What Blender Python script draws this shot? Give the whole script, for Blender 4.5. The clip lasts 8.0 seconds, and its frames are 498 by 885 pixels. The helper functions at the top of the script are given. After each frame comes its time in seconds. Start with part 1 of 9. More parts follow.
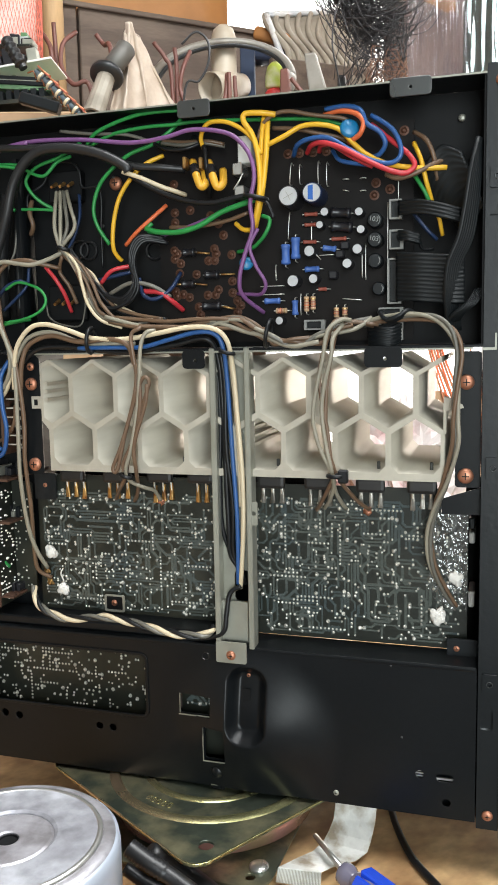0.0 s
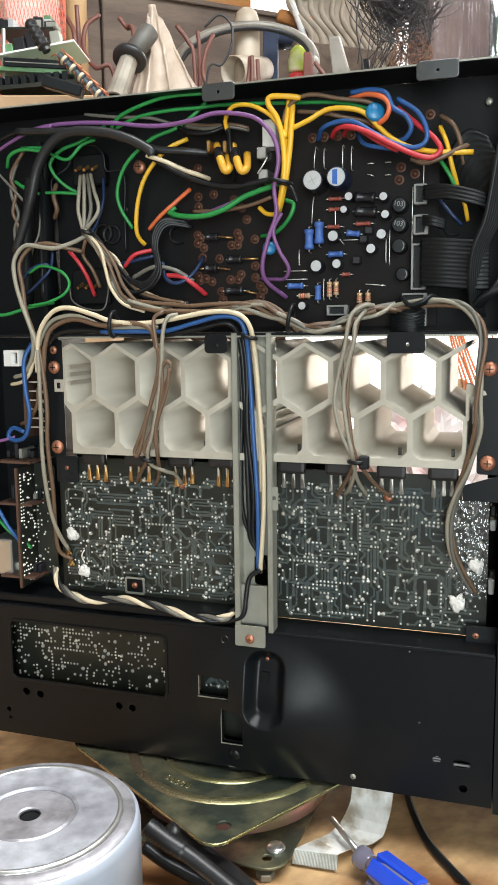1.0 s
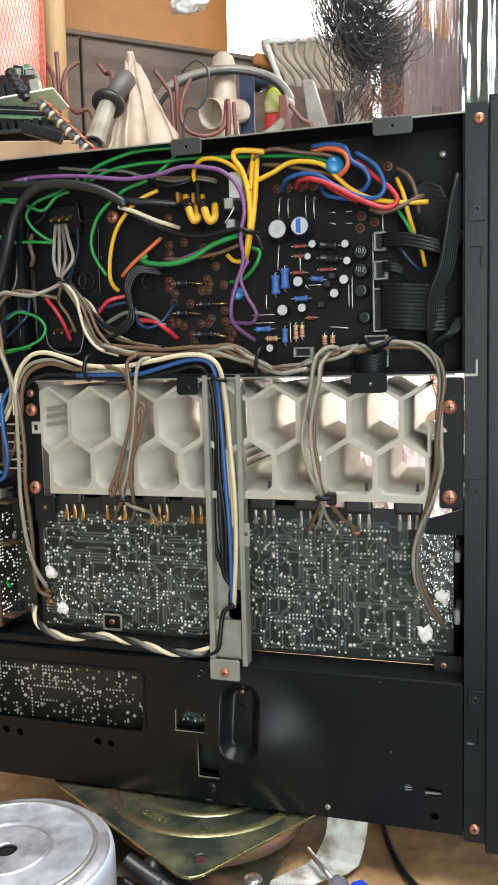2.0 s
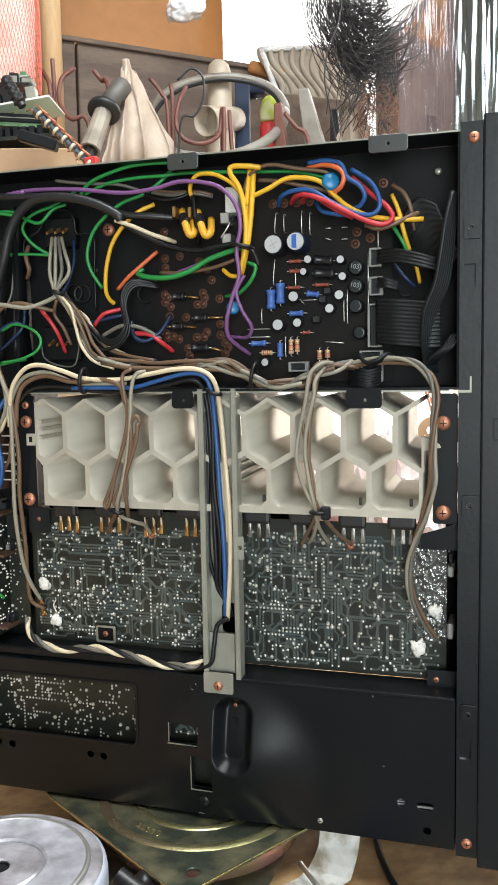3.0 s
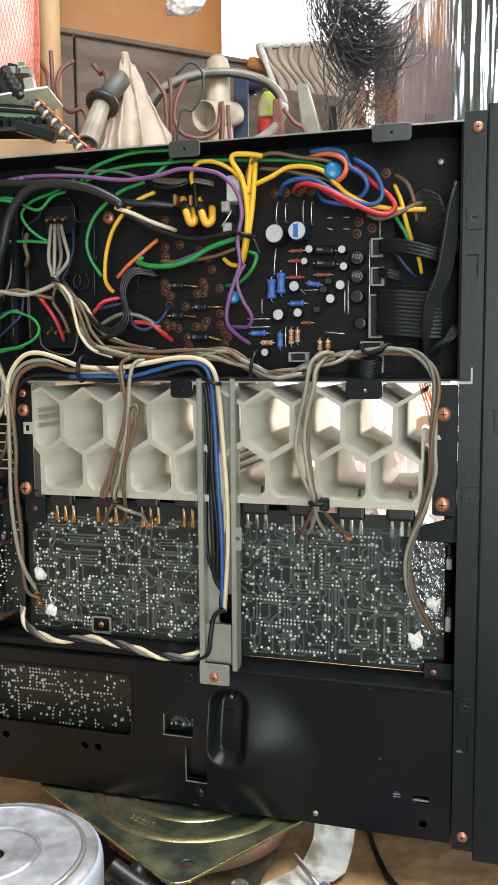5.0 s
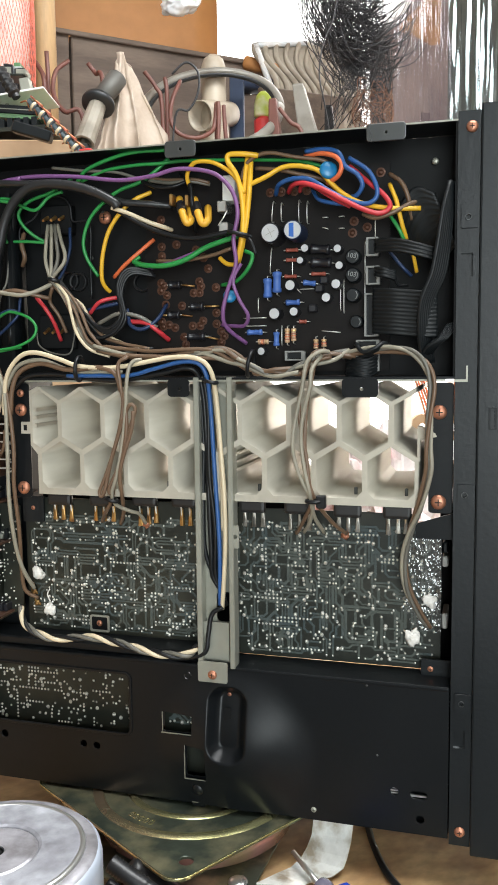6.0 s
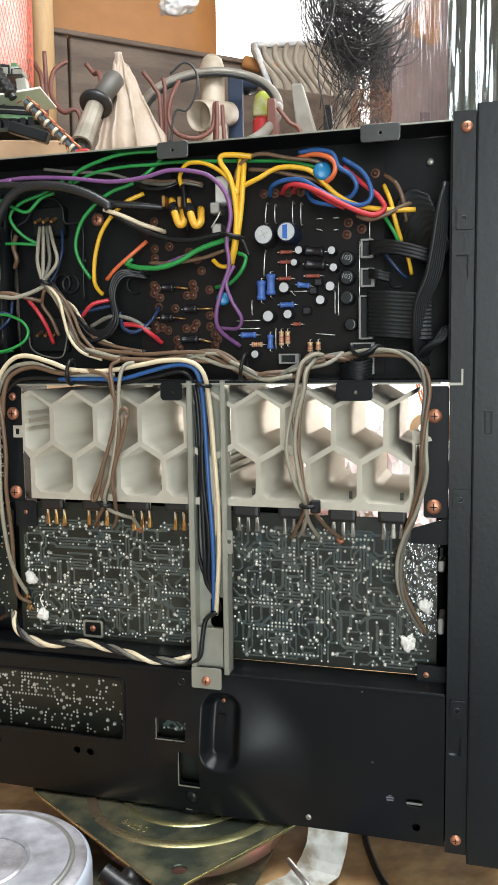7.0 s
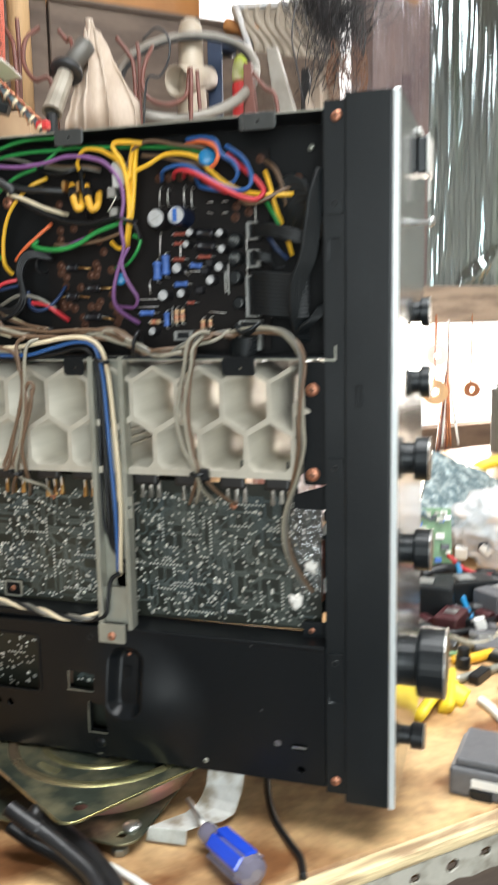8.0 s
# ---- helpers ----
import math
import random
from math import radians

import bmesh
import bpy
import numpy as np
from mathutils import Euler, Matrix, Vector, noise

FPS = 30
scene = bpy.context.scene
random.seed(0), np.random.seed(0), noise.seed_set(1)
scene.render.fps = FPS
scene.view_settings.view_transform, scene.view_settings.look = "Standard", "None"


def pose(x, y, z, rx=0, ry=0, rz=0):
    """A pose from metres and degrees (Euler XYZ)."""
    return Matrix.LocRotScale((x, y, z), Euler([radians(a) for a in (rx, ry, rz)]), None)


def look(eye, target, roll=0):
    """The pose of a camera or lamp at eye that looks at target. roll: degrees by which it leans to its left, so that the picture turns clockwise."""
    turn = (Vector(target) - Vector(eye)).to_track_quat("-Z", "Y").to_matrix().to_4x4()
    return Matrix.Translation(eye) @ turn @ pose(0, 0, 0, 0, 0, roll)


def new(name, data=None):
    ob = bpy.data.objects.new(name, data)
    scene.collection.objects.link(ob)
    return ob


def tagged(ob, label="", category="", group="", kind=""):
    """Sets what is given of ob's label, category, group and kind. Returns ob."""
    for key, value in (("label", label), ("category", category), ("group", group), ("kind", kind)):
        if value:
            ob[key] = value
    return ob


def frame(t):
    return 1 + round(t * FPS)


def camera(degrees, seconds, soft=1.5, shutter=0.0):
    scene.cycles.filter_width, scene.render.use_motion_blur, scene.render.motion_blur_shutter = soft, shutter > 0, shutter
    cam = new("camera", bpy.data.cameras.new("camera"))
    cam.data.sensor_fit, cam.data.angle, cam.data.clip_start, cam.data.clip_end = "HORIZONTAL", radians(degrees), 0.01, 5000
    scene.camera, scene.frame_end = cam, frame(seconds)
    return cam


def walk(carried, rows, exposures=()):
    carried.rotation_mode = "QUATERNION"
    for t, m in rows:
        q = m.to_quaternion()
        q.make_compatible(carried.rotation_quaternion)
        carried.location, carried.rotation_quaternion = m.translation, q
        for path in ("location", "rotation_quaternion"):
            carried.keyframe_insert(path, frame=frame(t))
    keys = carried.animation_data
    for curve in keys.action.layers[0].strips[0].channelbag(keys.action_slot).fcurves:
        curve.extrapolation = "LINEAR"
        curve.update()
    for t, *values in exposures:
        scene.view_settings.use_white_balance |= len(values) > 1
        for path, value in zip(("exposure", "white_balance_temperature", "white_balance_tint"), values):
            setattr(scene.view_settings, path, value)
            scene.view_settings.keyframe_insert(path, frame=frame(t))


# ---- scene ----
EXPOSURE = 0.28
cam = camera(32.95, 8.0, soft=1.7, shutter=0.4)
# seconds, eye, point looked at, roll
PATH = [
    (0, (0.0035, -0.4876, 0.3284), (-0.5681, 1.4119, 0.0733), -1.14),
    (0.5, (0.0031, -0.4880, 0.3264), (-0.5862, 1.4042, 0.0575), -0.85),
    (1, (0.0020, -0.4892, 0.3276), (-0.6098, 1.3932, 0.0413), -0.70),
    (1.5, (0.0029, -0.4943, 0.3308), (-0.6033, 1.3933, 0.0672), -1.16),
    (1.7, (0.0110, -0.4982, 0.3315), (-0.5790, 1.3989, 0.1017), -1.42),
    (2.8, (0.0193, -0.5050, 0.3405), (-0.5495, 1.4017, 0.1376), -1.22),
    (3, (0.0154, -0.5034, 0.3401), (-0.5504, 1.4041, 0.1373), -1.06),
    (3.5, (0.0145, -0.5039, 0.3381), (-0.5516, 1.4044, 0.1427), -0.84),
    (4, (0.0145, -0.5056, 0.3373), (-0.5491, 1.4036, 0.1449), -0.70),
    (5.5, (0.0104, -0.5009, 0.3340), (-0.5370, 1.4111, 0.1227), -0.39),
    (6, (0.0126, -0.5044, 0.3343), (-0.5331, 1.4085, 0.1265), -0.66),
    (6.5, (0.0143, -0.4977, 0.3346), (-0.5278, 1.4159, 0.1247), -0.84),
    (7, (0.0156, -0.4977, 0.3363), (-0.5328, 1.4143, 0.1279), -0.74),
    (7.5, (0.0247, -0.4883, 0.3245), (-0.5338, 1.4150, 0.0684), 0.24),
    (7.6, (0.0212, -0.4821, 0.3357), (-0.5335, 1.4083, -0.0089), 0.23),
    (7.7, (0.0324, -0.4894, 0.3300), (-0.5223, 1.4002, -0.0189), 0.33),
    (7.8, (0.0605, -0.4907, 0.3384), (-0.5137, 1.3921, -0.0158), -0.98),
    (7.9, (0.0808, -0.4994, 0.3498), (-0.4928, 1.3845, 0.0007), -1.50),
    (8, (0.0978, -0.5086, 0.3452), (-0.4743, 1.3847, 0.0484), -1.03),
]
walk(cam, [(t, look(eye, target, roll)) for t, eye, target, roll in PATH], exposures=[(0, EXPOSURE), (8, EXPOSURE)])

# ---- world and large lights ----
# the room and the bench stand at an angle to the receiver; u runs along the bench, v away from it
ROOM = pose(0.0358, -0.0037, 0, 0, 0, 43.5)

world = bpy.data.worlds.new("sky")
scene.world = world
world.use_nodes = True
wn = world.node_tree.nodes
sky = wn.new("ShaderNodeTexSky")
sky.sky_type, sky.sun_disc = "NISHITA", False
sky.sun_elevation, sky.sun_rotation = radians(48), radians(-60)
world.node_tree.links.new(sky.outputs[0], wn["Background"].inputs[0])
wn["Background"].inputs[1].default_value = 0.12


def area(name, m, sx, sy, watts, colour):
    lamp = bpy.data.lights.new(name, "AREA")
    lamp.shape, lamp.size, lamp.size_y, lamp.energy, lamp.color = "RECTANGLE", sx, sy, watts, colour
    ob = new(name, lamp)
    ob.matrix_basis = ROOM @ m
    return ob


# daylight through the open shop front behind the camera, and through the openings at the back
area("shopfront_daylight", pose(-1.21, -2.24, 0.52, 88, 0, -11.2), 1.2, 1.65, 54.0, (0.90, 0.98, 0.99))
area("skylight_daylight", pose(0.34, -0.22, 1.93, 0, 0, -3), 1.5, 1.6, 90.0, (0.96, 0.98, 0.97))
area("back_daylight", pose(1.85, 1.95, 1.14, -90, 0, 9), 1.9, 1.1, 60.0, (1.0, 0.97, 0.92))
area("low_window_daylight", pose(2.0, 1.88, 0.16, -90, 0, 8), 2.1, 0.3, 52.0, (1.0, 0.91, 0.78))


# ---- materials ----
def material(name, colour, rough=0.5, metal=0.0, scale=40.0, var=0.15, bump=0.05, stain=None, stain_scale=6.0, stain_at=0.55, coat=0.0, per_piece=0.0, stretch=(1, 1, 1), spec=0.5):
    """A surface with fine grain and broad stains of its own. stain: a second colour."""
    m = bpy.data.materials.new(name)
    m.use_nodes = True
    t = m.node_tree
    n, link = t.nodes, t.links.new
    b = n["Principled BSDF"]
    b.inputs["Metallic"].default_value = metal
    b.inputs["Coat Weight"].default_value = coat
    b.inputs["Specular IOR Level"].default_value = spec
    co = n.new("ShaderNodeTexCoord")
    mp = n.new("ShaderNodeMapping")
    mp.inputs["Scale"].default_value = stretch
    link(co.outputs["Object"], mp.inputs[0])
    fine = n.new("ShaderNodeTexNoise")
    fine.inputs["Scale"].default_value, fine.inputs["Detail"].default_value = scale, 6
    link(mp.outputs[0], fine.inputs["Vector"])
    broad = n.new("ShaderNodeTexNoise")
    broad.inputs["Scale"].default_value, broad.inputs["Detail"].default_value = stain_scale, 5
    link(mp.outputs[0], broad.inputs["Vector"])
    ramp = n.new("ShaderNodeMapRange")
    ramp.inputs[1].default_value, ramp.inputs[2].default_value = stain_at - 0.08, stain_at + 0.12
    link(broad.outputs[0], ramp.inputs[0])
    mix = n.new("ShaderNodeMix")
    mix.data_type = "RGBA"
    mix.inputs[6].default_value = (*colour, 1)
    mix.inputs[7].default_value = (*(stain or [c * (1 - var) for c in colour]), 1)
    link(ramp.outputs[0], mix.inputs[0])
    value = n.new("ShaderNodeMapRange")
    value.inputs[3].default_value, value.inputs[4].default_value = 1 - var, 1 + var
    link(fine.outputs[0], value.inputs[0])
    tone = n.new("ShaderNodeVectorMath")
    tone.operation = "SCALE"
    link(mix.outputs[2], tone.inputs[0])
    link(value.outputs[0], tone.inputs["Scale"])
    last = tone.outputs[0]
    if per_piece:
        info = n.new("ShaderNodeObjectInfo")
        rnd = n.new("ShaderNodeMapRange")
        rnd.inputs[3].default_value, rnd.inputs[4].default_value = 1 - per_piece, 1 + per_piece
        link(info.outputs["Random"], rnd.inputs[0])
        more = n.new("ShaderNodeVectorMath")
        more.operation = "SCALE"
        link(last, more.inputs[0])
        link(rnd.outputs[0], more.inputs["Scale"])
        last = more.outputs[0]
    link(last, b.inputs["Base Color"])
    rr = n.new("ShaderNodeMapRange")
    rr.inputs[3].default_value, rr.inputs[4].default_value = max(0.03, rough - 0.12), min(1, rough + 0.12)
    link(broad.outputs[0], rr.inputs[0])
    link(rr.outputs[0], b.inputs["Roughness"])
    bp = n.new("ShaderNodeBump")
    bp.inputs["Strength"].default_value, bp.inputs["Distance"].default_value = bump, 0.002
    link(fine.outputs[0], bp.inputs["Height"])
    link(bp.outputs[0], b.inputs["Normal"])
    return m


def clear(name, tint, rough, ior=1.45):
    m = bpy.data.materials.new(name)
    m.use_nodes = True
    b = m.node_tree.nodes["Principled BSDF"]
    b.inputs["Base Color"].default_value = (*tint, 1)
    b.inputs["Roughness"].default_value = rough
    b.inputs["Transmission Weight"].default_value = 1.0
    b.inputs["IOR"].default_value = ior
    return m


def glowing(name, colour, strength):
    m = bpy.data.materials.new(name)
    m.use_nodes = True
    b = m.node_tree.nodes["Principled BSDF"]
    b.inputs["Base Color"].default_value = (*colour, 1)
    b.inputs["Emission Color"].default_value = (*colour, 1)
    b.inputs["Emission Strength"].default_value = strength
    return m


BLACK_STEEL = material("black_steel", (0.0055, 0.0065, 0.0075), 0.33, 0.0, 260, 0.25, 0.03, (0.008, 0.009, 0.010), 9, 0.62, spec=0.22)
# the receiver's black, darkened for the shade in its bay and openings
BAY_BLACK = material("shaded_black", (0.0036, 0.004, 0.0045), 0.6, 0.0, 260, 0.25, 0.03, spec=0.2)
BLACK_PLASTIC = material("black_plastic", (0.0055, 0.0072, 0.0085), 0.36, 0.0, 300, 0.2, 0.06, (0.009, 0.0112, 0.0128), 12, 0.6, spec=0.34)
BLACK_RUBBER = material("black_rubber", (0.014, 0.014, 0.015), 0.42, 0.0, 120, 0.3, 0.1)
DARK_ZINC = material("dark_zinc", (0.10, 0.104, 0.104), 0.3, 0.75, 90, 0.15, 0.05)
GREY_ZINC = material("grey_zinc", (0.33, 0.33, 0.28), 0.4, 0.5, 90, 0.14, 0.06, (0.23, 0.225, 0.18), 14, 0.54)
ZINC_BRIGHT = material("bright_zinc", (0.62, 0.62, 0.6), 0.3, 0.9, 90, 0.15, 0.05)
SOLDER = material("solder", (0.92, 0.89, 0.82), 0.33, 0.7, 300, 0.15, 0.05)
CAST_ALU = material("cast_aluminium", (0.455, 0.42, 0.35), 0.56, 0.3, 150, 0.14, 0.1, (0.40, 0.365, 0.30), 16, 0.54, stretch=(1, 0.1, 1), spec=0.25)
# the face's aluminium, whitened for the light its edge catches
EDGE_ALU = material("lit_aluminium_edge", (0.84, 0.89, 0.90), 0.3, 0.5, 200, 0.05, 0.02)
FRONT_ALU = material("brushed_aluminium", (0.42, 0.45, 0.46), 0.16, 0.95, 200, 0.08, 0.04, None, 8, 0.6, 0, 0, (40, 1, 1))
COPPER = material("copper_screw", (0.46, 0.2, 0.12), 0.45, 0.7, 200, 0.2, 0.08)
GOLD_LEAD = material("brass_lead", (0.50, 0.30, 0.11), 0.38, 0.85, 200, 0.3, 0.1, (0.24, 0.11, 0.045), 160, 0.54)
PCB_GREEN = material("green_board", (0.0135, 0.0155, 0.0115), 0.42, 0.0, 120, 0.25, 0.06, (0.028, 0.0275, 0.019), 18, 0.58, spec=0.36)
PCB_TRACE = material("board_trace", (0.075, 0.085, 0.075), 0.26, 0.0, 200, 0.2, 0.08, (0.045, 0.062, 0.065), 30, 0.55, spec=0.4)
PCB_BROWN = material("brown_board", (0.0055, 0.0042, 0.004), 0.58, 0.0, 120, 0.3, 0.06, (0.0095, 0.007, 0.006), 20, 0.58, spec=0.18)
PCB_EDGE = material("board_edge", (0.075, 0.036, 0.022), 0.6, 0.0, 200, 0.2, 0.1)
RING_COPPER = material("tinned_ring", (0.09, 0.038, 0.022), 0.45, 0.5, 200, 0.25, 0.05)
FLUX = material("varnish", (0.12, 0.115, 0.1), 0.16, 0.0, 110, 0.35, 0.5, (0.035, 0.037, 0.032), 75, 0.5)
CHALK = material("white_sealant", (0.82, 0.78, 0.72), 0.85, 0.0, 400, 0.1, 0.4)
CONNECTOR = material("connector_nylon", (0.24, 0.24, 0.225), 0.5, 0.0, 150, 0.1, 0.04)
WHITE_PLASTIC = material("white_plastic", (0.72, 0.71, 0.67), 0.5, 0.0, 150, 0.06, 0.04)
CREAM = material("cream_insulation", (0.63, 0.525, 0.36), 0.42, 0.0, 150, 0.1, 0.05)
WIRE_WHITE = material("grey_white_insulation", (0.275, 0.25, 0.193), 0.42, 0.0, 150, 0.12, 0.05)
WIRE_GREY = material("grey_insulation", (0.13, 0.122, 0.102), 0.4, 0.0, 150, 0.14, 0.05)
WIRE_BROWN = material("brown_insulation", (0.140, 0.084, 0.050), 0.4, 0.0, 150, 0.14, 0.05)
WIRE_BLACK = material("black_insulation", (0.0075, 0.008, 0.009), 0.38, 0.0, 150, 0.2, 0.05, spec=0.32)
WIRE_RIBBON = material("ribbon_insulation", (0.008, 0.0098, 0.0108), 0.45, 0.0, 150, 0.2, 0.05, spec=0.32)
WIRE_GREEN = material("green_insulation", (0.022, 0.25, 0.055), 0.42, 0.0, 150, 0.12, 0.05)
WIRE_YELLOW = material("yellow_insulation", (0.75, 0.42, 0.025), 0.42, 0.0, 150, 0.1, 0.05)
WIRE_PURPLE = material("purple_insulation", (0.19, 0.078, 0.215), 0.42, 0.0, 150, 0.12, 0.05)
WIRE_BLUE = material("blue_insulation", (0.020, 0.085, 0.26), 0.4, 0.0, 150, 0.12, 0.05)
# blue insulation again, darkened for wires in the shade of the bay
WIRE_BLUE_SHADED = material("shaded_blue_insulation", (0.010, 0.026, 0.075), 0.4, 0.0, 150, 0.12, 0.05)
WIRE_RED = material("red_insulation", (0.52, 0.035, 0.045), 0.4, 0.0, 150, 0.12, 0.05)
WIRE_ORANGE = material("orange_insulation", (0.7, 0.15, 0.05), 0.42, 0.0, 150, 0.12, 0.05)
CAP_BLUE = material("blue_sleeve", (0.03, 0.12, 0.42), 0.3, 0.0, 150, 0.1, 0.03)
CAP_NAVY = material("navy_sleeve", (0.012, 0.022, 0.06), 0.3, 0.0, 150, 0.1, 0.03)
CAP_BLACK = material("black_sleeve", (0.014, 0.014, 0.017), 0.3, 0.0, 150, 0.1, 0.03)
CAP_TOP = material("capacitor_top", (0.62, 0.63, 0.64), 0.3, 0.6, 200, 0.08, 0.05)
RES_BLUE = material("resistor_blue", (0.06, 0.14, 0.42), 0.4, 0.0, 150, 0.1, 0.03)
RES_BEIGE = material("resistor_beige", (0.55, 0.37, 0.22), 0.45, 0.0, 150, 0.1, 0.03)
RES_RED = material("resistor_red", (0.3, 0.07, 0.045), 0.45, 0.0, 150, 0.1, 0.03)
YELLOW_CAP = material("yellow_cap", (0.72, 0.38, 0.035), 0.4, 0.0, 150, 0.1, 0.03)
CYAN = material("cyan_ceramic", (0.012, 0.17, 0.36), 0.35, 0.0, 150, 0.1, 0.03)
BENCH_WOOD = material("worn_bench_wood", (0.61, 0.40, 0.20), 0.38, 0.0, 75, 0.5, 0.15, (0.19, 0.08, 0.03), 11, 0.50, 0, 0, (1, 1.5, 1))
BENCH_EDGE = material("bench_edge_wood", (0.78, 0.62, 0.36), 0.6, 0.0, 60, 0.3, 0.3, (0.3, 0.2, 0.11), 14, 0.5, 0, 0, (1, 8, 8))
PLANK = material("grey_plank", (0.36, 0.28, 0.21), 0.75, 0.0, 50, 0.2, 0.3, (0.22, 0.17, 0.13), 9, 0.5, 0, 0, (1, 6, 6))
WALL_WOOD = material("wall_board", (0.185, 0.135, 0.103), 0.75, 0.0, 40, 0.25, 0.25, (0.13, 0.095, 0.075), 6, 0.5, 0, 0.12, (1, 5, 5))
PLASTER = material("old_plaster", (0.42, 0.4, 0.37), 0.85, 0.0, 40, 0.12, 0.2, (0.34, 0.32, 0.29), 3, 0.5)
CONCRETE = material("concrete", (0.09, 0.08, 0.072), 0.9, 0.0, 30, 0.2, 0.3, (0.06, 0.055, 0.05), 3, 0.5)


# ---- mesh helpers ----
def part(name, bm, mat, parent=None, label="", smooth=False):
    """Links a bmesh as one mesh object under a thing or under a part."""
    me = bpy.data.meshes.new(name)
    if smooth:
        for f in bm.faces:
            f.smooth = True
    bm.to_mesh(me)
    bm.free()
    me.materials.append(mat)
    ob = new(name, me)
    if parent:
        ob.parent = parent
    return tagged(ob, label)


def raw(name, verts, faces, mat, parent=None, label="", smooth=True):
    me = bpy.data.meshes.new(name)
    me.from_pydata(verts, [], faces)
    if smooth:
        me.polygons.foreach_set("use_smooth", [True] * len(me.polygons))
    me.materials.append(mat)
    ob = new(name, me)
    if parent:
        ob.parent = parent
    return tagged(ob, label)


def thing(name, label, category, at=(0, 0, 0), group="", m=None):
    ob = new(name)
    ob.empty_display_size = 0.02
    ob.matrix_basis = m if m else Matrix.Translation(at)
    return tagged(ob, label, category, group)


def box(bm, x0, x1, y0, y1, z0, z1, bevel=0.0, m=None, seg=1):
    made = bmesh.ops.create_cube(bm, size=1.0)["verts"]
    bmesh.ops.transform(bm, matrix=Matrix.LocRotScale(((x0 + x1) / 2, (y0 + y1) / 2, (z0 + z1) / 2), None, (abs(x1 - x0), abs(y1 - y0), abs(z1 - z0))), verts=made)
    if bevel:
        edges = list({e for v in made for e in v.link_edges})
        made = [v for v in bmesh.ops.bevel(bm, geom=edges, offset=bevel, segments=seg, affect="EDGES", profile=0.6)["verts"]] or made
        made = list({v for f in {f for v in made for f in v.link_faces} for v in f.verts})
    if m:
        bmesh.ops.transform(bm, matrix=m, verts=made)
    return bm


def boxed(*args, **kw):
    return box(bmesh.new(), *args, **kw)


def rod(bm, a, b, r, r2=None, seg=12, cap=True):
    a, b = Vector(a), Vector(b)
    d = b - a
    m = Matrix.Translation((a + b) / 2) @ d.to_track_quat("Z", "Y").to_matrix().to_4x4()
    bmesh.ops.create_cone(bm, cap_ends=cap, segments=seg, radius1=r, radius2=r if r2 is None else r2, depth=d.length, matrix=m)
    return bm


def lathe(profile, seg=32, m=None, cap=True):
    """A turned solid from rows of (radius, height)."""
    verts, faces = [], []
    for r, h in profile:
        verts += [(r * math.cos(2 * math.pi * k / seg), r * math.sin(2 * math.pi * k / seg), h) for k in range(seg)]
    for i in range(len(profile) - 1):
        for k in range(seg):
            j = (k + 1) % seg
            faces.append((i * seg + k, i * seg + j, (i + 1) * seg + j, (i + 1) * seg + k))
    bm = bmesh.new()
    vs = [bm.verts.new(m @ Vector(v) if m else v) for v in verts]
    for f in faces:
        bm.faces.new([vs[i] for i in f])
    if cap:
        bm.faces.new(vs[:seg][::-1])
        bm.faces.new(vs[-seg:])
    bmesh.ops.remove_doubles(bm, verts=bm.verts, dist=1e-6)
    bmesh.ops.recalc_face_normals(bm, faces=bm.faces)
    return bm


def smooth_line(points, sub=6):
    p = [Vector(q) for q in points]
    p = [p[0] * 2 - p[1]] + p + [p[-1] * 2 - p[-2]]
    out = []
    for i in range(1, len(p) - 2):
        a, b, c, d = p[i - 1:i + 3]
        for k in range(sub):
            t = k / sub
            out.append(0.5 * (2 * b + (c - a) * t + (2 * a - 5 * b + 4 * c - d) * t * t + (3 * b - a - 3 * c + d) * t ** 3))
    return out + [p[-2]]


def sweep(lines, r, seg=8, sub=6, squash=1.0):
    """Vertices and faces of round cables along smooth lines; lines: one or more lists of points."""
    verts, faces = [], []
    for points in lines:
        path = smooth_line(points, sub)
        start = len(verts)
        side = None
        for i, p in enumerate(path):
            d = (path[min(i + 1, len(path) - 1)] - path[max(i - 1, 0)]).normalized()
            if side is None:
                side = d.orthogonal().normalized()
            side = (side - d * side.dot(d)).normalized()
            up = d.cross(side)
            for k in range(seg):
                a = 2 * math.pi * k / seg
                verts.append(p + (side * math.cos(a) + up * math.sin(a) * squash) * r)
        n = len(path)
        for i in range(n - 1):
            for k in range(seg):
                j = (k + 1) % seg
                faces.append((start + i * seg + k, start + i * seg + j, start + (i + 1) * seg + j, start + (i + 1) * seg + k))
        faces.append(tuple(start + k for k in range(seg))[::-1])
        faces.append(tuple(start + (n - 1) * seg + k for k in range(seg)))
    return verts, faces


def cable(name, points, r, mat, parent=None, label="", sub=6, seg=8):
    return raw(name, *sweep([points], r, seg, sub), mat, parent, label)


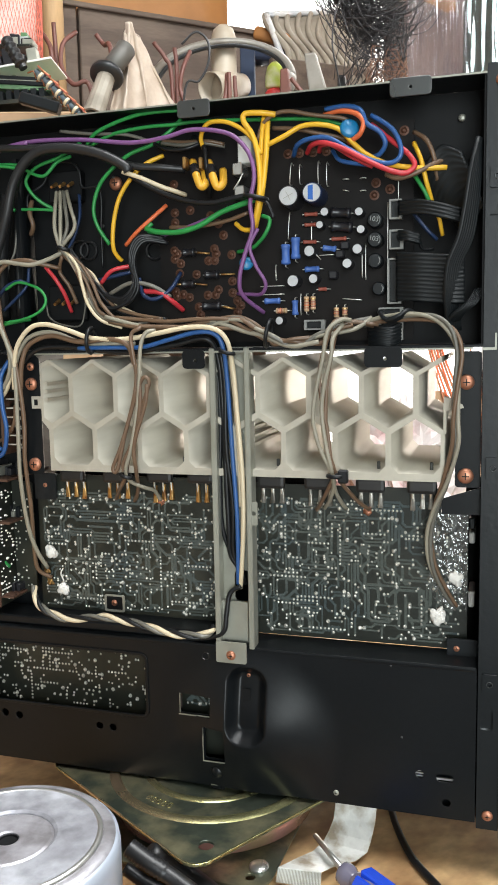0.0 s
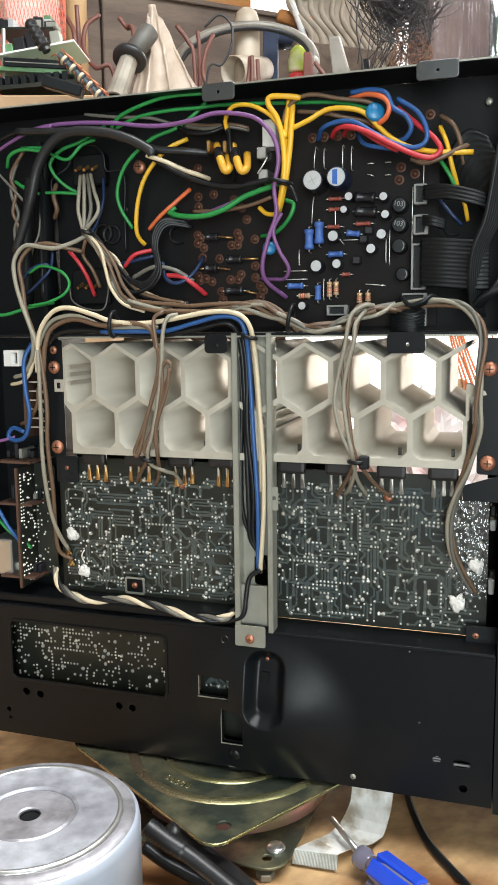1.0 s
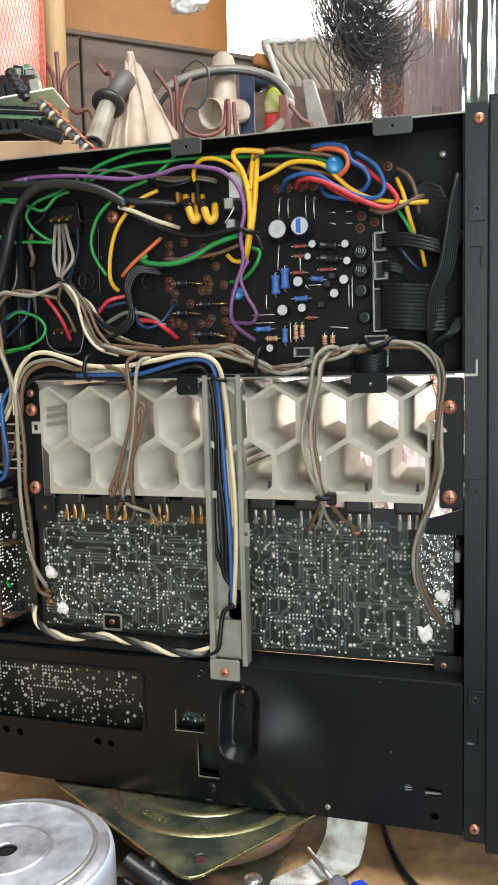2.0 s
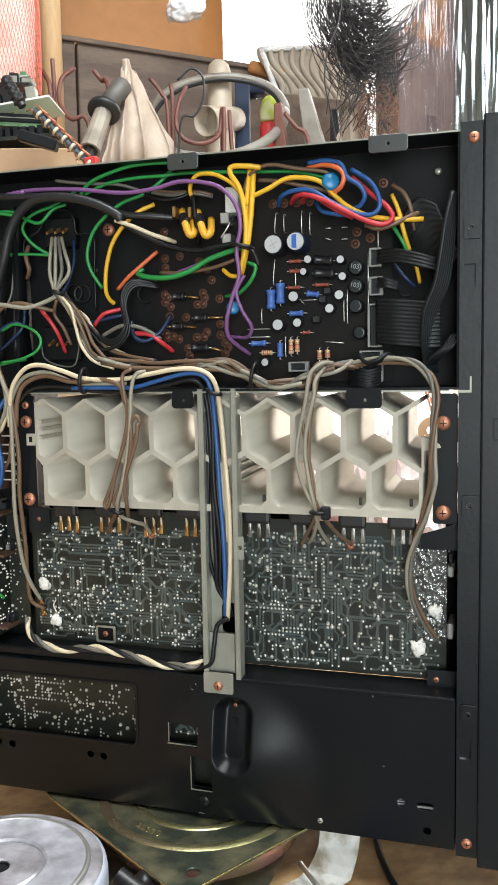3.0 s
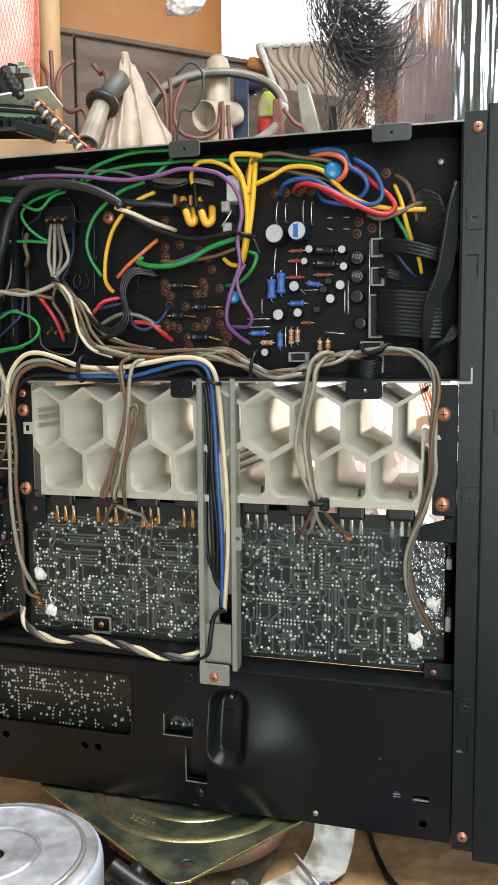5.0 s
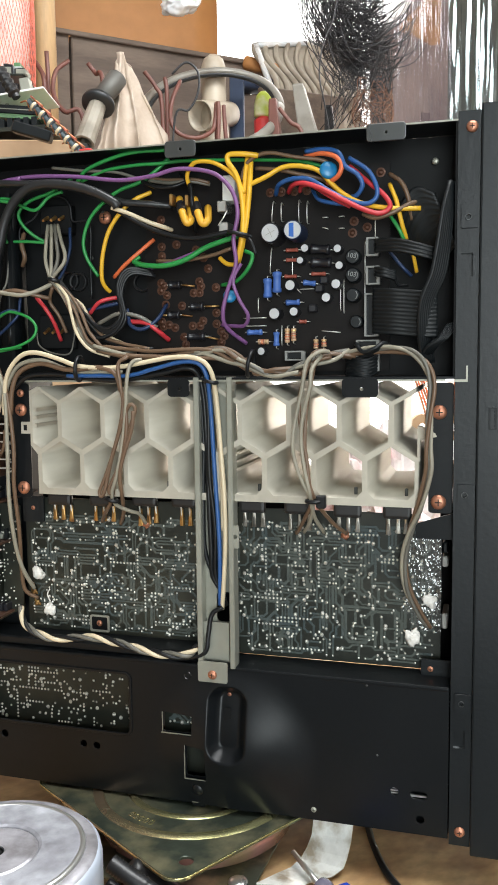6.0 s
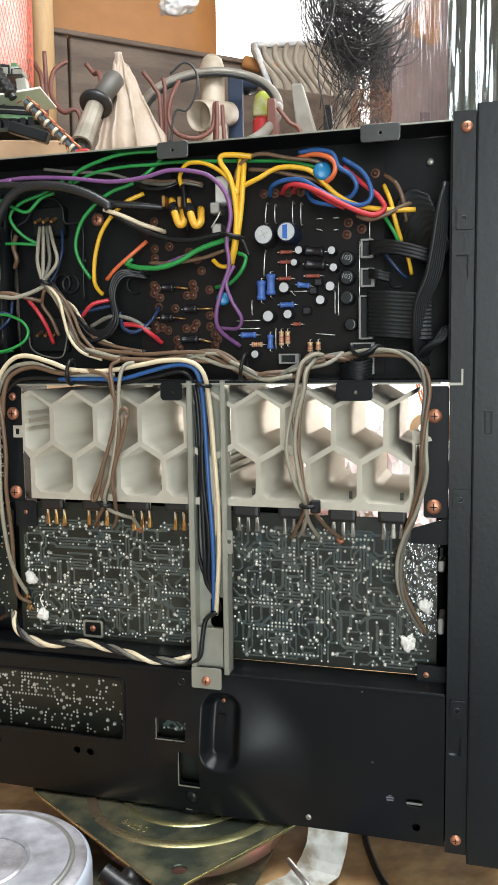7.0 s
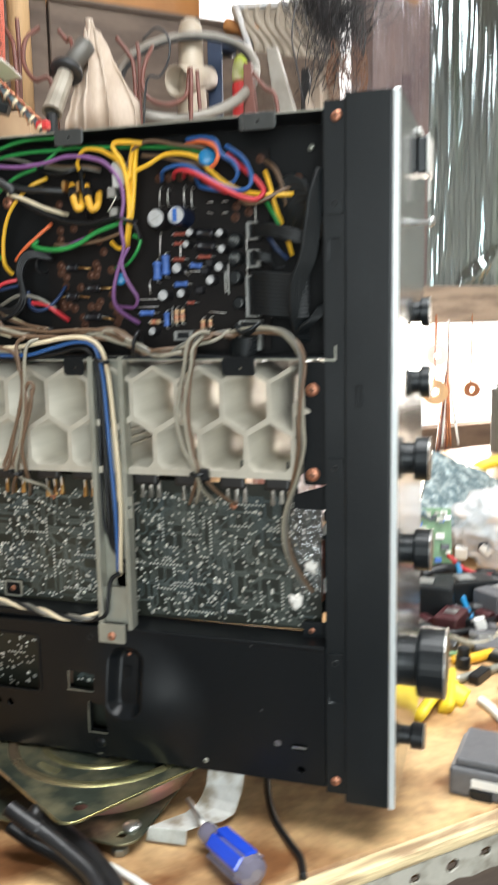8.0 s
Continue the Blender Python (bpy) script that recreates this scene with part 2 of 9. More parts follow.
def plate(outline, y0, y1, holes=(), bevel=0.0):
    """A sheet in the x-z plane between y0 and y1, with openings cut right through. outline and holes: lists of (x, z)."""
    curve = bpy.data.curves.new("outline", "CURVE")
    curve.dimensions, curve.fill_mode, curve.extrude, curve.bevel_depth = "2D", "BOTH", abs(y1 - y0) / 2 - bevel, bevel
    for ring in (outline, *holes):
        s = curve.splines.new("POLY")
        s.points.add(len(ring) - 1)
        for q, (x, z) in zip(s.points, ring):
            q.co = (x, z, 0, 1)
        s.use_cyclic_u = True
    tmp = bpy.data.objects.new("outline", curve)
    me = bpy.data.meshes.new_from_object(tmp)
    bpy.data.objects.remove(tmp)
    bm = bmesh.new()
    bm.from_mesh(me)
    bpy.data.meshes.remove(me)
    bpy.data.curves.remove(curve)
    bmesh.ops.remove_doubles(bm, verts=bm.verts, dist=1e-6)
    bmesh.ops.transform(bm, matrix=Matrix.Translation((0, (y0 + y1) / 2, 0)) @ Matrix.Rotation(math.pi / 2, 4, "X"), verts=bm.verts)
    bmesh.ops.recalc_face_normals(bm, faces=bm.faces)
    return bm


def rect(x0, x1, z0, z1, r=0.0, n=4):
    if not r:
        return [(x0, z0), (x1, z0), (x1, z1), (x0, z1)]
    out = []
    for cx, cz, a0 in ((x1 - r, z0 + r, -90), (x1 - r, z1 - r, 0), (x0 + r, z1 - r, 90), (x0 + r, z0 + r, 180)):
        out += [(cx + r * math.cos(radians(a0 + 90 * k / n)), cz + r * math.sin(radians(a0 + 90 * k / n))) for k in range(n + 1)]
    return out


def ring(x, z, r, n=16):
    return [(x + r * math.cos(2 * math.pi * k / n), z + r * math.sin(2 * math.pi * k / n)) for k in range(n)]


# ---- the room ----
def in_room(ob):
    ob.matrix_basis = ROOM
    return ob


def structure(name, bm, mat, label):
    return in_room(tagged(part(name, bm, mat), label, name.split("_")[0], kind="structure"))


structure("floor", boxed(-2.6, 3.4, -2.6, 2.5, -0.86, -0.8), CONCRETE, "grey worn concrete workshop floor")
roof = boxed(-2.6, -0.45, -2.6, 2.5, 1.9, 1.96)
box(roof, 1.15, 3.4, -2.6, 2.5, 1.9, 1.96)
box(roof, -0.45, 1.15, -2.6, -1.05, 1.9, 1.96)
box(roof, -0.45, 1.15, 0.65, 2.5, 1.9, 1.96)
structure("ceiling", roof, WALL_WOOD, "brown wooden ceiling with an open roof light")
structure("wall_left", boxed(-2.6, -2.5, -2.6, 2.5, -0.8, 1.9), PLASTER, "old plastered side wall")
structure("wall_right", boxed(3.3, 3.4, -2.6, 2.5, -0.8, 1.9), PLASTER, "old plastered side wall")
wf = boxed(-2.5, -2.0, -2.6, -2.5, -0.8, 1.9)
box(wf, -0.3, 3.3, -2.6, -2.5, -0.8, 1.9)
box(wf, -2.0, -0.3, -2.6, -2.5, 1.8, 1.9)
structure("wall_front", wf, PLASTER, "plastered front wall with a wide open shop front")
# low board wall at the back, of wide planks with open joints
for k, (u0, u1) in enumerate(((-2.5, -1.2), (-1.195, -0.388), (-0.382, 0.262), (0.268, 0.77))):
    structure("wall_back", boxed(u0, u1, 1.785, 1.81, -0.8, 1.130, bevel=0.003), WALL_WOOD, "weathered brown wooden board wall behind the bench")
# unseen backing, added so no daylight shows through the joints
structure("wall_backing", boxed(-2.5, 0.76, 1.812, 1.825, -0.8, 1.118), WALL_WOOD, "boards added behind the open joints to keep light out")
structure("wall_sill", boxed(0.77, 3.3, 1.785, 1.855, -0.8, -0.03), WALL_WOOD, "low board wall under the open back window")
structure("wall_lintel", boxed(-2.5, 3.3, 1.84, 1.90, 1.75, 1.9), WALL_WOOD, "wooden beam over the open back of the workshop")
structure("backdrop", boxed(-6, 9, 5.0, 5.02, -2, 5), glowing("hazy_daylight", (1.0, 0.97, 0.93), 1.9), "bright overexposed daylight outside the workshop")
structure("trim_rail", boxed(-0.5, 0.77, 1.773, 1.784, 1.124, 1.136, bevel=0.002), WALL_WOOD, "thin wooden rail along the top of the board wall")

# bench
bench = thing("workbench", "stained worn wooden workbench with a scuffed front edge", "workbench", m=ROOM)
part("bench_top", boxed(-1.6, 2.0, 0.004, 1.25, -0.032, 0.0, bevel=0.003), BENCH_WOOD, bench)
part("front_edge", boxed(-1.6, 2.0, -0.010, 0.0035, -0.009, 0.001, bevel=0.003, seg=2), BENCH_EDGE, bench, "pale worn wooden edge strip")
LATH = material("chipped_white_lath", (0.45, 0.43, 0.37), 0.6, 0.0, 120, 0.2, 0.4, (0.2, 0.18, 0.14), 60, 0.52)
rng = random.Random(51)
cut, foot_line = [], []
for k in range(126):
    u = -1.58 + 0.028 * k + rng.uniform(-0.003, 0.003)
    z, r = -0.020 + rng.uniform(-0.002, 0.002), rng.uniform(0.0034, 0.0056)
    cut.append([(u + r * math.cos(q * 1.047 + 0.3) * 1.25, z + r * math.sin(q * 1.047 + 0.3) * rng.uniform(0.75, 1.1)) for q in range(6)])
    foot_line += [(2.0 - 0.0285 * k, -0.031 + rng.uniform(-0.003, 0.002)), (2.0 - 0.0285 * k - 0.012, -0.032 - (0.010 if k % 5 == 0 else 0.0) + rng.uniform(-0.002, 0.002))]
part("apron", plate([(-1.6, -0.0095), (2.0, -0.0095)] + foot_line + [(-1.6, -0.031)], -0.009, -0.006, cut), LATH, bench, "chipped off-white lath with dark cut-outs")
part("front_rail", boxed(-1.6, 2.0, 0.03, 0.06, -0.12, -0.0325), WALL_WOOD, bench)
for u in (-1.5, 1.9):
    for v in (0.08, 1.15):
        part("bench_leg", boxed(u - 0.035, u + 0.035, v - 0.035, v + 0.035, -0.8, -0.033, bevel=0.004), BENCH_EDGE, bench)

# shelf at the back
shelf = thing("shelf", "thick grey-brown wooden plank shelf over the bench", "shelf", m=ROOM)
part("shelf_board", boxed(-1.3, 3.0, 1.43, 1.76, 0.316, 0.418, bevel=0.004), PLANK, shelf)
for u in (-1.2, 0.2, 2.9):
    part("shelf_post", boxed(u - 0.03, u + 0.03, 1.69, 1.75, -0.8, 0.316), PLANK, shelf)
part("upper_board", boxed(-1.3, 0.77, 1.2, 1.76, 0.62, 0.645, bevel=0.003), PLANK, shelf)
for u in (-1.2, -0.35, 0.68):
    part("shelf_upright", boxed(u - 0.015, u + 0.015, 1.45, 1.72, 0.418, 0.62), PLANK, shelf)

# ---- the receiver, stood on its side with its open underside to the camera ----
receiver = thing("stereo_receiver", "opened black stereo receiver standing on its side, wiring exposed", "receiver", (0, 0, 0.036))
DEEP = 0.160          # its height as a receiver, here its depth behind the open side


def fix(ob):
    """Places a part of the receiver that was built in world metres."""
    ob.location = -receiver.location
    return ob


def rpart(name, bm, mat, label="", smooth=False):
    return fix(part(name, bm, mat, receiver, label, smooth))


def screw(parent, x, y, z, r, mat=COPPER, name="screw"):
    """A pan-head screw on a face that looks along -y, with a cross slot."""
    bm = lathe([(r * 0.98, 0), (r, r * 0.12), (r * 0.85, r * 0.38), (r * 0.5, r * 0.52), (r * 0.18, r * 0.56)], 16, pose(x, y, z, 90))
    return part(name, bm, mat, parent, smooth=True)


def slotted(parent, x, y, z, r, mat=COPPER):
    ob = screw(parent, x, y, z, r, mat)
    bm = boxed(x - r * 0.45, x + r * 0.45, y - r * 0.6, y - r * 0.5, z - r * 0.07, z + r * 0.07)
    box(bm, x - r * 0.07, x + r * 0.07, y - r * 0.6, y - r * 0.5, z - r * 0.45, z + r * 0.45)
    part("cross_slot", bm, BLACK_STEEL, ob)
    return ob


# outer shell: upper side plate, rear plate, lower tray
X0, X1 = -0.3555, -0.0065
upper = rpart("side_plate", boxed(X0, X1, 0.0, DEEP, 0.4638, 0.4650), BLACK_STEEL, "black painted steel side plate")
rpart("bare_edge", boxed(X0, X1, -0.0004, 0.0, 0.4640, 0.4649), GREY_ZINC, "bare metal edge of the plate")
rpart("rear_plate", boxed(X0 - 0.0012, X0, 0.0, DEEP, 0.0372, 0.4650), BLACK_STEEL)
rpart("partition", plate(rect(X0, X1, 0.3188, 0.3202), 0.0, 0.125), BLACK_STEEL)
rpart("partition_lip", plate(rect(-0.2896, -0.012, 0.3177, 0.3187), -0.001, 0.006), GREY_ZINC, "bare bright metal edge strip")
rpart("partition_corner", plate([(-0.0069, 0.3171), (0.0008, 0.3172), (0.0008, 0.3265), (-0.0002, 0.3265), (-0.0002, 0.3186), (-0.0069, 0.3186)], -0.0015, 0.002), GREY_ZINC, "bare bright corner tab")
for x0, x1 in ((-0.1828, -0.1632), (-0.0578, -0.0358)):
    tab = rpart("fixing_tab", plate(rect(x0, x1, 0.4562, 0.4654, 0.0018), -0.0016, -0.0004, [ring((x0 + x1) / 2, 0.4606, 0.0012)], 0.0004), DARK_ZINC, "dark grey metal fixing tab with a small hole")
# bay behind the wiring
rpart("bay_floor", plate(rect(X0, -0.0078, 0.3205, 0.4637), 0.0317, 0.0329), BAY_BLACK)
# plate added to shut out daylight in the gap beside the boards
rpart("front_light_block", boxed(-0.0077, -0.0065, 0.053, DEEP, 0.0369, 0.3185), BLACK_STEEL)
rpart("bay_side", boxed(-0.0077, -0.0065, 0.0015, 0.06, 0.3205, 0.4637), BAY_BLACK)

# lower tray with its openings
windows = [rect(-0.3354, -0.2172, 0.0789, 0.1210, 0.004), rect(-0.1937, -0.1719, 0.0843, 0.0976, 0.0015), rect(-0.1771, -0.1617, 0.0551, 0.0780, 0.0015), rect(-0.1603, -0.1341, 0.0712, 0.1191, 0.0095, 8)]
dots = [(-0.1751, 0.1242, 0.0022), (-0.3253, 0.0692, 0.0028), (-0.3142, 0.0684, 0.0028), (-0.2526, 0.0681, 0.0026), (-0.2427, 0.0678, 0.0026), (-0.3406, 0.0540, 0.0018), (-0.3395, 0.0478, 0.0014),
        (-0.0397, 0.0623, 0.0026), (-0.0237, 0.0461, 0.0026)]
slot = rect(-0.0300, -0.0196, 0.0591, 0.0642, 0.0024)
tray_face = plate(rect(X0, -0.0072, 0.0368, 0.1324, 0.0012, 2), 0.0, 0.0012, windows + [slot] + [ring(*d) for d in dots])
tray = rpart("bottom_tray", tray_face, BLACK_STEEL, "satin black pressed steel tray with cut-outs")
rpart("tray_fold", boxed(X0, -0.0072, -0.0003, 0.027, 0.1296, 0.1326, bevel=0.0013, seg=4), BLACK_STEEL)
rpart("tray_base", boxed(X0, -0.0072, 0.0012, DEEP, 0.0355, 0.0367), BLACK_STEEL)
fold = rpart("tray_step", boxed(X0, -0.175, 0.004, 0.028, 0.1331, 0.1390, bevel=0.001), BLACK_STEEL)


SWELL = (-0.1432, 0.0760, 0.058, 0.057, 0.0105)


def swell(x, z):
    """Height of the shallow pressed swelling on the face of the tray."""
    cx, cz, w, h, rise = SWELL
    return rise * max(0.0, 1 - ((x - cx) / w) ** 2 - ((z - cz) / h) ** 2) ** 2.2


def pressed(name, x0, x1, z0, z1, height, n, skip=()):
    """A sheet on the face of the tray, raised by height(x, z), left open over the cut-outs."""
    verts, faces = [], []
    for i in range(n + 1):
        for k in range(n + 1):
            x, z = x0 + (x1 - x0) * i / n, z0 + (z1 - z0) * k / n
            verts.append((x, -0.0002 - height(x, z), z))
    for i in range(n):
        for k in range(n):
            q = i * (n + 1) + k
            x, z = x0 + (x1 - x0) * (i + 0.5) / n, z0 + (z1 - z0) * (k + 0.5) / n
            if not any(c0 < x < c1 and d0 < z < d1 for c0, c1, d0, d1 in skip):
                faces.append((q, q + n + 1, q + n + 2, q + 1))
    return fix(raw(name, verts, faces, BLACK_STEEL, receiver))


def dish(x, z):
    """The swelling with a long round-ended hollow pressed into it."""
    x0, x1, z0, z1, r = -0.1606, -0.1338, 0.0709, 0.1196, 0.0110
    qx, qz = abs(x - (x0 + x1) / 2) - ((x1 - x0) / 2 - r), abs(z - (z0 + z1) / 2) - ((z1 - z0) / 2 - r)
    e = r - math.hypot(max(qx, 0), max(qz, 0)) - min(max(qx, qz), 0)
    k = min(1.0, max(0.0, e / 0.0078))
    return swell(x, z) - 0.0095 * (0.6 * (1 - (1 - k) ** 2) + 0.4 * k * k * (3 - 2 * k))


open_at = ((-0.1937, -0.1719, 0.0843, 0.0976), (-0.1771, -0.1617, 0.0551, 0.0780))
pressed("tray_swelling", -0.2008, -0.0855, 0.0372, 0.1318, dish, 150, open_at)
# thin black block painted in for the shade of a deep slot
rpart("slot_shade", boxed(-0.1512, -0.1462, -0.0004 - dish(-0.1485, 0.097), -dish(-0.1485, 0.097) - 0.0001, 0.0920, 0.1043, bevel=0.0001), BAY_BLACK)
# bare cut edges; their glint is drawn in, only left and below
for x0, x1, z0, z1 in open_at:
    y = -0.0002 - swell(x0, (z0 + z1) / 2)
    edge = boxed(x0 - 0.0002, x0 + 0.0003, y - 0.0003, y + 0.0006, z0, z1)
    y = -0.0002 - swell((x0 + x1) / 2, z0)
    box(edge, x0, x1, y - 0.0003, y + 0.0006, z0 - 0.0002, z0 + 0.0003)
    part("bare_edge", edge, GREY_ZINC, tray)
edge = plate(rect(-0.3367, -0.2159, 0.0777, 0.1222, 0.005), -0.0009, 0.0, [rect(-0.3354, -0.2172, 0.0789, 0.1210, 0.004)], 0.0004)
part("window_rim", edge, BLACK_STEEL, tray)
part("hole_rim", lathe([(0.0021, 0), (0.0024, 0.0004), (0.0027, 0)], 16, pose(-0.1751, 0.0000, 0.1242, 90), False), DARK_ZINC, tray)
part("rolled_tab", boxed(-0.1733, -0.1640, -0.0012, 0.0000, 0.0347, 0.0377, bevel=0.0008), BLACK_STEEL, tray)
part("pressed_dimple", lathe([(0.0042, 0.0), (0.0036, 0.0006), (0.0022, 0.0013), (0.0006, 0.0016)], 20, pose(-0.1684, -0.0002 - swell(-0.1684, 0.0479), 0.0479, 90)), BLACK_STEEL, tray, smooth=True)
part("bare_edge", boxed(-0.1734, -0.1607, -0.0012, -0.0002, 0.0372, 0.0377), GREY_ZINC, tray)
slotted(tray, -0.1482, -0.0003 - dish(-0.1482, 0.1118), 0.1118, 0.0014)
slotted(tray, -0.0908, -0.0003, 0.0433, 0.0018, GREY_ZINC)
for x, z in ((-0.0504, 0.0847), (-0.0570, 0.1292)):
    screw(tray, x, -0.0001, z, 0.0007, DARK_ZINC, "pin")

# front panel frame, moulded; the aluminium face looks along +x
frame_strip = plate(rect(-0.0064, 0.0060, 0.0330, 0.4690), -0.0004, 0.05, [rect(-0.0040, 0.0026, 0.3772, 0.3905), rect(-0.0046, 0.0022, 0.0952, 0.1068)])
panel = rpart("front_panel", frame_strip, BLACK_PLASTIC, "black moulded front panel with an aluminium face")
for z0, z1 in ((0.3765, 0.3912), (0.0945, 0.1075)):
    part("recess", boxed(-0.0052, 0.0036, 0.0024, 0.0034, z0, z1), BLACK_PLASTIC, panel)
side = boxed(0.0062, 0.0343, -0.0028, DEEP, 0.0284, 0.4722, bevel=0.0012, seg=2)
fp = part("panel_frame", side, BLACK_PLASTIC, panel)
part("face_edge", boxed(0.0344, 0.0383, -0.0032, 0.0005, 0.0284, 0.4722, bevel=0.0006), EDGE_ALU, panel, "edge of the aluminium face, whitened for the light on it")
part("panel_face", boxed(0.0344, 0.0383, 0.0006, DEEP, 0.0284, 0.4722, bevel=0.0004), FRONT_ALU, panel, "brushed aluminium face")
part("panel_slot", plate(rect(0.0129, 0.0173, 0.2896, 0.3028, 0.0006), -0.0036, -0.0026, [rect(0.0139, 0.0162, 0.2906, 0.3017)]), BLACK_STEEL, panel)
for z in (0.042, 0.463):
    slotted(panel, 0.0012 if z > 0.3 else 0.0, -0.0006, z - (0.003 if z > 0.3 else 0), 0.0033)
for z in (0.1239, 0.2510, 0.4103):
    part("pad_rim", lathe([(0.0013, 0), (0.0015, 0.0004), (0.0017, 0.0004), (0.0019, 0)], 16, pose(0.0, -0.0022, z, 90), False), DARK_ZINC, panel)
    pad = part("screw_pad", plate(rect(-0.0040, 0.0052, z - 0.006, z + 0.006, 0.001), -0.0022, -0.0003, [ring(0.0, z, 0.0016)]), BLACK_PLASTIC, panel)
# knobs and buttons on the face
for z, y, r, h in ((0.346, 0.106, 0.0104, 0.0096), (0.2965, 0.106, 0.0112, 0.0108), (0.2486, 0.0583, 0.0146, 0.0149), (0.1872, 0.053, 0.0140, 0.0172), (0.110, 0.0477, 0.0238, 0.0290), (0.0525, 0.053, 0.0090, 0.0142)):
    k = part("knob", lathe([(r * 0.72, 0), (r * 0.72, h * 0.30), (r * 0.96, h * 0.34), (r, h * 0.42), (r, h * 0.94), (r * 0.95, h), (0.0, h)], 36, pose(0.0383, y, z, 0, 90)), BLACK_PLASTIC, panel, smooth=False)
    part("knob_rim", lathe([(r * 1.0, h * 0.95), (r * 1.015, h * 0.96), (r * 1.015, h * 0.985), (r * 0.97, h * 0.99)], 36, pose(0.0383, y, z, 0, 90)), ZINC_BRIGHT, k)
part("button", boxed(0.0384, 0.0409, 0.0954, 0.1272, 0.4653, 0.4700, bevel=0.001), WHITE_PLASTIC, panel)
part("switch_body", boxed(0.0384, 0.0446, 0.0975, 0.1251, 0.4400, 0.4640, bevel=0.001), BLACK_PLASTIC, panel)
part("switch_cap", boxed(0.0447, 0.0468, 0.0954, 0.1272, 0.4390, 0.4660, bevel=0.0012), WHITE_PLASTIC, panel)
part("slide_tab", boxed(0.0446, 0.0462, 0.1100, 0.1150, 0.4230, 0.4388, bevel=0.0008), WHITE_PLASTIC, panel)
lever = part("lever", rod(bmesh.new(), (0.0383, 0.1113, 0.4085), (0.0455, 0.1113, 0.4085), 0.0018), ZINC_BRIGHT, panel)
part("lever_tip", lathe([(0.0018, 0), (0.0036, 0.001), (0.0038, 0.003), (0.002, 0.005)], 16, pose(0.0450, 0.1113, 0.4085, 0, 90)), ZINC_BRIGHT, lever, smooth=True)

# ---- heat sink: a cast honeycomb, open right through ----
HS0, HSY0, HSY1 = 0.2413, 0.0035, 0.1320
PITCH = 0.03157
first = -0.2645


def cell_upper(x):
    g, w = 0.0016, PITCH / 2
    return [(x - w + g, 0.2808), (x, 0.2723), (x + w - g, 0.2808), (x + w - g, 0.3030), (x, 0.3120), (x - w + g, 0.3030)]


def cell_lower(x):
    g, w, c = 0.0016, PITCH / 2, 0.004
    return [(x - w + g + c, 0.2457), (x + w - g - c, 0.2457), (x + w - g, 0.2500), (x + w - g, 0.2690), (x, 0.2778), (x - w + g, 0.2690), (x - w + g, 0.2500)]


cells = [cell_upper(first + PITCH * (k + 0.5)) for k in range(7)] + [cell_lower(first + PITCH * k) for k in range(8)]
g, w = 0.0016, PITCH / 2
cells.append([(first - g, 0.2808), (first - g, 0.3030), (first - w + 0.001, 0.3122), (first - w - 0.0046, 0.309), (first - w - 0.0046, 0.2765), (first - w + 0.001, 0.2727)])
body = [(-0.2818, HS0), (-0.0270, HS0), (-0.0270, 0.2712), (-0.0419, 0.2797), (-0.0419, 0.3030), (-0.0290, 0.3105), (-0.0290, 0.3138)]
for k in range(7, -1, -1):          # the saw-tooth top follows the cells
    xa = first + PITCH * k
    body += [(xa + 0.006, 0.3085), (xa, 0.3052), (xa - 0.006, 0.3085), (xa - PITCH / 2 + 0.0008, 0.3142), (xa - PITCH / 2 - 0.0008, 0.3142)]
body += [(-0.2868, 0.3115), (-0.2868, 0.2745), (-0.2818, 0.2685), (-0.2818, 0.2500)]
sink = rpart("heat_sink", plate(body, HSY0, HSY1, cells), CAST_ALU, "pale cast aluminium honeycomb heat sink")
# ribs inside the end cells, and threaded studs in the lower ones
for z in (0.287, 0.2925, 0.2975):
    part("sink_rib", boxed(-0.2849, -0.2822, HSY0 + 0.001, HSY1, z, z + 0.0022), CAST_ALU, sink)
for z in (0.256, 0.2615, 0.267):
    part("sink_rib", boxed(first + 4 * PITCH - PITCH / 2 + 0.0016, first + 4 * PITCH - PITCH / 2 + 0.0046, HSY0 + 0.001, HSY1, z, z + 0.002), CAST_ALU, sink)
for k in (0, 2, 4, 6, 7):
    xs = first + PITCH * k + 0.008
    st = lathe([(0.0011, 0), (0.0011, 0.0045), (0.0005, 0.0048)], 10, pose(xs, 0.02, 0.2456))
    part("stud", st, DARK_ZINC, sink)
part("sink_lug", plate([(-0.2935, 0.2825), (-0.2869, 0.2825), (-0.2869, 0.2905), (-0.2935, 0.2905)], 0.003, 0.012, [rect(-0.2925, -0.2890, 0.2845, 0.2885)]), CAST_ALU, sink)
part("sink_lug", plate([(-0.0278, 0.2695), (-0.0262, 0.2695), (-0.0262, 0.2825), (-0.0165, 0.2845), (-0.0175, 0.2865), (-0.0262, 0.2905), (-0.0278, 0.2905)], 0.003, 0.012), CAST_ALU, sink)

# black side brackets that carry it
for x0, x1, zs in ((-0.3030, -0.2880, ((0.2986, 0.0044), (0.2451, 0.0046), (0.3100, 0.0028))), (-0.0212, -0.0070, ((0.2991, 0.0044), (0.2453, 0.0046)))):
    bracket = rpart("sink_bracket", plate(rect(x0, x1, 0.2385, 0.3165, 0.002), 0.0045, 0.0062), BLACK_STEEL, "black steel bracket with copper-coloured screws")
    for z, r in zs:
        slotted(bracket, -0.2937 if x0 < -0.2 else -0.0152, 0.0044, z, r)
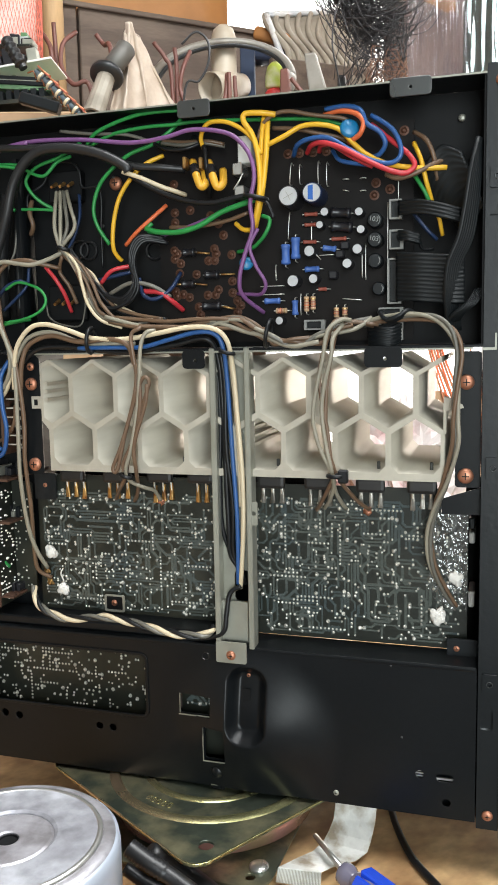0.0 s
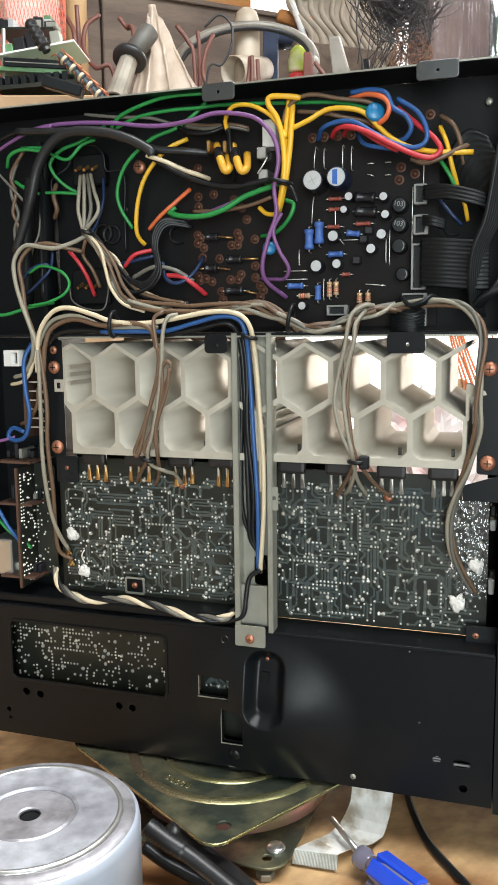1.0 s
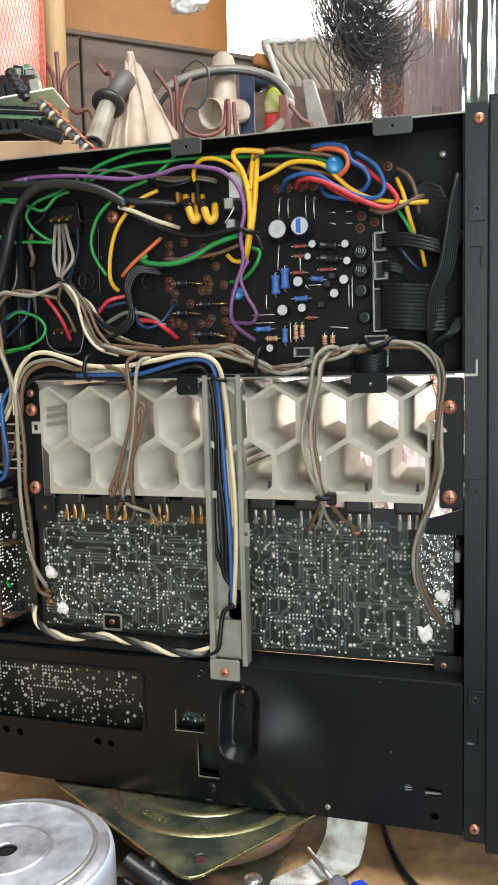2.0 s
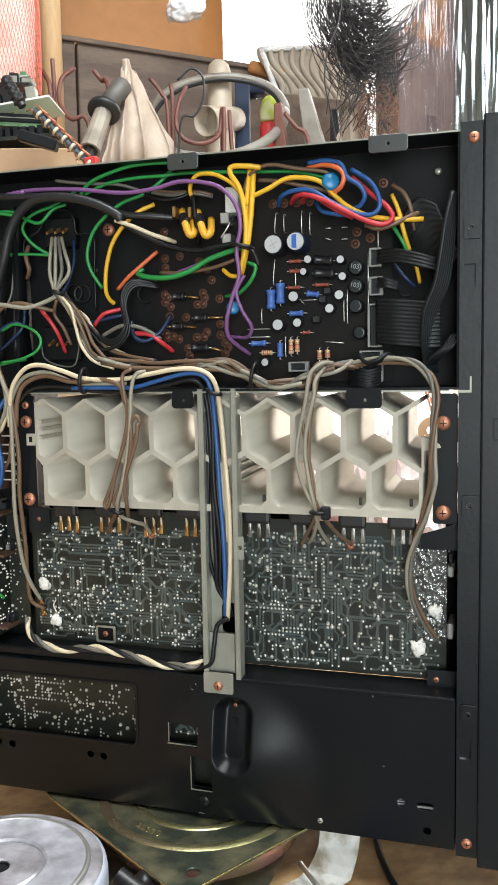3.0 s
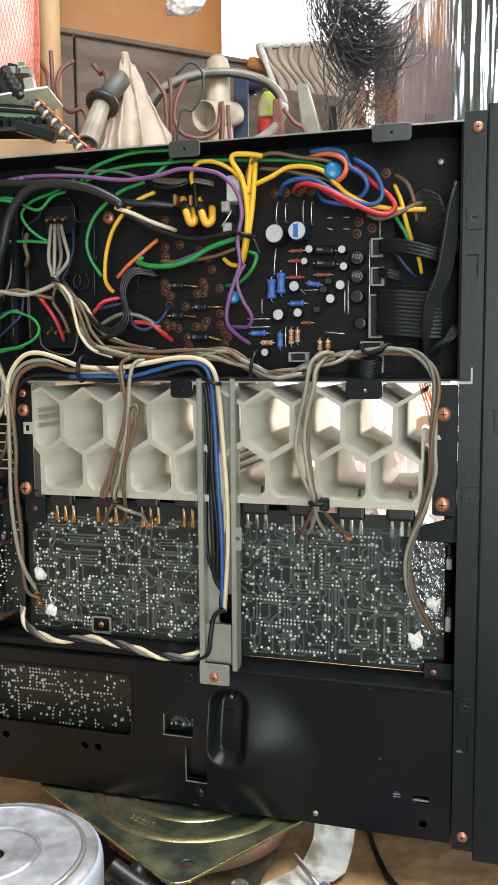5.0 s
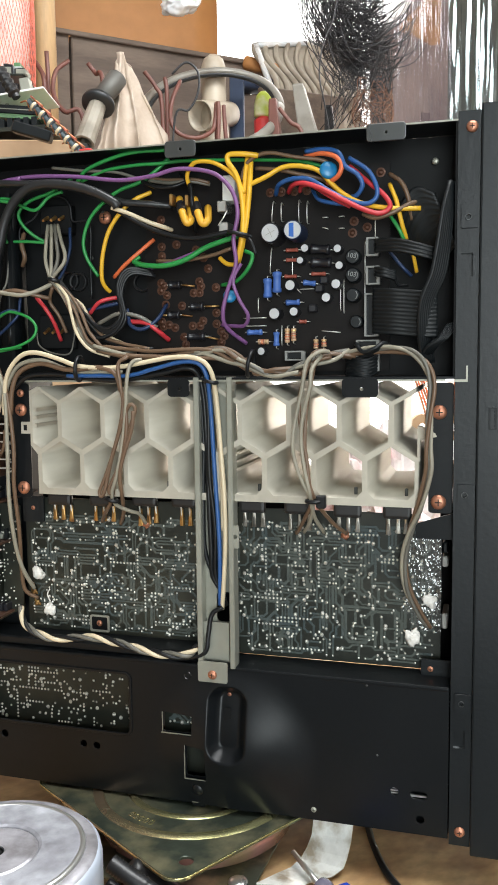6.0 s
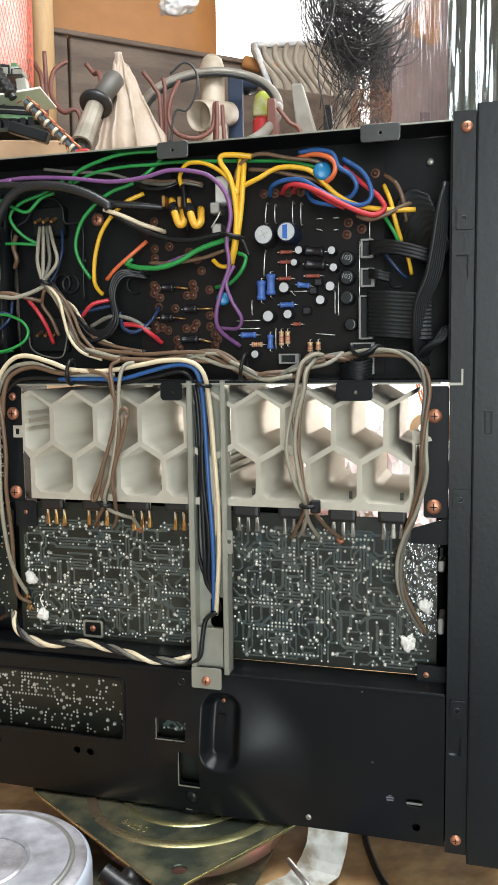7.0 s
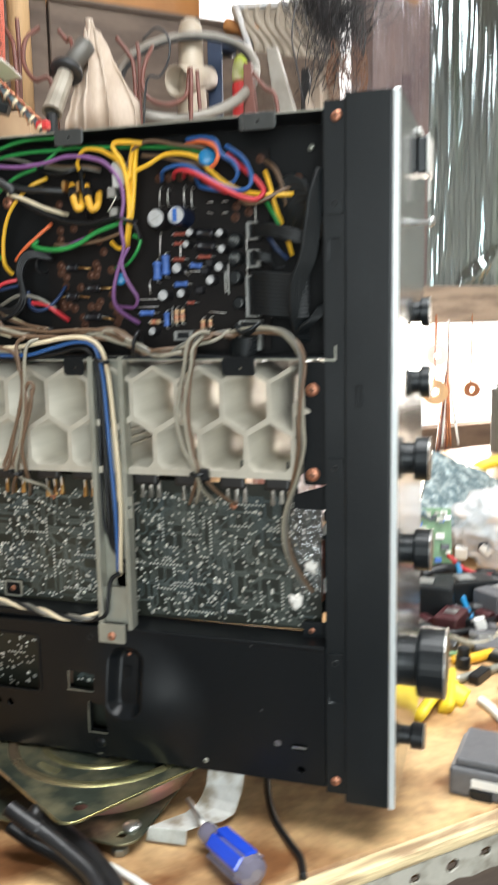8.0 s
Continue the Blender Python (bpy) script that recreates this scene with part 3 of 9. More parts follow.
rpart("sink_wing", plate([(-0.0285, 0.2312), (-0.0061, 0.2385), (-0.0061, 0.2223), (-0.0285, 0.2221)], 0.006, 0.0075), BLACK_STEEL)
for x0, x1 in ((-0.1845, -0.1700), (-0.0725, -0.0507)):
    rpart("fixing_tab", plate(rect(x0, x1, 0.3080, 0.3195, 0.0026), -0.0016, -0.0004, [ring((x0 + x1) / 2 + 0.001, 0.3130, 0.0011)]), BLACK_STEEL)

# upright channel down the middle
post = rpart("centre_post", plate(rect(-0.1676, -0.1422, 0.1316, 0.3204), 0.008, 0.0095, [rect(-0.1570, -0.1462, 0.1597, 0.1800, 0.003), rect(-0.1590, -0.1550, 0.1870, 0.2370, 0.0018), rect(-0.1590, -0.1550, 0.2480, 0.2960, 0.0018)]), GREY_ZINC, "grey zinc-plated channel post with cables in it")
part("flange", boxed(-0.1677, -0.1640, -0.0008, 0.0078, 0.1316, 0.3204, bevel=0.0005), GREY_ZINC, post)
part("flange", boxed(-0.1456, -0.1421, -0.0008, 0.0078, 0.1316, 0.3204, bevel=0.0005), GREY_ZINC, post)
part("foot", plate(rect(-0.1672, -0.1471, 0.1220, 0.1357, 0.0012), -0.0022, -0.0008), GREY_ZINC, post)
part("foot_bend", plate(rect(-0.1652, -0.1473, 0.1352, 0.1607), 0.0035, 0.0048), GREY_ZINC, post)
part("lug", plate(rect(-0.1433, -0.1387, 0.2113, 0.2261, 0.001), -0.0002, 0.001, [ring(-0.1411, 0.2189, 0.0014)]), GREY_ZINC, post)
slotted(post, -0.1572, -0.0023, 0.1272, 0.0031)


# ---- circuit boards ----
def solder_side(parent, x0, x1, z0, z1, y, seed, dense=1.0, tracks=True, size=1.0):
    """Tinned joints and etched tracks on the solder side of a board, on a tenth-inch grid."""
    rng = random.Random(seed)
    step = 0.00254
    nx, nz = int((x1 - x0) / step), int((z1 - z0) / step)
    used, spots, tv, tf, sv, sf = set(), [], [], [], [], []

    def joint(x, z, r):
        base, n = len(sv), 7
        spots.append((x, z))
        bx, bz = rng.uniform(-0.2, 0.5) * r, rng.uniform(-0.1, 0.7) * r
        for rr, h in ((r, 0.0001), (r * 0.82, r * 0.55), (r * 0.42, r * 1.25)):
            for k in range(n):
                a = 2 * math.pi * k / n
                lean = max(0.0, h / r - 0.4)
                sv.append((x + rr * math.cos(a) * 0.9 + bx * lean, y - h, z + rr * math.sin(a) + bz * lean))
        for i in range(2):
            for k in range(n):
                j = (k + 1) % n
                sf.append((base + i * n + k, base + i * n + j, base + (i + 1) * n + j, base + (i + 1) * n + k))
        sf.append(tuple(base + 2 * n + k for k in range(n)))

    def track(pts, w):
        for (ax, az), (bx, bz) in zip(pts, pts[1:]):
            d = Vector((bx - ax, bz - az))
            if d.length < 1e-6:
                continue
            d.normalize()
            px, pz = -d.y * w, d.x * w
            ax2, az2, bx2, bz2 = ax - d.x * w, az - d.y * w, bx + d.x * w, bz + d.y * w
            b0 = len(tv)
            lift = 0.00012 + 0.00006 * rng.random()
            tv.extend([(ax2 + px, y - lift, az2 + pz), (bx2 + px, y - lift, bz2 + pz), (bx2 - px, y - lift, bz2 - pz), (ax2 - px, y - lift, az2 - pz)])
            tv.extend([(v[0], y + 0.0002, v[2]) for v in tv[b0:b0 + 4]])
            tf.append((b0 + 3, b0 + 2, b0 + 1, b0))
            for k in range(4):
                tf.append((b0 + k, b0 + 4 + k, b0 + 4 + (k + 1) % 4, b0 + (k + 1) % 4))

    def at(i, k):
        return x0 + (i + 0.6) * step, z0 + (k + 0.6) * step

    # rows of chip and connector pins
    for _ in range(int(nx * nz * 0.013 * dense)):
        i, k, n = rng.randrange(max(1, nx - 8)), rng.randrange(max(1, nz - 1)), rng.choice((3, 4, 5, 6, 8, 10))
        horizontal = rng.random() < 0.6
        for q in range(n):
            c = (i + q, k) if horizontal else (i, k + q)
            if c[0] < nx and c[1] < nz and c not in used:
                used.add(c)
                joint(*at(*c), 0.00098 * size)
    # loose joints
    for _ in range(int(nx * nz * 0.25 * dense)):
        c = (rng.randrange(nx), rng.randrange(nz))
        if c in used:
            continue
        used.add(c)
        x, z = at(*c)
        joint(x + rng.uniform(-0.0006, 0.0006), z + rng.uniform(-0.0006, 0.0006), rng.choice((0.00085, 0.00095, 0.0010, 0.0010, 0.0011, 0.0012, 0.0016)) * size)
    # tracks: routed from joint to joint round what is already there, turning at 45 degrees
    if tracks:
        gs = 0.00212
        gx, gz = int((x1 - x0) / gs), int((z1 - z0) / gs)
        taken = [[0] * gz for _ in range(gx)]
        pads = []
        for px, pz in spots:
            i, k = min(gx - 1, int((px - x0) / gs)), min(gz - 1, int((pz - z0) / gs))
            if not taken[i][k]:
                taken[i][k] = 1
                pads.append((i, k, px, pz))
        rng.shuffle(pads)
        steps = ((1, 0), (1, 1), (0, 1), (-1, 1), (-1, 0), (-1, -1), (0, -1), (1, -1))
        for i, k, px, pz in pads:
            for _ in range(3 if rng.random() < 0.5 else 2):
                way, turn = [(i, k)], rng.choice((0, 0, 0, 4, 4, 4, 2, 6, 2, 6))
                end = None
                for _ in range(rng.choice((4, 8, 12, 18, 26))):
                    order = [turn] + ([(turn + 1) % 8, (turn - 1) % 8] if rng.random() < 0.5 else [(turn - 1) % 8, (turn + 1) % 8])
                    if turn % 2:            # a slanting run soon turns square again
                        order = order[1:] + order[:1] if rng.random() < 0.7 else order
                    elif rng.random() < 0.10:
                        order = order[1:] + order[:1]
                    for o in order:
                        di, dk = steps[o]
                        ci, ck = way[-1][0] + di, way[-1][1] + dk
                        if not (0 <= ci < gx and 0 <= ck < gz) or taken[ci][ck] == 2 or (ci, ck) in way:
                            continue
                        if di and dk and taken[way[-1][0] + di][way[-1][1]] == 2 and taken[way[-1][0]][way[-1][1] + dk] == 2:
                            continue
                        way.append((ci, ck))
                        turn = o
                        break
                    else:
                        break
                    if taken[way[-1][0]][way[-1][1]] == 1:
                        end = True
                        break
                if len(way) < (2 if end else 5):
                    continue
                for ci, ck in way[1:-1] if end else way[1:]:
                    taken[ci][ck] = 2
                line = [(px, pz)] + [(x0 + (ci + 0.5) * gs, z0 + (ck + 0.5) * gs) for ci, ck in way[1:]]
                track(line, rng.choice((0.00052, 0.0006, 0.00068, 0.00075, 0.00095)))
                if not end:
                    joint(*line[-1], 0.0009 * size)
        tagged(fix(raw("etched_copper", tv, tf, PCB_TRACE, parent, "dark green etched tracks", False)), kind="stuff").location = (0, 0, 0)
    tagged(raw("solder_joints", sv, sf, SOLDER, parent, "shiny tinned solder joints"), kind="stuff")


YB = 0.0248
amp_left = rpart("circuit_board", plate([(-0.3057, 0.1386), (-0.1708, 0.1386), (-0.1708, 0.2350), (-0.3057, 0.2350)], YB, YB + 0.0016), PCB_GREEN, "dark green amplifier board seen from its solder side")
solder_side(amp_left, -0.3025, -0.1715, 0.1410, 0.2250, YB, 3, 0.85, True, 0.93)
amp_right = rpart("circuit_board", plate([(-0.1511, 0.1335), (-0.0140, 0.1338), (-0.0140, 0.2186), (-0.0301, 0.2186), (-0.0301, 0.2333), (-0.1511, 0.2333)], YB, YB + 0.0016), PCB_GREEN, "dark green amplifier board with varnish and sealant blobs")
solder_side(amp_right, -0.1495, -0.0170, 0.1360, 0.2265, YB, 8, 0.85, True, 0.93)
tuner = rpart("circuit_board", plate(rect(-0.3511, -0.2062, 0.0677, 0.1293), 0.0185, 0.0201), PCB_GREEN, "green board behind the tray window")
solder_side(tuner, -0.349, -0.209, 0.0715, 0.1265, 0.0185, 15, 1.0, False, 0.95)
small_board = rpart("circuit_board", plate(rect(-0.1976, -0.1540, 0.0504, 0.1023), 0.0135, 0.0151), PCB_GREEN)
solder_side(small_board, -0.1945, -0.1705, 0.0838, 0.1005, 0.0135, 21, 0.9)

# ---- the main board in the wiring bay ----
YM = 0.0275
main_board = rpart("circuit_board", plate(rect(-0.2087, -0.0476, 0.3235, 0.4502), YM, YM + 0.0016), PCB_BROWN, "dark brown main board crowded with components")


def capacitor(top, r, sleeve, name="capacitor"):
    x, y, z = top
    h = YM - y
    c = part(name, lathe([(r * 0.98, 0), (r, 0.0006), (r, h - 0.0009), (r * 0.93, h - 0.0001), (r * 0.9, h)], 24, pose(x, YM, z, 90)), CAP_NAVY if sleeve is CAP_BLUE else sleeve, main_board, smooth=False)
    t = lathe([(r * 0.88, h), (r * 0.86, h + 0.0003), (0.0002, h + 0.0003)], 24, pose(x, YM, z, 90))
    top = part("capacitor_top", t, CAP_TOP, main_board)
    turn = pose(x, YM, z, 90) @ Matrix.Rotation(0.5 + 40 * x, 4, "Z")
    if r > 0.005 and sleeve is CAP_BLACK:
        groove = boxed(-r * 0.5, r * 0.5, -0.00012, 0.00012, h + 0.0003, h + 0.00036, m=turn)
        box(groove, -0.00012, 0.00012, -r * 0.5, r * 0.5, h + 0.0003, h + 0.00036, m=turn)
        part("vent_groove", groove, GREY_ZINC, main_board)
    if sleeve is CAP_BLUE:
        part("blue_mark", plate([(x - r * 0.38, z - r * 0.62), (x + r * 0.12, z - r * 0.72), (x + r * 0.12, z + r * 0.72), (x - r * 0.38, z + r * 0.66)], YM - h - 0.0005, YM - h - 0.0003), CAP_BLUE, main_board)
    return top


def resistor(a, b, r, mat, name="resistor"):
    a, b = Vector(a), Vector(b)
    d = (b - a)
    n = d.normalized()
    bm = bmesh.new()
    m = a.lerp(b, 0.5)
    L = d.length / 2
    q = d.to_track_quat("Z", "Y").to_matrix().to_4x4()
    bm = lathe([(r * 0.5, -L), (r, -L * 0.93), (r, -L * 0.62), (r * 0.85, -L * 0.52), (r * 0.85, L * 0.52), (r, L * 0.62), (r, L * 0.93), (r * 0.5, L)], 12, Matrix.Translation(m) @ q)
    part(name, bm, mat, main_board, smooth=True)
    for e, s in ((a, -1), (b, 1)):
        raw("lead", *sweep([[e, e + n * s * 0.0012, (e.x + n.x * s * 0.0018, YM, e.z + n.z * s * 0.0018)]], 0.00035, 6, 3), SOLDER, main_board)


def jumper(a, b):
    a, b = Vector(a), Vector(b)
    raw("jumper_wire", *sweep([[(a.x, YM, a.z), a, b, (b.x, YM, b.z)]], 0.0003, 6, 3), SOLDER, main_board)


def connector(p, q, deep=0.009):
    (x0, _, z1), (x1, _, z0) = p, q
    rng = plate(rect(x0, x1, z0, z1, 0.0004), YM - deep, YM, [rect(x0 + 0.0009, x1 - 0.0018, z0 + 0.0009, z1 - 0.0009)])
    c = part("connector", rng, CONNECTOR, main_board, "white plastic pin connector")
    part("socket", boxed(x0 + 0.0013, x1 - 0.0023, YM - deep * 0.6, YM - 0.0002, z0 + 0.0013, z1 - 0.0013), BLACK_PLASTIC, main_board)


GREY_PRINT = material("grey_print", (0.3, 0.31, 0.3), 0.5, 0.0, 200, 0.15, 0.02)
capacitor((-0.1190, 0.0095, 0.4089), 0.0062, CAP_BLACK)
capacitor((-0.1045, 0.0084, 0.4098), 0.0060, CAP_BLUE)
for p, r in (((-0.0988, 0.0169, 0.3996), 0.0026), ((-0.0783, 0.0169, 0.3985), 0.0026), ((-0.1020, 0.0180, 0.3924), 0.0023), ((-0.0772, 0.0169, 0.3883), 0.0026), ((-0.1080, 0.0158, 0.3771), 0.0034), ((-0.0793, 0.0169, 0.3771), 0.0031),
             ((-0.0854, 0.0169, 0.3690), 0.0030), ((-0.1060, 0.0169, 0.3608), 0.0029), ((-0.1183, 0.0158, 0.3598), 0.0037), ((-0.1277, 0.0180, 0.3363), 0.0026)):
    capacitor(p, r, CAP_BLACK)
for p, r in (((-0.0691, 0.0180, 0.3934), 0.0046), ((-0.0691, 0.0180, 0.3822), 0.0046), ((-0.0691, 0.0180, 0.3700), 0.0044), ((-0.0671, 0.0190, 0.3537), 0.0040)):
    x, y, z = p
    part("coil_can", lathe([(r, 0), (r, YM - y - 0.0012), (r * 0.85, YM - y), (r * 0.4, YM - y + 0.00005), (0.0002, YM - y + 0.00005)], 24, pose(x, YM, z, 90)), BLACK_PLASTIC, main_board)
    arc = [(x + r * 0.66 * math.cos(w), y - 0.0001, z + r * 0.66 * math.sin(w)) for w in [-0.9 + 0.25 * k for k in range(8)]]
    raw("coil_mark", *sweep([arc], 0.00022, 5, 2), GREY_PRINT, main_board)
    if r > 0.0045:
        text = bpy.data.curves.new("print", "FONT")
        text.body, text.size, text.align_x, text.align_y, text.extrude = "103", r * 0.85, "CENTER", "CENTER", 0.00008
        tmp = bpy.data.objects.new("print", text)
        letters = bpy.data.meshes.new_from_object(tmp)
        bpy.data.objects.remove(tmp)
        letters.transform(pose(x - r * 0.12, y - 0.00015, z + r * 0.1, 90) @ Matrix.Rotation(-0.2, 4, "Z"))
        letters.materials.append(GREY_PRINT)
        new("coil_print", letters).parent = main_board
for a, b in (((-0.0960, 0.0222, 0.3996), (-0.0837, 0.0222, 0.3985)), ((-0.0960, 0.0222, 0.3914), (-0.0827, 0.0222, 0.3904))):
    resistor(a, b, 0.0032, CAP_BLACK, "film_capacitor")
for a, b, r in (((-0.1238, 0.0211, 0.3700), (-0.1238, 0.0211, 0.3823), 0.0030), ((-0.1176, 0.0211, 0.3731), (-0.1176, 0.0211, 0.3863), 0.0030), ((-0.1012, 0.0232, 0.3792), (-0.0930, 0.0232, 0.3781), 0.0019), ((-0.1125, 0.0232, 0.3669), (-0.1033, 0.0232, 0.3669), 0.0019),
                ((-0.1383, 0.0232, 0.3485), (-0.1280, 0.0232, 0.3485), 0.0019), ((-0.1186, 0.0222, 0.3394), (-0.1186, 0.0222, 0.3486), 0.0021)):
    resistor(a, b, r, RES_BLUE)
for a, b in (((-0.1114, 0.0222, 0.3414), (-0.1114, 0.0222, 0.3506)), ((-0.1073, 0.0222, 0.3424), (-0.1073, 0.0222, 0.3506)), ((-0.0929, 0.0222, 0.3374), (-0.0929, 0.0222, 0.3435)), ((-0.0878, 0.0222, 0.3384), (-0.0878, 0.0222, 0.3435)), ((-0.1311, 0.0232, 0.3424), (-0.1239, 0.0232, 0.3424))):
    resistor(a, b, 0.0017, RES_BEIGE)
    for t, mat in ((0.24, RES_RED), (0.42, WIRE_ORANGE), (0.58, RES_RED), (0.8, GOLD_LEAD)):
        p, q = Vector(a).lerp(Vector(b), t - 0.035), Vector(a).lerp(Vector(b), t + 0.035)
        part("colour_band", rod(bmesh.new(), p, q, 0.00178, seg=10), mat, main_board)
for a, b in (((-0.1126, 0.0243, 0.3996), (-0.1044, 0.0243, 0.3996)), ((-0.1126, 0.0243, 0.3935), (-0.1054, 0.0243, 0.3934)), ((-0.1136, 0.0243, 0.3833), (-0.1054, 0.0243, 0.3832)), ((-0.0961, 0.0243, 0.3843), (-0.0869, 0.0243, 0.3842)), ((-0.1043, 0.0243, 0.3547), (-0.0992, 0.0243, 0.3547))):
    resistor(a, b, 0.0013, RES_RED)
for a, b in (((-0.1197, 0.0211, 0.4293), (-0.1207, 0.0211, 0.4180)), ((-0.1145, 0.0211, 0.4282), (-0.1145, 0.0211, 0.4180)), ((-0.1032, 0.0211, 0.4292), (-0.1032, 0.0211, 0.4169)), ((-0.0980, 0.0211, 0.4281), (-0.0980, 0.0211, 0.4159)), ((-0.1219, 0.0243, 0.4006), (-0.1229, 0.0243, 0.3863)),
             ((-0.1312, 0.0253, 0.3700), (-0.1312, 0.0253, 0.3618))) + (((-0.0777, 0.0253, 0.3751), (-0.0777, 0.0253, 0.3618)), ((-0.0756, 0.0253, 0.3791), (-0.0756, 0.0253, 0.3608)), ((-0.1034, 0.0253, 0.3751), (-0.0952, 0.0253, 0.3751)), ((-0.1405, 0.0253, 0.3577), (-0.1271, 0.0253, 0.3577)),
             ((-0.1405, 0.0253, 0.3526), (-0.1271, 0.0253, 0.3526)), ((-0.1157, 0.0253, 0.3516), (-0.1157, 0.0253, 0.3404)), ((-0.0561, 0.0243, 0.4168), (-0.0561, 0.0243, 0.4056)), ((-0.0623, 0.0243, 0.4015), (-0.0623, 0.0243, 0.3700)), ((-0.0890, 0.0253, 0.3486), (-0.0787, 0.0253, 0.3476)),
             ((-0.0890, 0.0253, 0.4189), (-0.0859, 0.0253, 0.4189)), ((-0.0787, 0.0253, 0.4189), (-0.0757, 0.0253, 0.4189)), ((-0.0890, 0.0253, 0.4128), (-0.0859, 0.0253, 0.4118)), ((-0.0787, 0.0253, 0.4117), (-0.0757, 0.0253, 0.4117)), ((-0.1085, 0.0253, 0.3945), (-0.1085, 0.0253, 0.3832)),
             ((-0.1073, 0.0222, 0.3781), (-0.1033, 0.0243, 0.3730))):
    jumper(a, b)
for p in ((-0.0908, 0.0211, 0.3751), (-0.0949, 0.0211, 0.3628), (-0.0878, 0.0222, 0.3802)):
    x, y, z = p
    part("transistor", boxed(x - 0.0026, x + 0.0026, y, YM, z - 0.0023, z + 0.0023, bevel=0.0007), CAP_BLACK, main_board)
connector((-0.0609, 0.0180, 0.4046), (-0.0537, 0.0180, 0.3934))
connector((-0.0609, 0.0180, 0.3873), (-0.0527, 0.0180, 0.3761))
connector((-0.0619, 0.0180, 0.3710), (-0.0537, 0.0180, 0.3446))
connector((-0.0670, 0.0180, 0.3425), (-0.0527, 0.0180, 0.3303))
connector((-0.0579, 0.0190, 0.3314), (-0.0528, 0.0190, 0.3232))
connector((-0.1123, 0.0190, 0.3363), (-0.0999, 0.0190, 0.3302))
# solder-filled rings and diodes of the power section
rng = random.Random(5)
for p in ((-0.1978, 0.0264, 0.4234), (-0.1977, 0.0264, 0.4059), (-0.1977, 0.0264, 0.3998), (-0.1873, 0.0264, 0.4069), (-0.1738, 0.0264, 0.4028), (-0.1686, 0.0264, 0.3977), (-0.1655, 0.0264, 0.3905), (-0.1987, 0.0264, 0.3823), (-0.1987, 0.0264, 0.3772), (-0.1946, 0.0264, 0.3741), (-0.1967, 0.0264, 0.3803),
          (-0.1717, 0.0264, 0.3823), (-0.1706, 0.0264, 0.3792), (-0.1717, 0.0264, 0.3751), (-0.1758, 0.0264, 0.3751), (-0.1956, 0.0264, 0.3679)) + ((-0.1987, 0.0264, 0.3567), (-0.1976, 0.0264, 0.3536), (-0.1935, 0.0264, 0.3546), (-0.1768, 0.0264, 0.3536), (-0.1716, 0.0264, 0.3536), (-0.1696, 0.0264, 0.3567),
          (-0.1831, 0.0264, 0.3464), (-0.1571, 0.0264, 0.3495), (-0.1550, 0.0264, 0.3465), (-0.1571, 0.0264, 0.3424), (-0.1602, 0.0264, 0.3618), (-0.1603, 0.0264, 0.3782), (-0.1602, 0.0264, 0.3546), (-0.1841, 0.0264, 0.3669), (-0.1820, 0.0264, 0.3413), (-0.1893, 0.0264, 0.3526),
          (-0.0696, 0.0264, 0.4158), (-0.0614, 0.0264, 0.4117), (-0.0706, 0.0264, 0.4087), (-0.1231, 0.0264, 0.4364), (-0.1159, 0.0264, 0.4364), (-0.1076, 0.0264, 0.4363), (-0.0994, 0.0264, 0.4363), (-0.0532, 0.0264, 0.4442)):
    x, y, z = p
    r = 0.0029
    part("solder_ring", lathe([(r, 0), (r, 0.0005), (r * 0.62, 0.0006), (r * 0.5, 0.0012), (r * 0.22, 0.0016)], 14, pose(x, YM, z, 90)), RING_COPPER, main_board)
for a, b in (((-0.1912, 0.0222, 0.3803), (-0.1829, 0.0222, 0.3803)), ((-0.1766, 0.0222, 0.3659), (-0.1673, 0.0222, 0.3659)), ((-0.1922, 0.0222, 0.3608), (-0.1839, 0.0222, 0.3608)), ((-0.1786, 0.0211, 0.3464), (-0.1662, 0.0211, 0.3465))):
    resistor(a, b, 0.0026, CAP_BLACK, "diode")
for a, b in (((-0.1829, 0.0222, 0.3803), (-0.1736, 0.0232, 0.3792)), ((-0.1673, 0.0222, 0.3659), (-0.1570, 0.0232, 0.3659)), ((-0.1839, 0.0222, 0.3608), (-0.1756, 0.0232, 0.3598)), ((-0.1673, 0.0222, 0.3465), (-0.1580, 0.0232, 0.3444)), ((-0.1985, 0.0232, 0.3608), (-0.1922, 0.0222, 0.3608))):
    raw("lead", *sweep([[a, b]], 0.0007, 6, 2), GOLD_LEAD, main_board)
# yellow sleeved terminals and the regulator clip
for pts in (((-0.1794, 0.0127, 0.4337), (-0.1748, 0.0053, 0.4244), (-0.1716, 0.0042, 0.4172), (-0.1697, 0.0074, 0.4193), (-0.1744, 0.0169, 0.4305)), ((-0.1690, 0.0127, 0.4326), (-0.1644, 0.0053, 0.4234), (-0.1612, 0.0042, 0.4162), (-0.1582, 0.0063, 0.4182), (-0.1608, 0.0148, 0.4274))):
    a, b = Vector(pts[0]), Vector(pts[1])
    term = fix(raw("sleeved_terminal", *sweep([pts], 0.0024, 10, 6), YELLOW_CAP, receiver, "yellow plastic sleeved terminal"))
    part("terminal_blade", boxed(a.x - 0.0044, a.x - 0.0022, 0.006, 0.014, a.z - 0.005, a.z + 0.002, bevel=0.0005), GOLD_LEAD, term)
    part("collar", rod(bmesh.new(), a.lerp(b, 0.45), a.lerp(b, 1.0), 0.0031), CAP_BLACK, term)
x, y, z = (-0.1473, 0.0148, 0.4386)
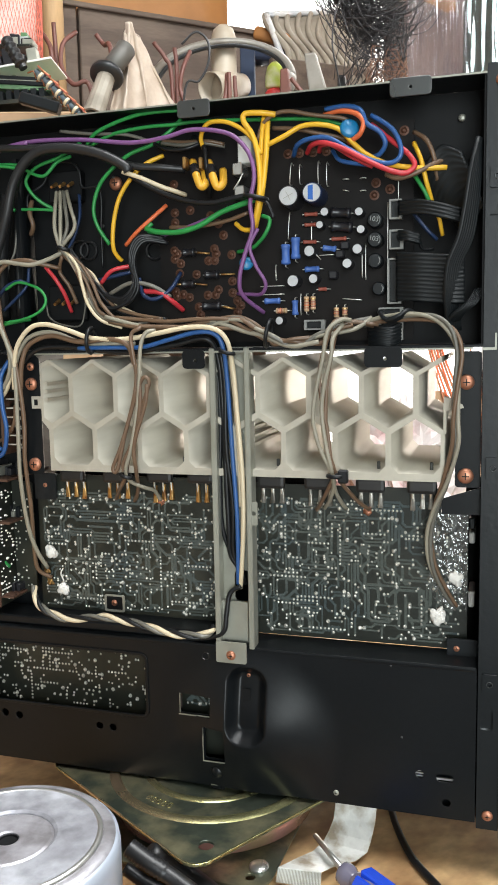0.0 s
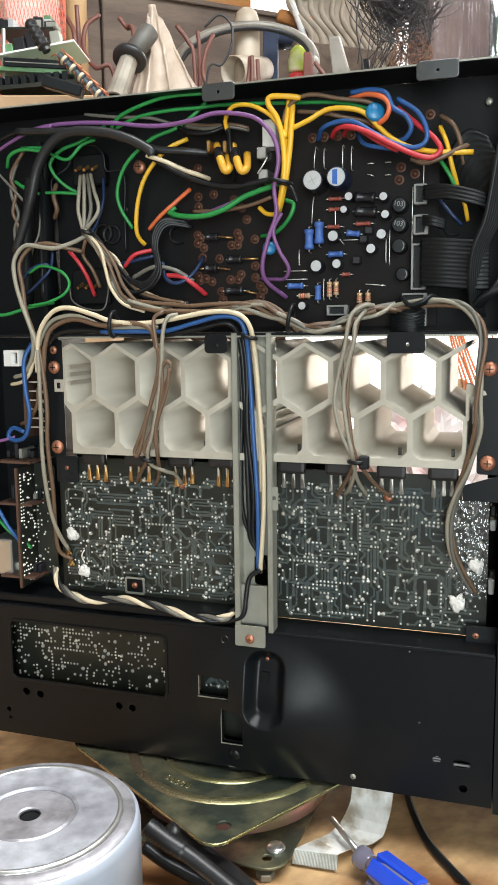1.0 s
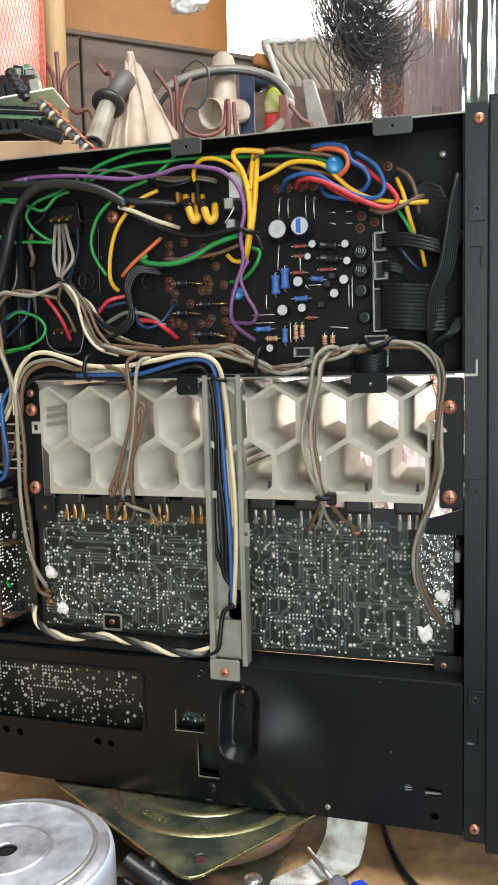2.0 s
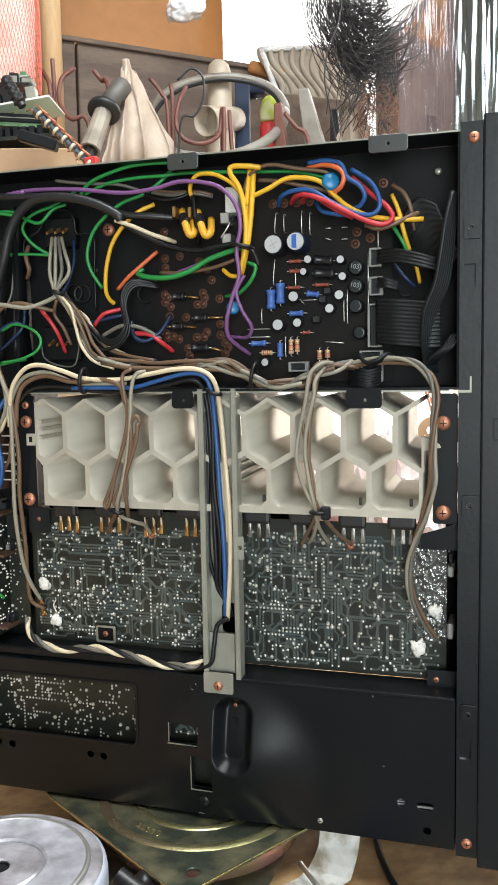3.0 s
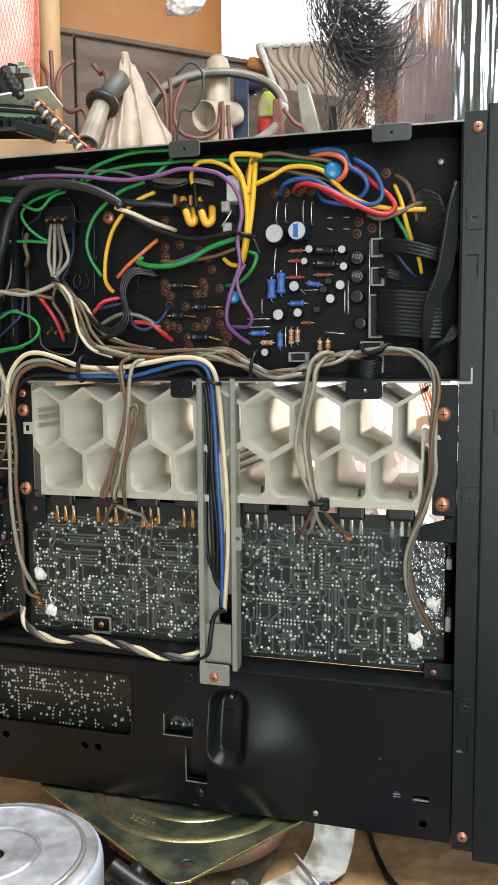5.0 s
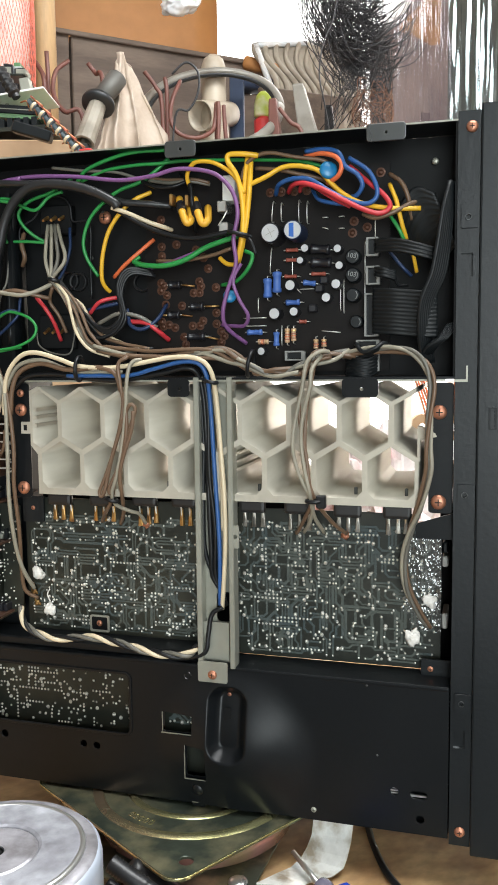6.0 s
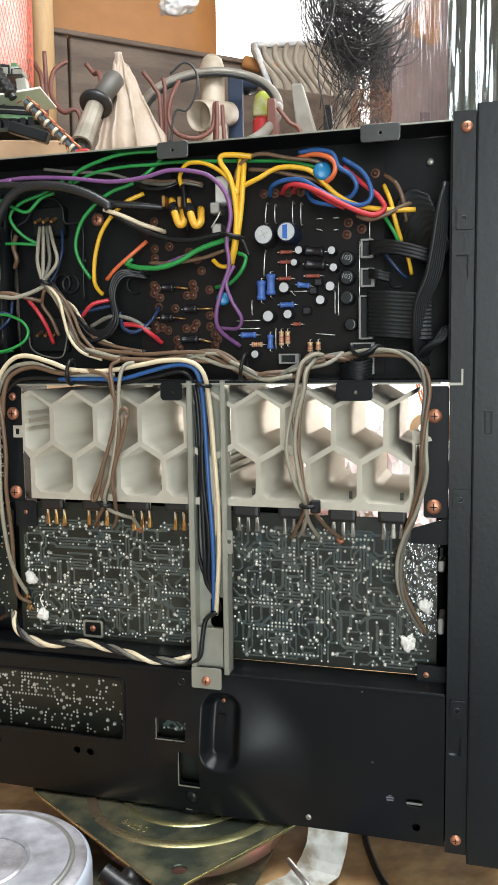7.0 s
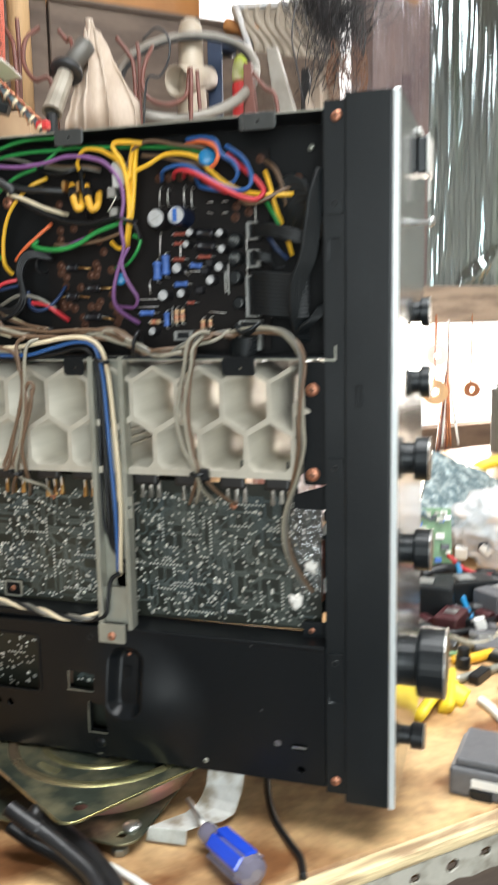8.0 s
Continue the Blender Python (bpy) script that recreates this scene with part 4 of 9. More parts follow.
part("regulator_label", boxed(x - 0.004, x + 0.0045, y, YM, z - 0.008, z + 0.008, bevel=0.0006), WHITE_PLASTIC, main_board, "pale heat-sink tab")
x, y, z = (-0.1513, 0.0127, 0.4274)
part("spring_clip", boxed(x - 0.003, x + 0.003, y, YM, z - 0.0036, z + 0.0036, bevel=0.0006), ZINC_BRIGHT, main_board)
x, y, z = (-0.1513, 0.0127, 0.4141)
part("spring_clip", boxed(x - 0.002, x + 0.004, y, YM, z - 0.0036, z + 0.0036, bevel=0.0006), ZINC_BRIGHT, main_board)
raw("clip_wire", *sweep([[(-0.1471, 0.0116, 0.4243), (-0.1491, 0.0106, 0.4202), (-0.1533, 0.0116, 0.4151)]], 0.0005, 6), SOLDER, main_board)
for p, r in (((-0.2398, 0.0306, 0.4277), 0.0046), ((-0.0284, 0.0211, 0.4279), 0.0047)):
    slotted(main_board, p[0], p[1] + 0.0008, p[2], r)
x, y, z = (-0.0207, 0.0306, 0.4491)
screw(main_board, x, 0.0299, z, 0.0022, GREY_ZINC, "pin")

# ---- left end of the bay: terminal blocks and sockets ----
for p, w, h in (((-0.2731, 0.0232, 0.4268), 0.012, 0.010), ((-0.2761, 0.0253, 0.3515), 0.014, 0.012)):
    x, y, z = p
    blk = rpart("terminal_block", boxed(x - w, x + w, y, 0.03, z - h, z + h, bevel=0.001), BAY_BLACK)
    for k in (-1, 0, 1):
        part("terminal_lug", rod(bmesh.new(), (x + k * 0.006, y + 0.001, z + 0.002), (x + k * 0.006, y - 0.006, z - 0.001), 0.0015, 0.001), GOLD_LEAD, blk)
for p, r in (((-0.2669, 0.0285, 0.3865), 0.0065), ((-0.2606, 0.0285, 0.3855), 0.0065), ((-0.2134, 0.0275, 0.3834), 0.0062)):
    x, y, z = p
    rpart("grommet", lathe([(r, 0), (r, 0.003), (r * 0.9, 0.0036), (r * 0.78, 0.003), (r * 0.75, 0.0)], 24, pose(x, 0.0316, z, 90), False), BLACK_RUBBER)
rpart("bay_bracket", plate(rect(-0.3037, -0.3011, 0.3308, 0.4445), 0.012, 0.03), BLACK_STEEL)
for zz in (0.3555, 0.401, 0.431):
    rpart("panel_hole_rim", lathe([(0.0013, 0), (0.0013, 0.0004), (0.0004, 0.0006)], 8, pose(-0.262 + (zz - 0.36) * 0.3, 0.0299, zz, 90)), DARK_ZINC)


# ---- wiring ----
def wire(mat, r, *points, name="wire", label=""):
    line = [Vector(p) for p in points]
    for at_end in (0, -1):          # those that run on along the bay reach its end plate
        p = line[at_end]
        if p.x < -0.338 and p.z > 0.325:
            line.insert(0 if at_end == 0 else len(line), Vector((-0.3551, p.y + 0.004, p.z - 0.003)))
    return fix(cable(name, line, r * 0.9, mat, receiver, label))


def bundle(mats, r, spread, points, seed, name="wire"):
    """Wires that run together and cross over one another along the same line."""
    rng = random.Random(seed)
    for k, mat in enumerate(mats):
        line = []
        ph = rng.uniform(0, 6.3)
        for i, p in enumerate(points):
            a = ph + i * rng.uniform(0.5, 1.2)
            line.append((p[0] + spread * math.cos(a), p[1] + spread * 0.7 * math.sin(2 * a), p[2] + spread * math.sin(a)))
        wire(mat, r * rng.uniform(0.92, 1.08), *line, name=name)


def ribbon(n, r, points, across, name="ribbon_cable", label="flat black ribbon cable"):
    """One ribbed flat cable of n cores; across: the step from one core to the next, at each point or for all."""
    if not isinstance(across, list):
        across = [across] * len(points)
    one = smooth_line([Vector(p) - Vector(s) * (n / 2) for p, s in zip(points, across)])
    two = smooth_line([Vector(p) + Vector(s) * (n / 2) for p, s in zip(points, across)])
    verts, faces, m = [], [], n * 8
    for i, (p, q) in enumerate(zip(one, two)):
        e, g = max(i - 1, 0), min(i + 1, len(one) - 1)
        up = (q - p).cross((one[g] + two[g]) - (one[e] + two[e])).normalized()
        for sgn in (1, -1):
            for k in range(n * 4):
                t = k / (n * 4) if sgn > 0 else 1 - k / (n * 4)
                verts.append(p.lerp(q, t) + up * sgn * r * (0.35 + 0.65 * abs(math.sin(math.pi * n * t))))
    for i in range(len(one) - 1):
        for k in range(m):
            h = (k + 1) % m
            faces.append((i * m + k, i * m + h, (i + 1) * m + h, (i + 1) * m + k))
    faces += [tuple(range(m))[::-1], tuple(len(verts) - m + k for k in range(m))]
    return fix(raw(name, verts, faces, WIRE_RIBBON, receiver, label))


def tie(p, q, r=0.0022):
    """A cable tie: a band with its head."""
    a, b = Vector(p), Vector(q)
    m = a.lerp(b, 0.5)
    R = (b - a).length / 2
    pts = [m + Vector(((b - a).normalized() * math.cos(t) * R)) + Vector((0, math.sin(t) * R * 0.8, 0)) for t in [k * math.pi / 5 for k in range(11)]]
    fix(cable("cable_tie", pts, 0.0013, WIRE_BLACK, receiver, "black nylon cable tie", 4, 6))


wire(WIRE_GREEN, 0.0014, (-0.2527, 0.0148, 0.4474), (-0.2420, 0.0106, 0.4556), (-0.2199, 0.0084, 0.4617), (-0.2042, 0.0084, 0.4636), (-0.1865, 0.0095, 0.4635))
wire(WIRE_GREEN, 0.0013, (-0.2497, 0.0169, 0.4494), (-0.2317, 0.0137, 0.4545), (-0.2097, 0.0127, 0.4564), (-0.1919, 0.0127, 0.4563), (-0.1743, 0.0148, 0.4572), (-0.1245, 0.0137, 0.4539), (-0.1018, 0.0137, 0.4517), (-0.0864, 0.0148, 0.4475))
wire(WIRE_GREEN, 0.0014, (-0.1880, 0.0180, 0.4604), (-0.1952, 0.0158, 0.4533), (-0.2066, 0.0148, 0.4461), (-0.2211, 0.0127, 0.4411), (-0.2337, 0.0127, 0.4329), (-0.2432, 0.0137, 0.4236), (-0.2484, 0.0148, 0.4102), (-0.2464, 0.0158, 0.3989), (-0.2402, 0.0190, 0.3875))
wire(WIRE_GREEN, 0.0013, (-0.3159, 0.0127, 0.4415), (-0.3001, 0.0127, 0.4404), (-0.2915, 0.0116, 0.4352), (-0.2810, 0.0116, 0.4321), (-0.2715, 0.0127, 0.4403), (-0.2621, 0.0137, 0.4433))
wire(WIRE_GREEN, 0.0013, (-0.2782, 0.0211, 0.4113), (-0.2864, 0.0158, 0.4166), (-0.2926, 0.0127, 0.4238), (-0.2947, 0.0127, 0.4311), (-0.2863, 0.0127, 0.4383), (-0.2706, 0.0137, 0.4434), (-0.2559, 0.0158, 0.4515))
wire(WIRE_GREEN, 0.0012, (-0.3203, 0.0169, 0.4187), (-0.3086, 0.0158, 0.4135), (-0.2907, 0.0169, 0.4124), (-0.2781, 0.0190, 0.4113))
wire(WIRE_GREEN, 0.0019, (-0.2128, 0.0148, 0.3957), (-0.2032, 0.0116, 0.3927), (-0.1874, 0.0084, 0.3916), (-0.1738, 0.0074, 0.3947), (-0.1604, 0.0084, 0.4018), (-0.1428, 0.0084, 0.4069), (-0.1366, 0.0095, 0.4089))
wire(WIRE_GREEN, 0.0016, (-0.2059, 0.0232, 0.3885), (-0.2097, 0.0169, 0.3926), (-0.2117, 0.0148, 0.3957), (-0.2087, 0.0158, 0.3988))
wire(WIRE_GREEN, 0.0014, (-0.1549, 0.0232, 0.3792), (-0.1431, 0.0148, 0.3803), (-0.1335, 0.0095, 0.3874), (-0.1304, 0.0095, 0.3956), (-0.1356, 0.0106, 0.3987))
wire(WIRE_GREEN, 0.0011, (-0.3122, 0.0063, 0.3391), (-0.2951, 0.0032, 0.3412), (-0.2824, 0.0021, 0.3464), (-0.2793, 0.0032, 0.3536), (-0.2857, 0.0042, 0.3608), (-0.3006, 0.0063, 0.3649), (-0.3124, 0.0095, 0.3608))
wire(WIRE_PURPLE, 0.0015, (-0.3135, 0.0053, 0.4488), (-0.2902, 0.0042, 0.4518), (-0.2701, 0.0032, 0.4517), (-0.2448, 0.0021, 0.4495), (-0.2153, 0.0011, 0.4452), (-0.1923, 0.0000, 0.4461), (-0.1766, 0.0000, 0.4491), (-0.1621, 0.0011, 0.4480), (-0.1497, 0.0011, 0.4438), (-0.1403, 0.0011, 0.4335),
     (-0.1372, 0.0011, 0.4202), (-0.1403, 0.0021, 0.4049), (-0.1393, 0.0032, 0.3905), (-0.1446, 0.0042, 0.3762), (-0.1487, 0.0053, 0.3619), (-0.1479, 0.0095, 0.3516), (-0.1382, 0.0211, 0.3414))
wire(WIRE_PURPLE, 0.0013, (-0.1363, 0.0042, 0.3905), (-0.1415, 0.0042, 0.3803), (-0.1384, 0.0053, 0.3690), (-0.1334, 0.0084, 0.3588), (-0.1367, 0.0116, 0.3527), (-0.1452, 0.0158, 0.3526), (-0.1548, 0.0211, 0.3536))
wire(WIRE_YELLOW, 0.0015, (-0.1710, 0.0127, 0.4377), (-0.1718, 0.0074, 0.4460), (-0.1665, 0.0053, 0.4531), (-0.1561, 0.0042, 0.4531), (-0.1467, 0.0042, 0.4489), (-0.1395, 0.0042, 0.4427), (-0.1332, 0.0032, 0.4325))
wire(WIRE_YELLOW, 0.0019, (-0.1251, 0.0063, 0.4549), (-0.1333, 0.0042, 0.4560), (-0.1425, 0.0032, 0.4561), (-0.1436, 0.0032, 0.4520), (-0.1384, 0.0032, 0.4438), (-0.1353, 0.0032, 0.4325), (-0.1342, 0.0032, 0.4181), (-0.1352, 0.0032, 0.4048), (-0.1395, 0.0063, 0.3915))
wire(WIRE_YELLOW, 0.0019, (-0.1304, 0.0084, 0.4519), (-0.1301, 0.0042, 0.4386), (-0.1312, 0.0042, 0.4263), (-0.1332, 0.0042, 0.4120), (-0.1364, 0.0053, 0.3987), (-0.1397, 0.0095, 0.3915))
wire(WIRE_YELLOW, 0.0017, (-0.1325, 0.0095, 0.4570), (-0.1334, 0.0063, 0.4447), (-0.1343, 0.0053, 0.4284), (-0.1353, 0.0053, 0.4140), (-0.1386, 0.0084, 0.3977))
wire(WIRE_YELLOW, 0.0017, (-0.1301, 0.0042, 0.4376), (-0.1198, 0.0042, 0.4416), (-0.1095, 0.0053, 0.4467), (-0.0982, 0.0053, 0.4466), (-0.0880, 0.0063, 0.4435), (-0.0798, 0.0074, 0.4353), (-0.0716, 0.0074, 0.4281), (-0.0592, 0.0063, 0.4219), (-0.0429, 0.0063, 0.4188), (-0.0278, 0.0106, 0.4187))
wire(WIRE_YELLOW, 0.0016, (-0.1534, 0.0148, 0.3956), (-0.1481, 0.0127, 0.3915), (-0.1418, 0.0106, 0.3905))
wire(WIRE_YELLOW, 0.0016, (-0.2005, 0.0180, 0.4399), (-0.2107, 0.0137, 0.4348), (-0.2200, 0.0116, 0.4266), (-0.2284, 0.0116, 0.4154), (-0.2336, 0.0127, 0.4009), (-0.2358, 0.0148, 0.3865), (-0.2349, 0.0180, 0.3803), (-0.2329, 0.0211, 0.3772))
wire(WIRE_ORANGE, 0.0015, (-0.2006, 0.0211, 0.4101), (-0.2087, 0.0158, 0.4019), (-0.2190, 0.0148, 0.3937), (-0.2287, 0.0190, 0.3865))
# thick mains cables
wire(BLACK_RUBBER, 0.0036, (-0.3197, 0.0063, 0.3743), (-0.3101, 0.0042, 0.3939), (-0.3037, 0.0021, 0.4084), (-0.2974, 0.0011, 0.4260), (-0.2868, 0.0000, 0.4394), (-0.2731, 0.0000, 0.4455), (-0.2520, 0.0000, 0.4444), (-0.2331, 0.0000, 0.4391), (-0.2195, 0.0011, 0.4319), (-0.2174, 0.0021, 0.4287), name="mains_cable", label="thick black mains cable")
wire(CREAM, 0.0016, (-0.2216, 0.0021, 0.4288), (-0.2102, 0.0042, 0.4246), (-0.1989, 0.0084, 0.4194), (-0.1897, 0.0127, 0.4162), (-0.1870, 0.0190, 0.4152))
wire(BLACK_RUBBER, 0.0026, (-0.3124, 0.0032, 0.4499), (-0.2848, 0.0021, 0.4477), (-0.2574, 0.0032, 0.4465), (-0.2364, 0.0032, 0.4402), (-0.2176, 0.0053, 0.4328), (-0.1989, 0.0084, 0.4307), (-0.1846, 0.0137, 0.4296), name="mains_cable", label="thick black mains cable")
wire(WIRE_BLACK, 0.0017, (-0.2175, 0.0042, 0.4267), (-0.2019, 0.0053, 0.4173), (-0.1841, 0.0053, 0.4101), (-0.1664, 0.0042, 0.4070), (-0.1508, 0.0042, 0.4090), (-0.1385, 0.0053, 0.4110))
wire(WIRE_BLACK, 0.0016, (-0.1796, 0.0169, 0.4490), (-0.1709, 0.0095, 0.4408), (-0.1687, 0.0074, 0.4285), (-0.1677, 0.0095, 0.4182), (-0.1702, 0.0169, 0.4131))
wire(WIRE_GREY, 0.0013, (-0.2015, 0.0169, 0.4471), (-0.1867, 0.0137, 0.4440), (-0.1721, 0.0127, 0.4439), (-0.1598, 0.0169, 0.4418))
wire(WIRE_BROWN, 0.0013, (-0.2047, 0.0180, 0.4492), (-0.1868, 0.0148, 0.4460), (-0.1700, 0.0127, 0.4449), (-0.1598, 0.0158, 0.4428))
wire(WIRE_GREY, 0.0012, (-0.2684, 0.0127, 0.4589), (-0.2474, 0.0127, 0.4556), (-0.2234, 0.0148, 0.4534), (-0.2047, 0.0180, 0.4471))
wire(WIRE_BLACK, 0.0014, (-0.2044, 0.0127, 0.4461), (-0.1928, 0.0095, 0.4409), (-0.1813, 0.0095, 0.4409), (-0.1742, 0.0127, 0.4439))
# white and grey loom from the terminal block
for dx, mat in ((0, WIRE_WHITE), (14, WIRE_WHITE), (27, WIRE_GREY), (40, WIRE_WHITE)):
    wire(mat, 0.0014, *[(p[0] + dx * 0.00018 * f, p[1], p[2]) for p, f in (((-0.2760, 0.0180, 0.4227), 1.0), ((-0.2735, 0.0106, 0.4114), 1.5), ((-0.2722, 0.0063, 0.3980), 1.5 + 0.012 * dx), ((-0.2689, 0.0053, 0.3866), 0.3))])
wire(WIRE_BLUE_SHADED, 0.0012, (-0.2614, 0.0211, 0.4206), (-0.2590, 0.0158, 0.4061), (-0.2619, 0.0127, 0.3928), (-0.2649, 0.0084, 0.3845))
loom = ((-0.2689, 0.0053, 0.3866), (-0.2605, 0.0053, 0.3773), (-0.2542, 0.0063, 0.3670), (-0.2490, 0.0074, 0.3536), (-0.2395, 0.0074, 0.3423), (-0.2227, 0.0063, 0.3372), (-0.2070, 0.0063, 0.3362))
bundle([WIRE_WHITE, WIRE_BROWN, WIRE_GREY, WIRE_BROWN], 0.0014, 0.0022, loom, 4)
bundle([WIRE_BLACK, WIRE_BROWN, CREAM, WIRE_BLACK], 0.0013, 0.0020, ((-0.2691, 0.0084, 0.3876), (-0.2597, 0.0095, 0.3783), (-0.2502, 0.0106, 0.3690), (-0.2439, 0.0116, 0.3577), (-0.2324, 0.0116, 0.3464), (-0.2187, 0.0106, 0.3403), (-0.1999, 0.0095, 0.3372)), 14)
wire(WIRE_BROWN, 0.0013, (-0.2680, 0.0074, 0.3845), (-0.2553, 0.0063, 0.3752), (-0.2468, 0.0053, 0.3629), (-0.2415, 0.0053, 0.3505), (-0.2310, 0.0053, 0.3392), (-0.2184, 0.0042, 0.3341))
wire(CREAM, 0.0012, (-0.2668, 0.0042, 0.3856), (-0.2562, 0.0032, 0.3742), (-0.2530, 0.0032, 0.3619), (-0.2499, 0.0042, 0.3495), (-0.2414, 0.0042, 0.3392), (-0.2268, 0.0042, 0.3341))
wire(WIRE_BROWN, 0.0014, (-0.2679, 0.0063, 0.3804), (-0.2723, 0.0106, 0.3711), (-0.2671, 0.0127, 0.3618), (-0.2641, 0.0169, 0.3505))
wire(WIRE_RED, 0.0015, (-0.2818, 0.0095, 0.3742), (-0.2743, 0.0084, 0.3660), (-0.2702, 0.0116, 0.3567), (-0.2695, 0.0190, 0.3453))
for k, (a, b) in enumerate(((0, 0), (9, 12), (20, 22), (30, 34))):
    wire(WIRE_BLACK, 0.0014, *[(p[0] + a * 0.0001, p[1], p[2] - b * 0.0001) for p in ((-0.2586, 0.0095, 0.3752), (-0.2481, 0.0095, 0.3649), (-0.2396, 0.0095, 0.3557), (-0.2281, 0.0084, 0.3526), (-0.2197, 0.0084, 0.3618), (-0.2218, 0.0084, 0.3793), (-0.2157, 0.0106, 0.3906), (-0.2014, 0.0169, 0.3895))])
wire(WIRE_BLACK, 0.0014, (-0.2208, 0.0084, 0.3721), (-0.2176, 0.0074, 0.3608), (-0.2238, 0.0074, 0.3505), (-0.2364, 0.0074, 0.3464), (-0.2490, 0.0084, 0.3536))
wire(WIRE_RED, 0.0015, (-0.2440, 0.0127, 0.3629), (-0.2355, 0.0106, 0.3701), (-0.2242, 0.0148, 0.3731))
wire(WIRE_BLUE_SHADED, 0.0014, (-0.2462, 0.0137, 0.3649), (-0.2335, 0.0116, 0.3670), (-0.2231, 0.0127, 0.3690))
wire(WIRE_RED, 0.0018, (-0.2158, 0.0137, 0.3567), (-0.2042, 0.0127, 0.3557), (-0.1970, 0.0148, 0.3505), (-0.1923, 0.0232, 0.3444))
wire(WIRE_BLUE_SHADED, 0.0015, (-0.1933, 0.0232, 0.3680), (-0.1971, 0.0148, 0.3577), (-0.2063, 0.0116, 0.3516), (-0.2146, 0.0116, 0.3546), (-0.2179, 0.0137, 0.3649))
wire(WIRE_GREY, 0.0015, (-0.2365, 0.0095, 0.3557), (-0.2218, 0.0084, 0.3618), (-0.2083, 0.0106, 0.3598), (-0.1970, 0.0148, 0.3526))
wire(WIRE_BROWN, 0.0014, (-0.1972, 0.0169, 0.3957), (-0.1793, 0.0127, 0.3947), (-0.1595, 0.0116, 0.3967), (-0.1438, 0.0095, 0.4007))
wire(WIRE_PURPLE, 0.0011, (-0.2046, 0.0190, 0.3906), (-0.1856, 0.0137, 0.3947), (-0.1689, 0.0127, 0.3998), (-0.1596, 0.0127, 0.4038))
wire(WIRE_BLUE_SHADED, 0.0012, (-0.3167, 0.0127, 0.3473), (-0.3060, 0.0106, 0.3546), (-0.2977, 0.0116, 0.3629), (-0.2979, 0.0158, 0.3742))
wire(WIRE_BLUE_SHADED, 0.0013, (-0.3188, 0.0106, 0.3566), (-0.3113, 0.0095, 0.3629), (-0.3018, 0.0095, 0.3660), (-0.2967, 0.0127, 0.3639))
# what runs on to the far end of the bay
wire(WIRE_PURPLE, 0.0013, (-0.2858, 0.0011, 0.4508), (-0.3018, 0.0042, 0.4498), (-0.3190, 0.0084, 0.4457), (-0.3372, 0.0127, 0.4396))
wire(WIRE_BLACK, 0.0018, (-0.2648, 0.0032, 0.4465), (-0.2890, 0.0021, 0.4487), (-0.3124, 0.0042, 0.4499), (-0.3350, 0.0106, 0.4458))
wire(WIRE_BLACK, 0.0048, (-0.3027, 0.0032, 0.4198), (-0.3070, 0.0053, 0.4074), (-0.3124, 0.0084, 0.3877), (-0.3168, 0.0127, 0.3670), (-0.3201, 0.0180, 0.3411))
wire(WIRE_BLACK, 0.0032, (-0.2991, 0.0148, 0.4363), (-0.3044, 0.0180, 0.4145), (-0.3065, 0.0180, 0.3856), (-0.3086, 0.0201, 0.3432))
wire(WIRE_GREEN, 0.0014, (-0.2967, 0.0084, 0.4373), (-0.3115, 0.0074, 0.4395), (-0.3221, 0.0084, 0.4364), (-0.3287, 0.0148, 0.4302))
wire(WIRE_GREEN, 0.0013, (-0.3019, 0.0095, 0.4115), (-0.3115, 0.0095, 0.4146), (-0.3223, 0.0137, 0.4208))
wire(WIRE_GREEN, 0.0013, (-0.2954, 0.0106, 0.3412), (-0.3122, 0.0063, 0.3380), (-0.3280, 0.0063, 0.3339), (-0.3398, 0.0084, 0.3328))
wire(WIRE_BROWN, 0.0014, (-0.3138, 0.0116, 0.4395), (-0.3255, 0.0137, 0.4250), (-0.3223, 0.0137, 0.4136), (-0.3254, 0.0137, 0.4012), (-0.3222, 0.0148, 0.3908), (-0.3287, 0.0180, 0.3763))
wire(WIRE_GREY, 0.0013, (-0.3149, 0.0127, 0.4405), (-0.3234, 0.0137, 0.4260), (-0.3266, 0.0148, 0.4136), (-0.3212, 0.0137, 0.4001), (-0.3254, 0.0148, 0.3898), (-0.3266, 0.0180, 0.3763))
wire(WIRE_GREY, 0.0010, (-0.3360, 0.0106, 0.4292), (-0.3242, 0.0095, 0.4178), (-0.3125, 0.0084, 0.4063))
wire(WIRE_GREY, 0.0009, (-0.3054, 0.0158, 0.4001), (-0.3074, 0.0148, 0.3856), (-0.3126, 0.0137, 0.3742), (-0.3158, 0.0148, 0.3556))
# thin formed rods and bracket wires in the dark
wire(WIRE_BLACK, 0.0009, (-0.2993, 0.0211, 0.4083), (-0.2982, 0.0190, 0.4207), (-0.2929, 0.0190, 0.4248), (-0.2866, 0.0201, 0.4289), (-0.2793, 0.0201, 0.4403), (-0.2666, 0.0201, 0.4412), (-0.2603, 0.0201, 0.4350), (-0.2582, 0.0201, 0.4247), (-0.2467, 0.0211, 0.4226), (-0.2478, 0.0232, 0.3968), (-0.2477, 0.0232, 0.3731))
wire(WIRE_GREY, 0.0006, (-0.2874, 0.0180, 0.3504), (-0.2840, 0.0148, 0.3422), (-0.2745, 0.0137, 0.3371), (-0.2619, 0.0148, 0.3361), (-0.2589, 0.0169, 0.3453), (-0.2602, 0.0211, 0.3536))
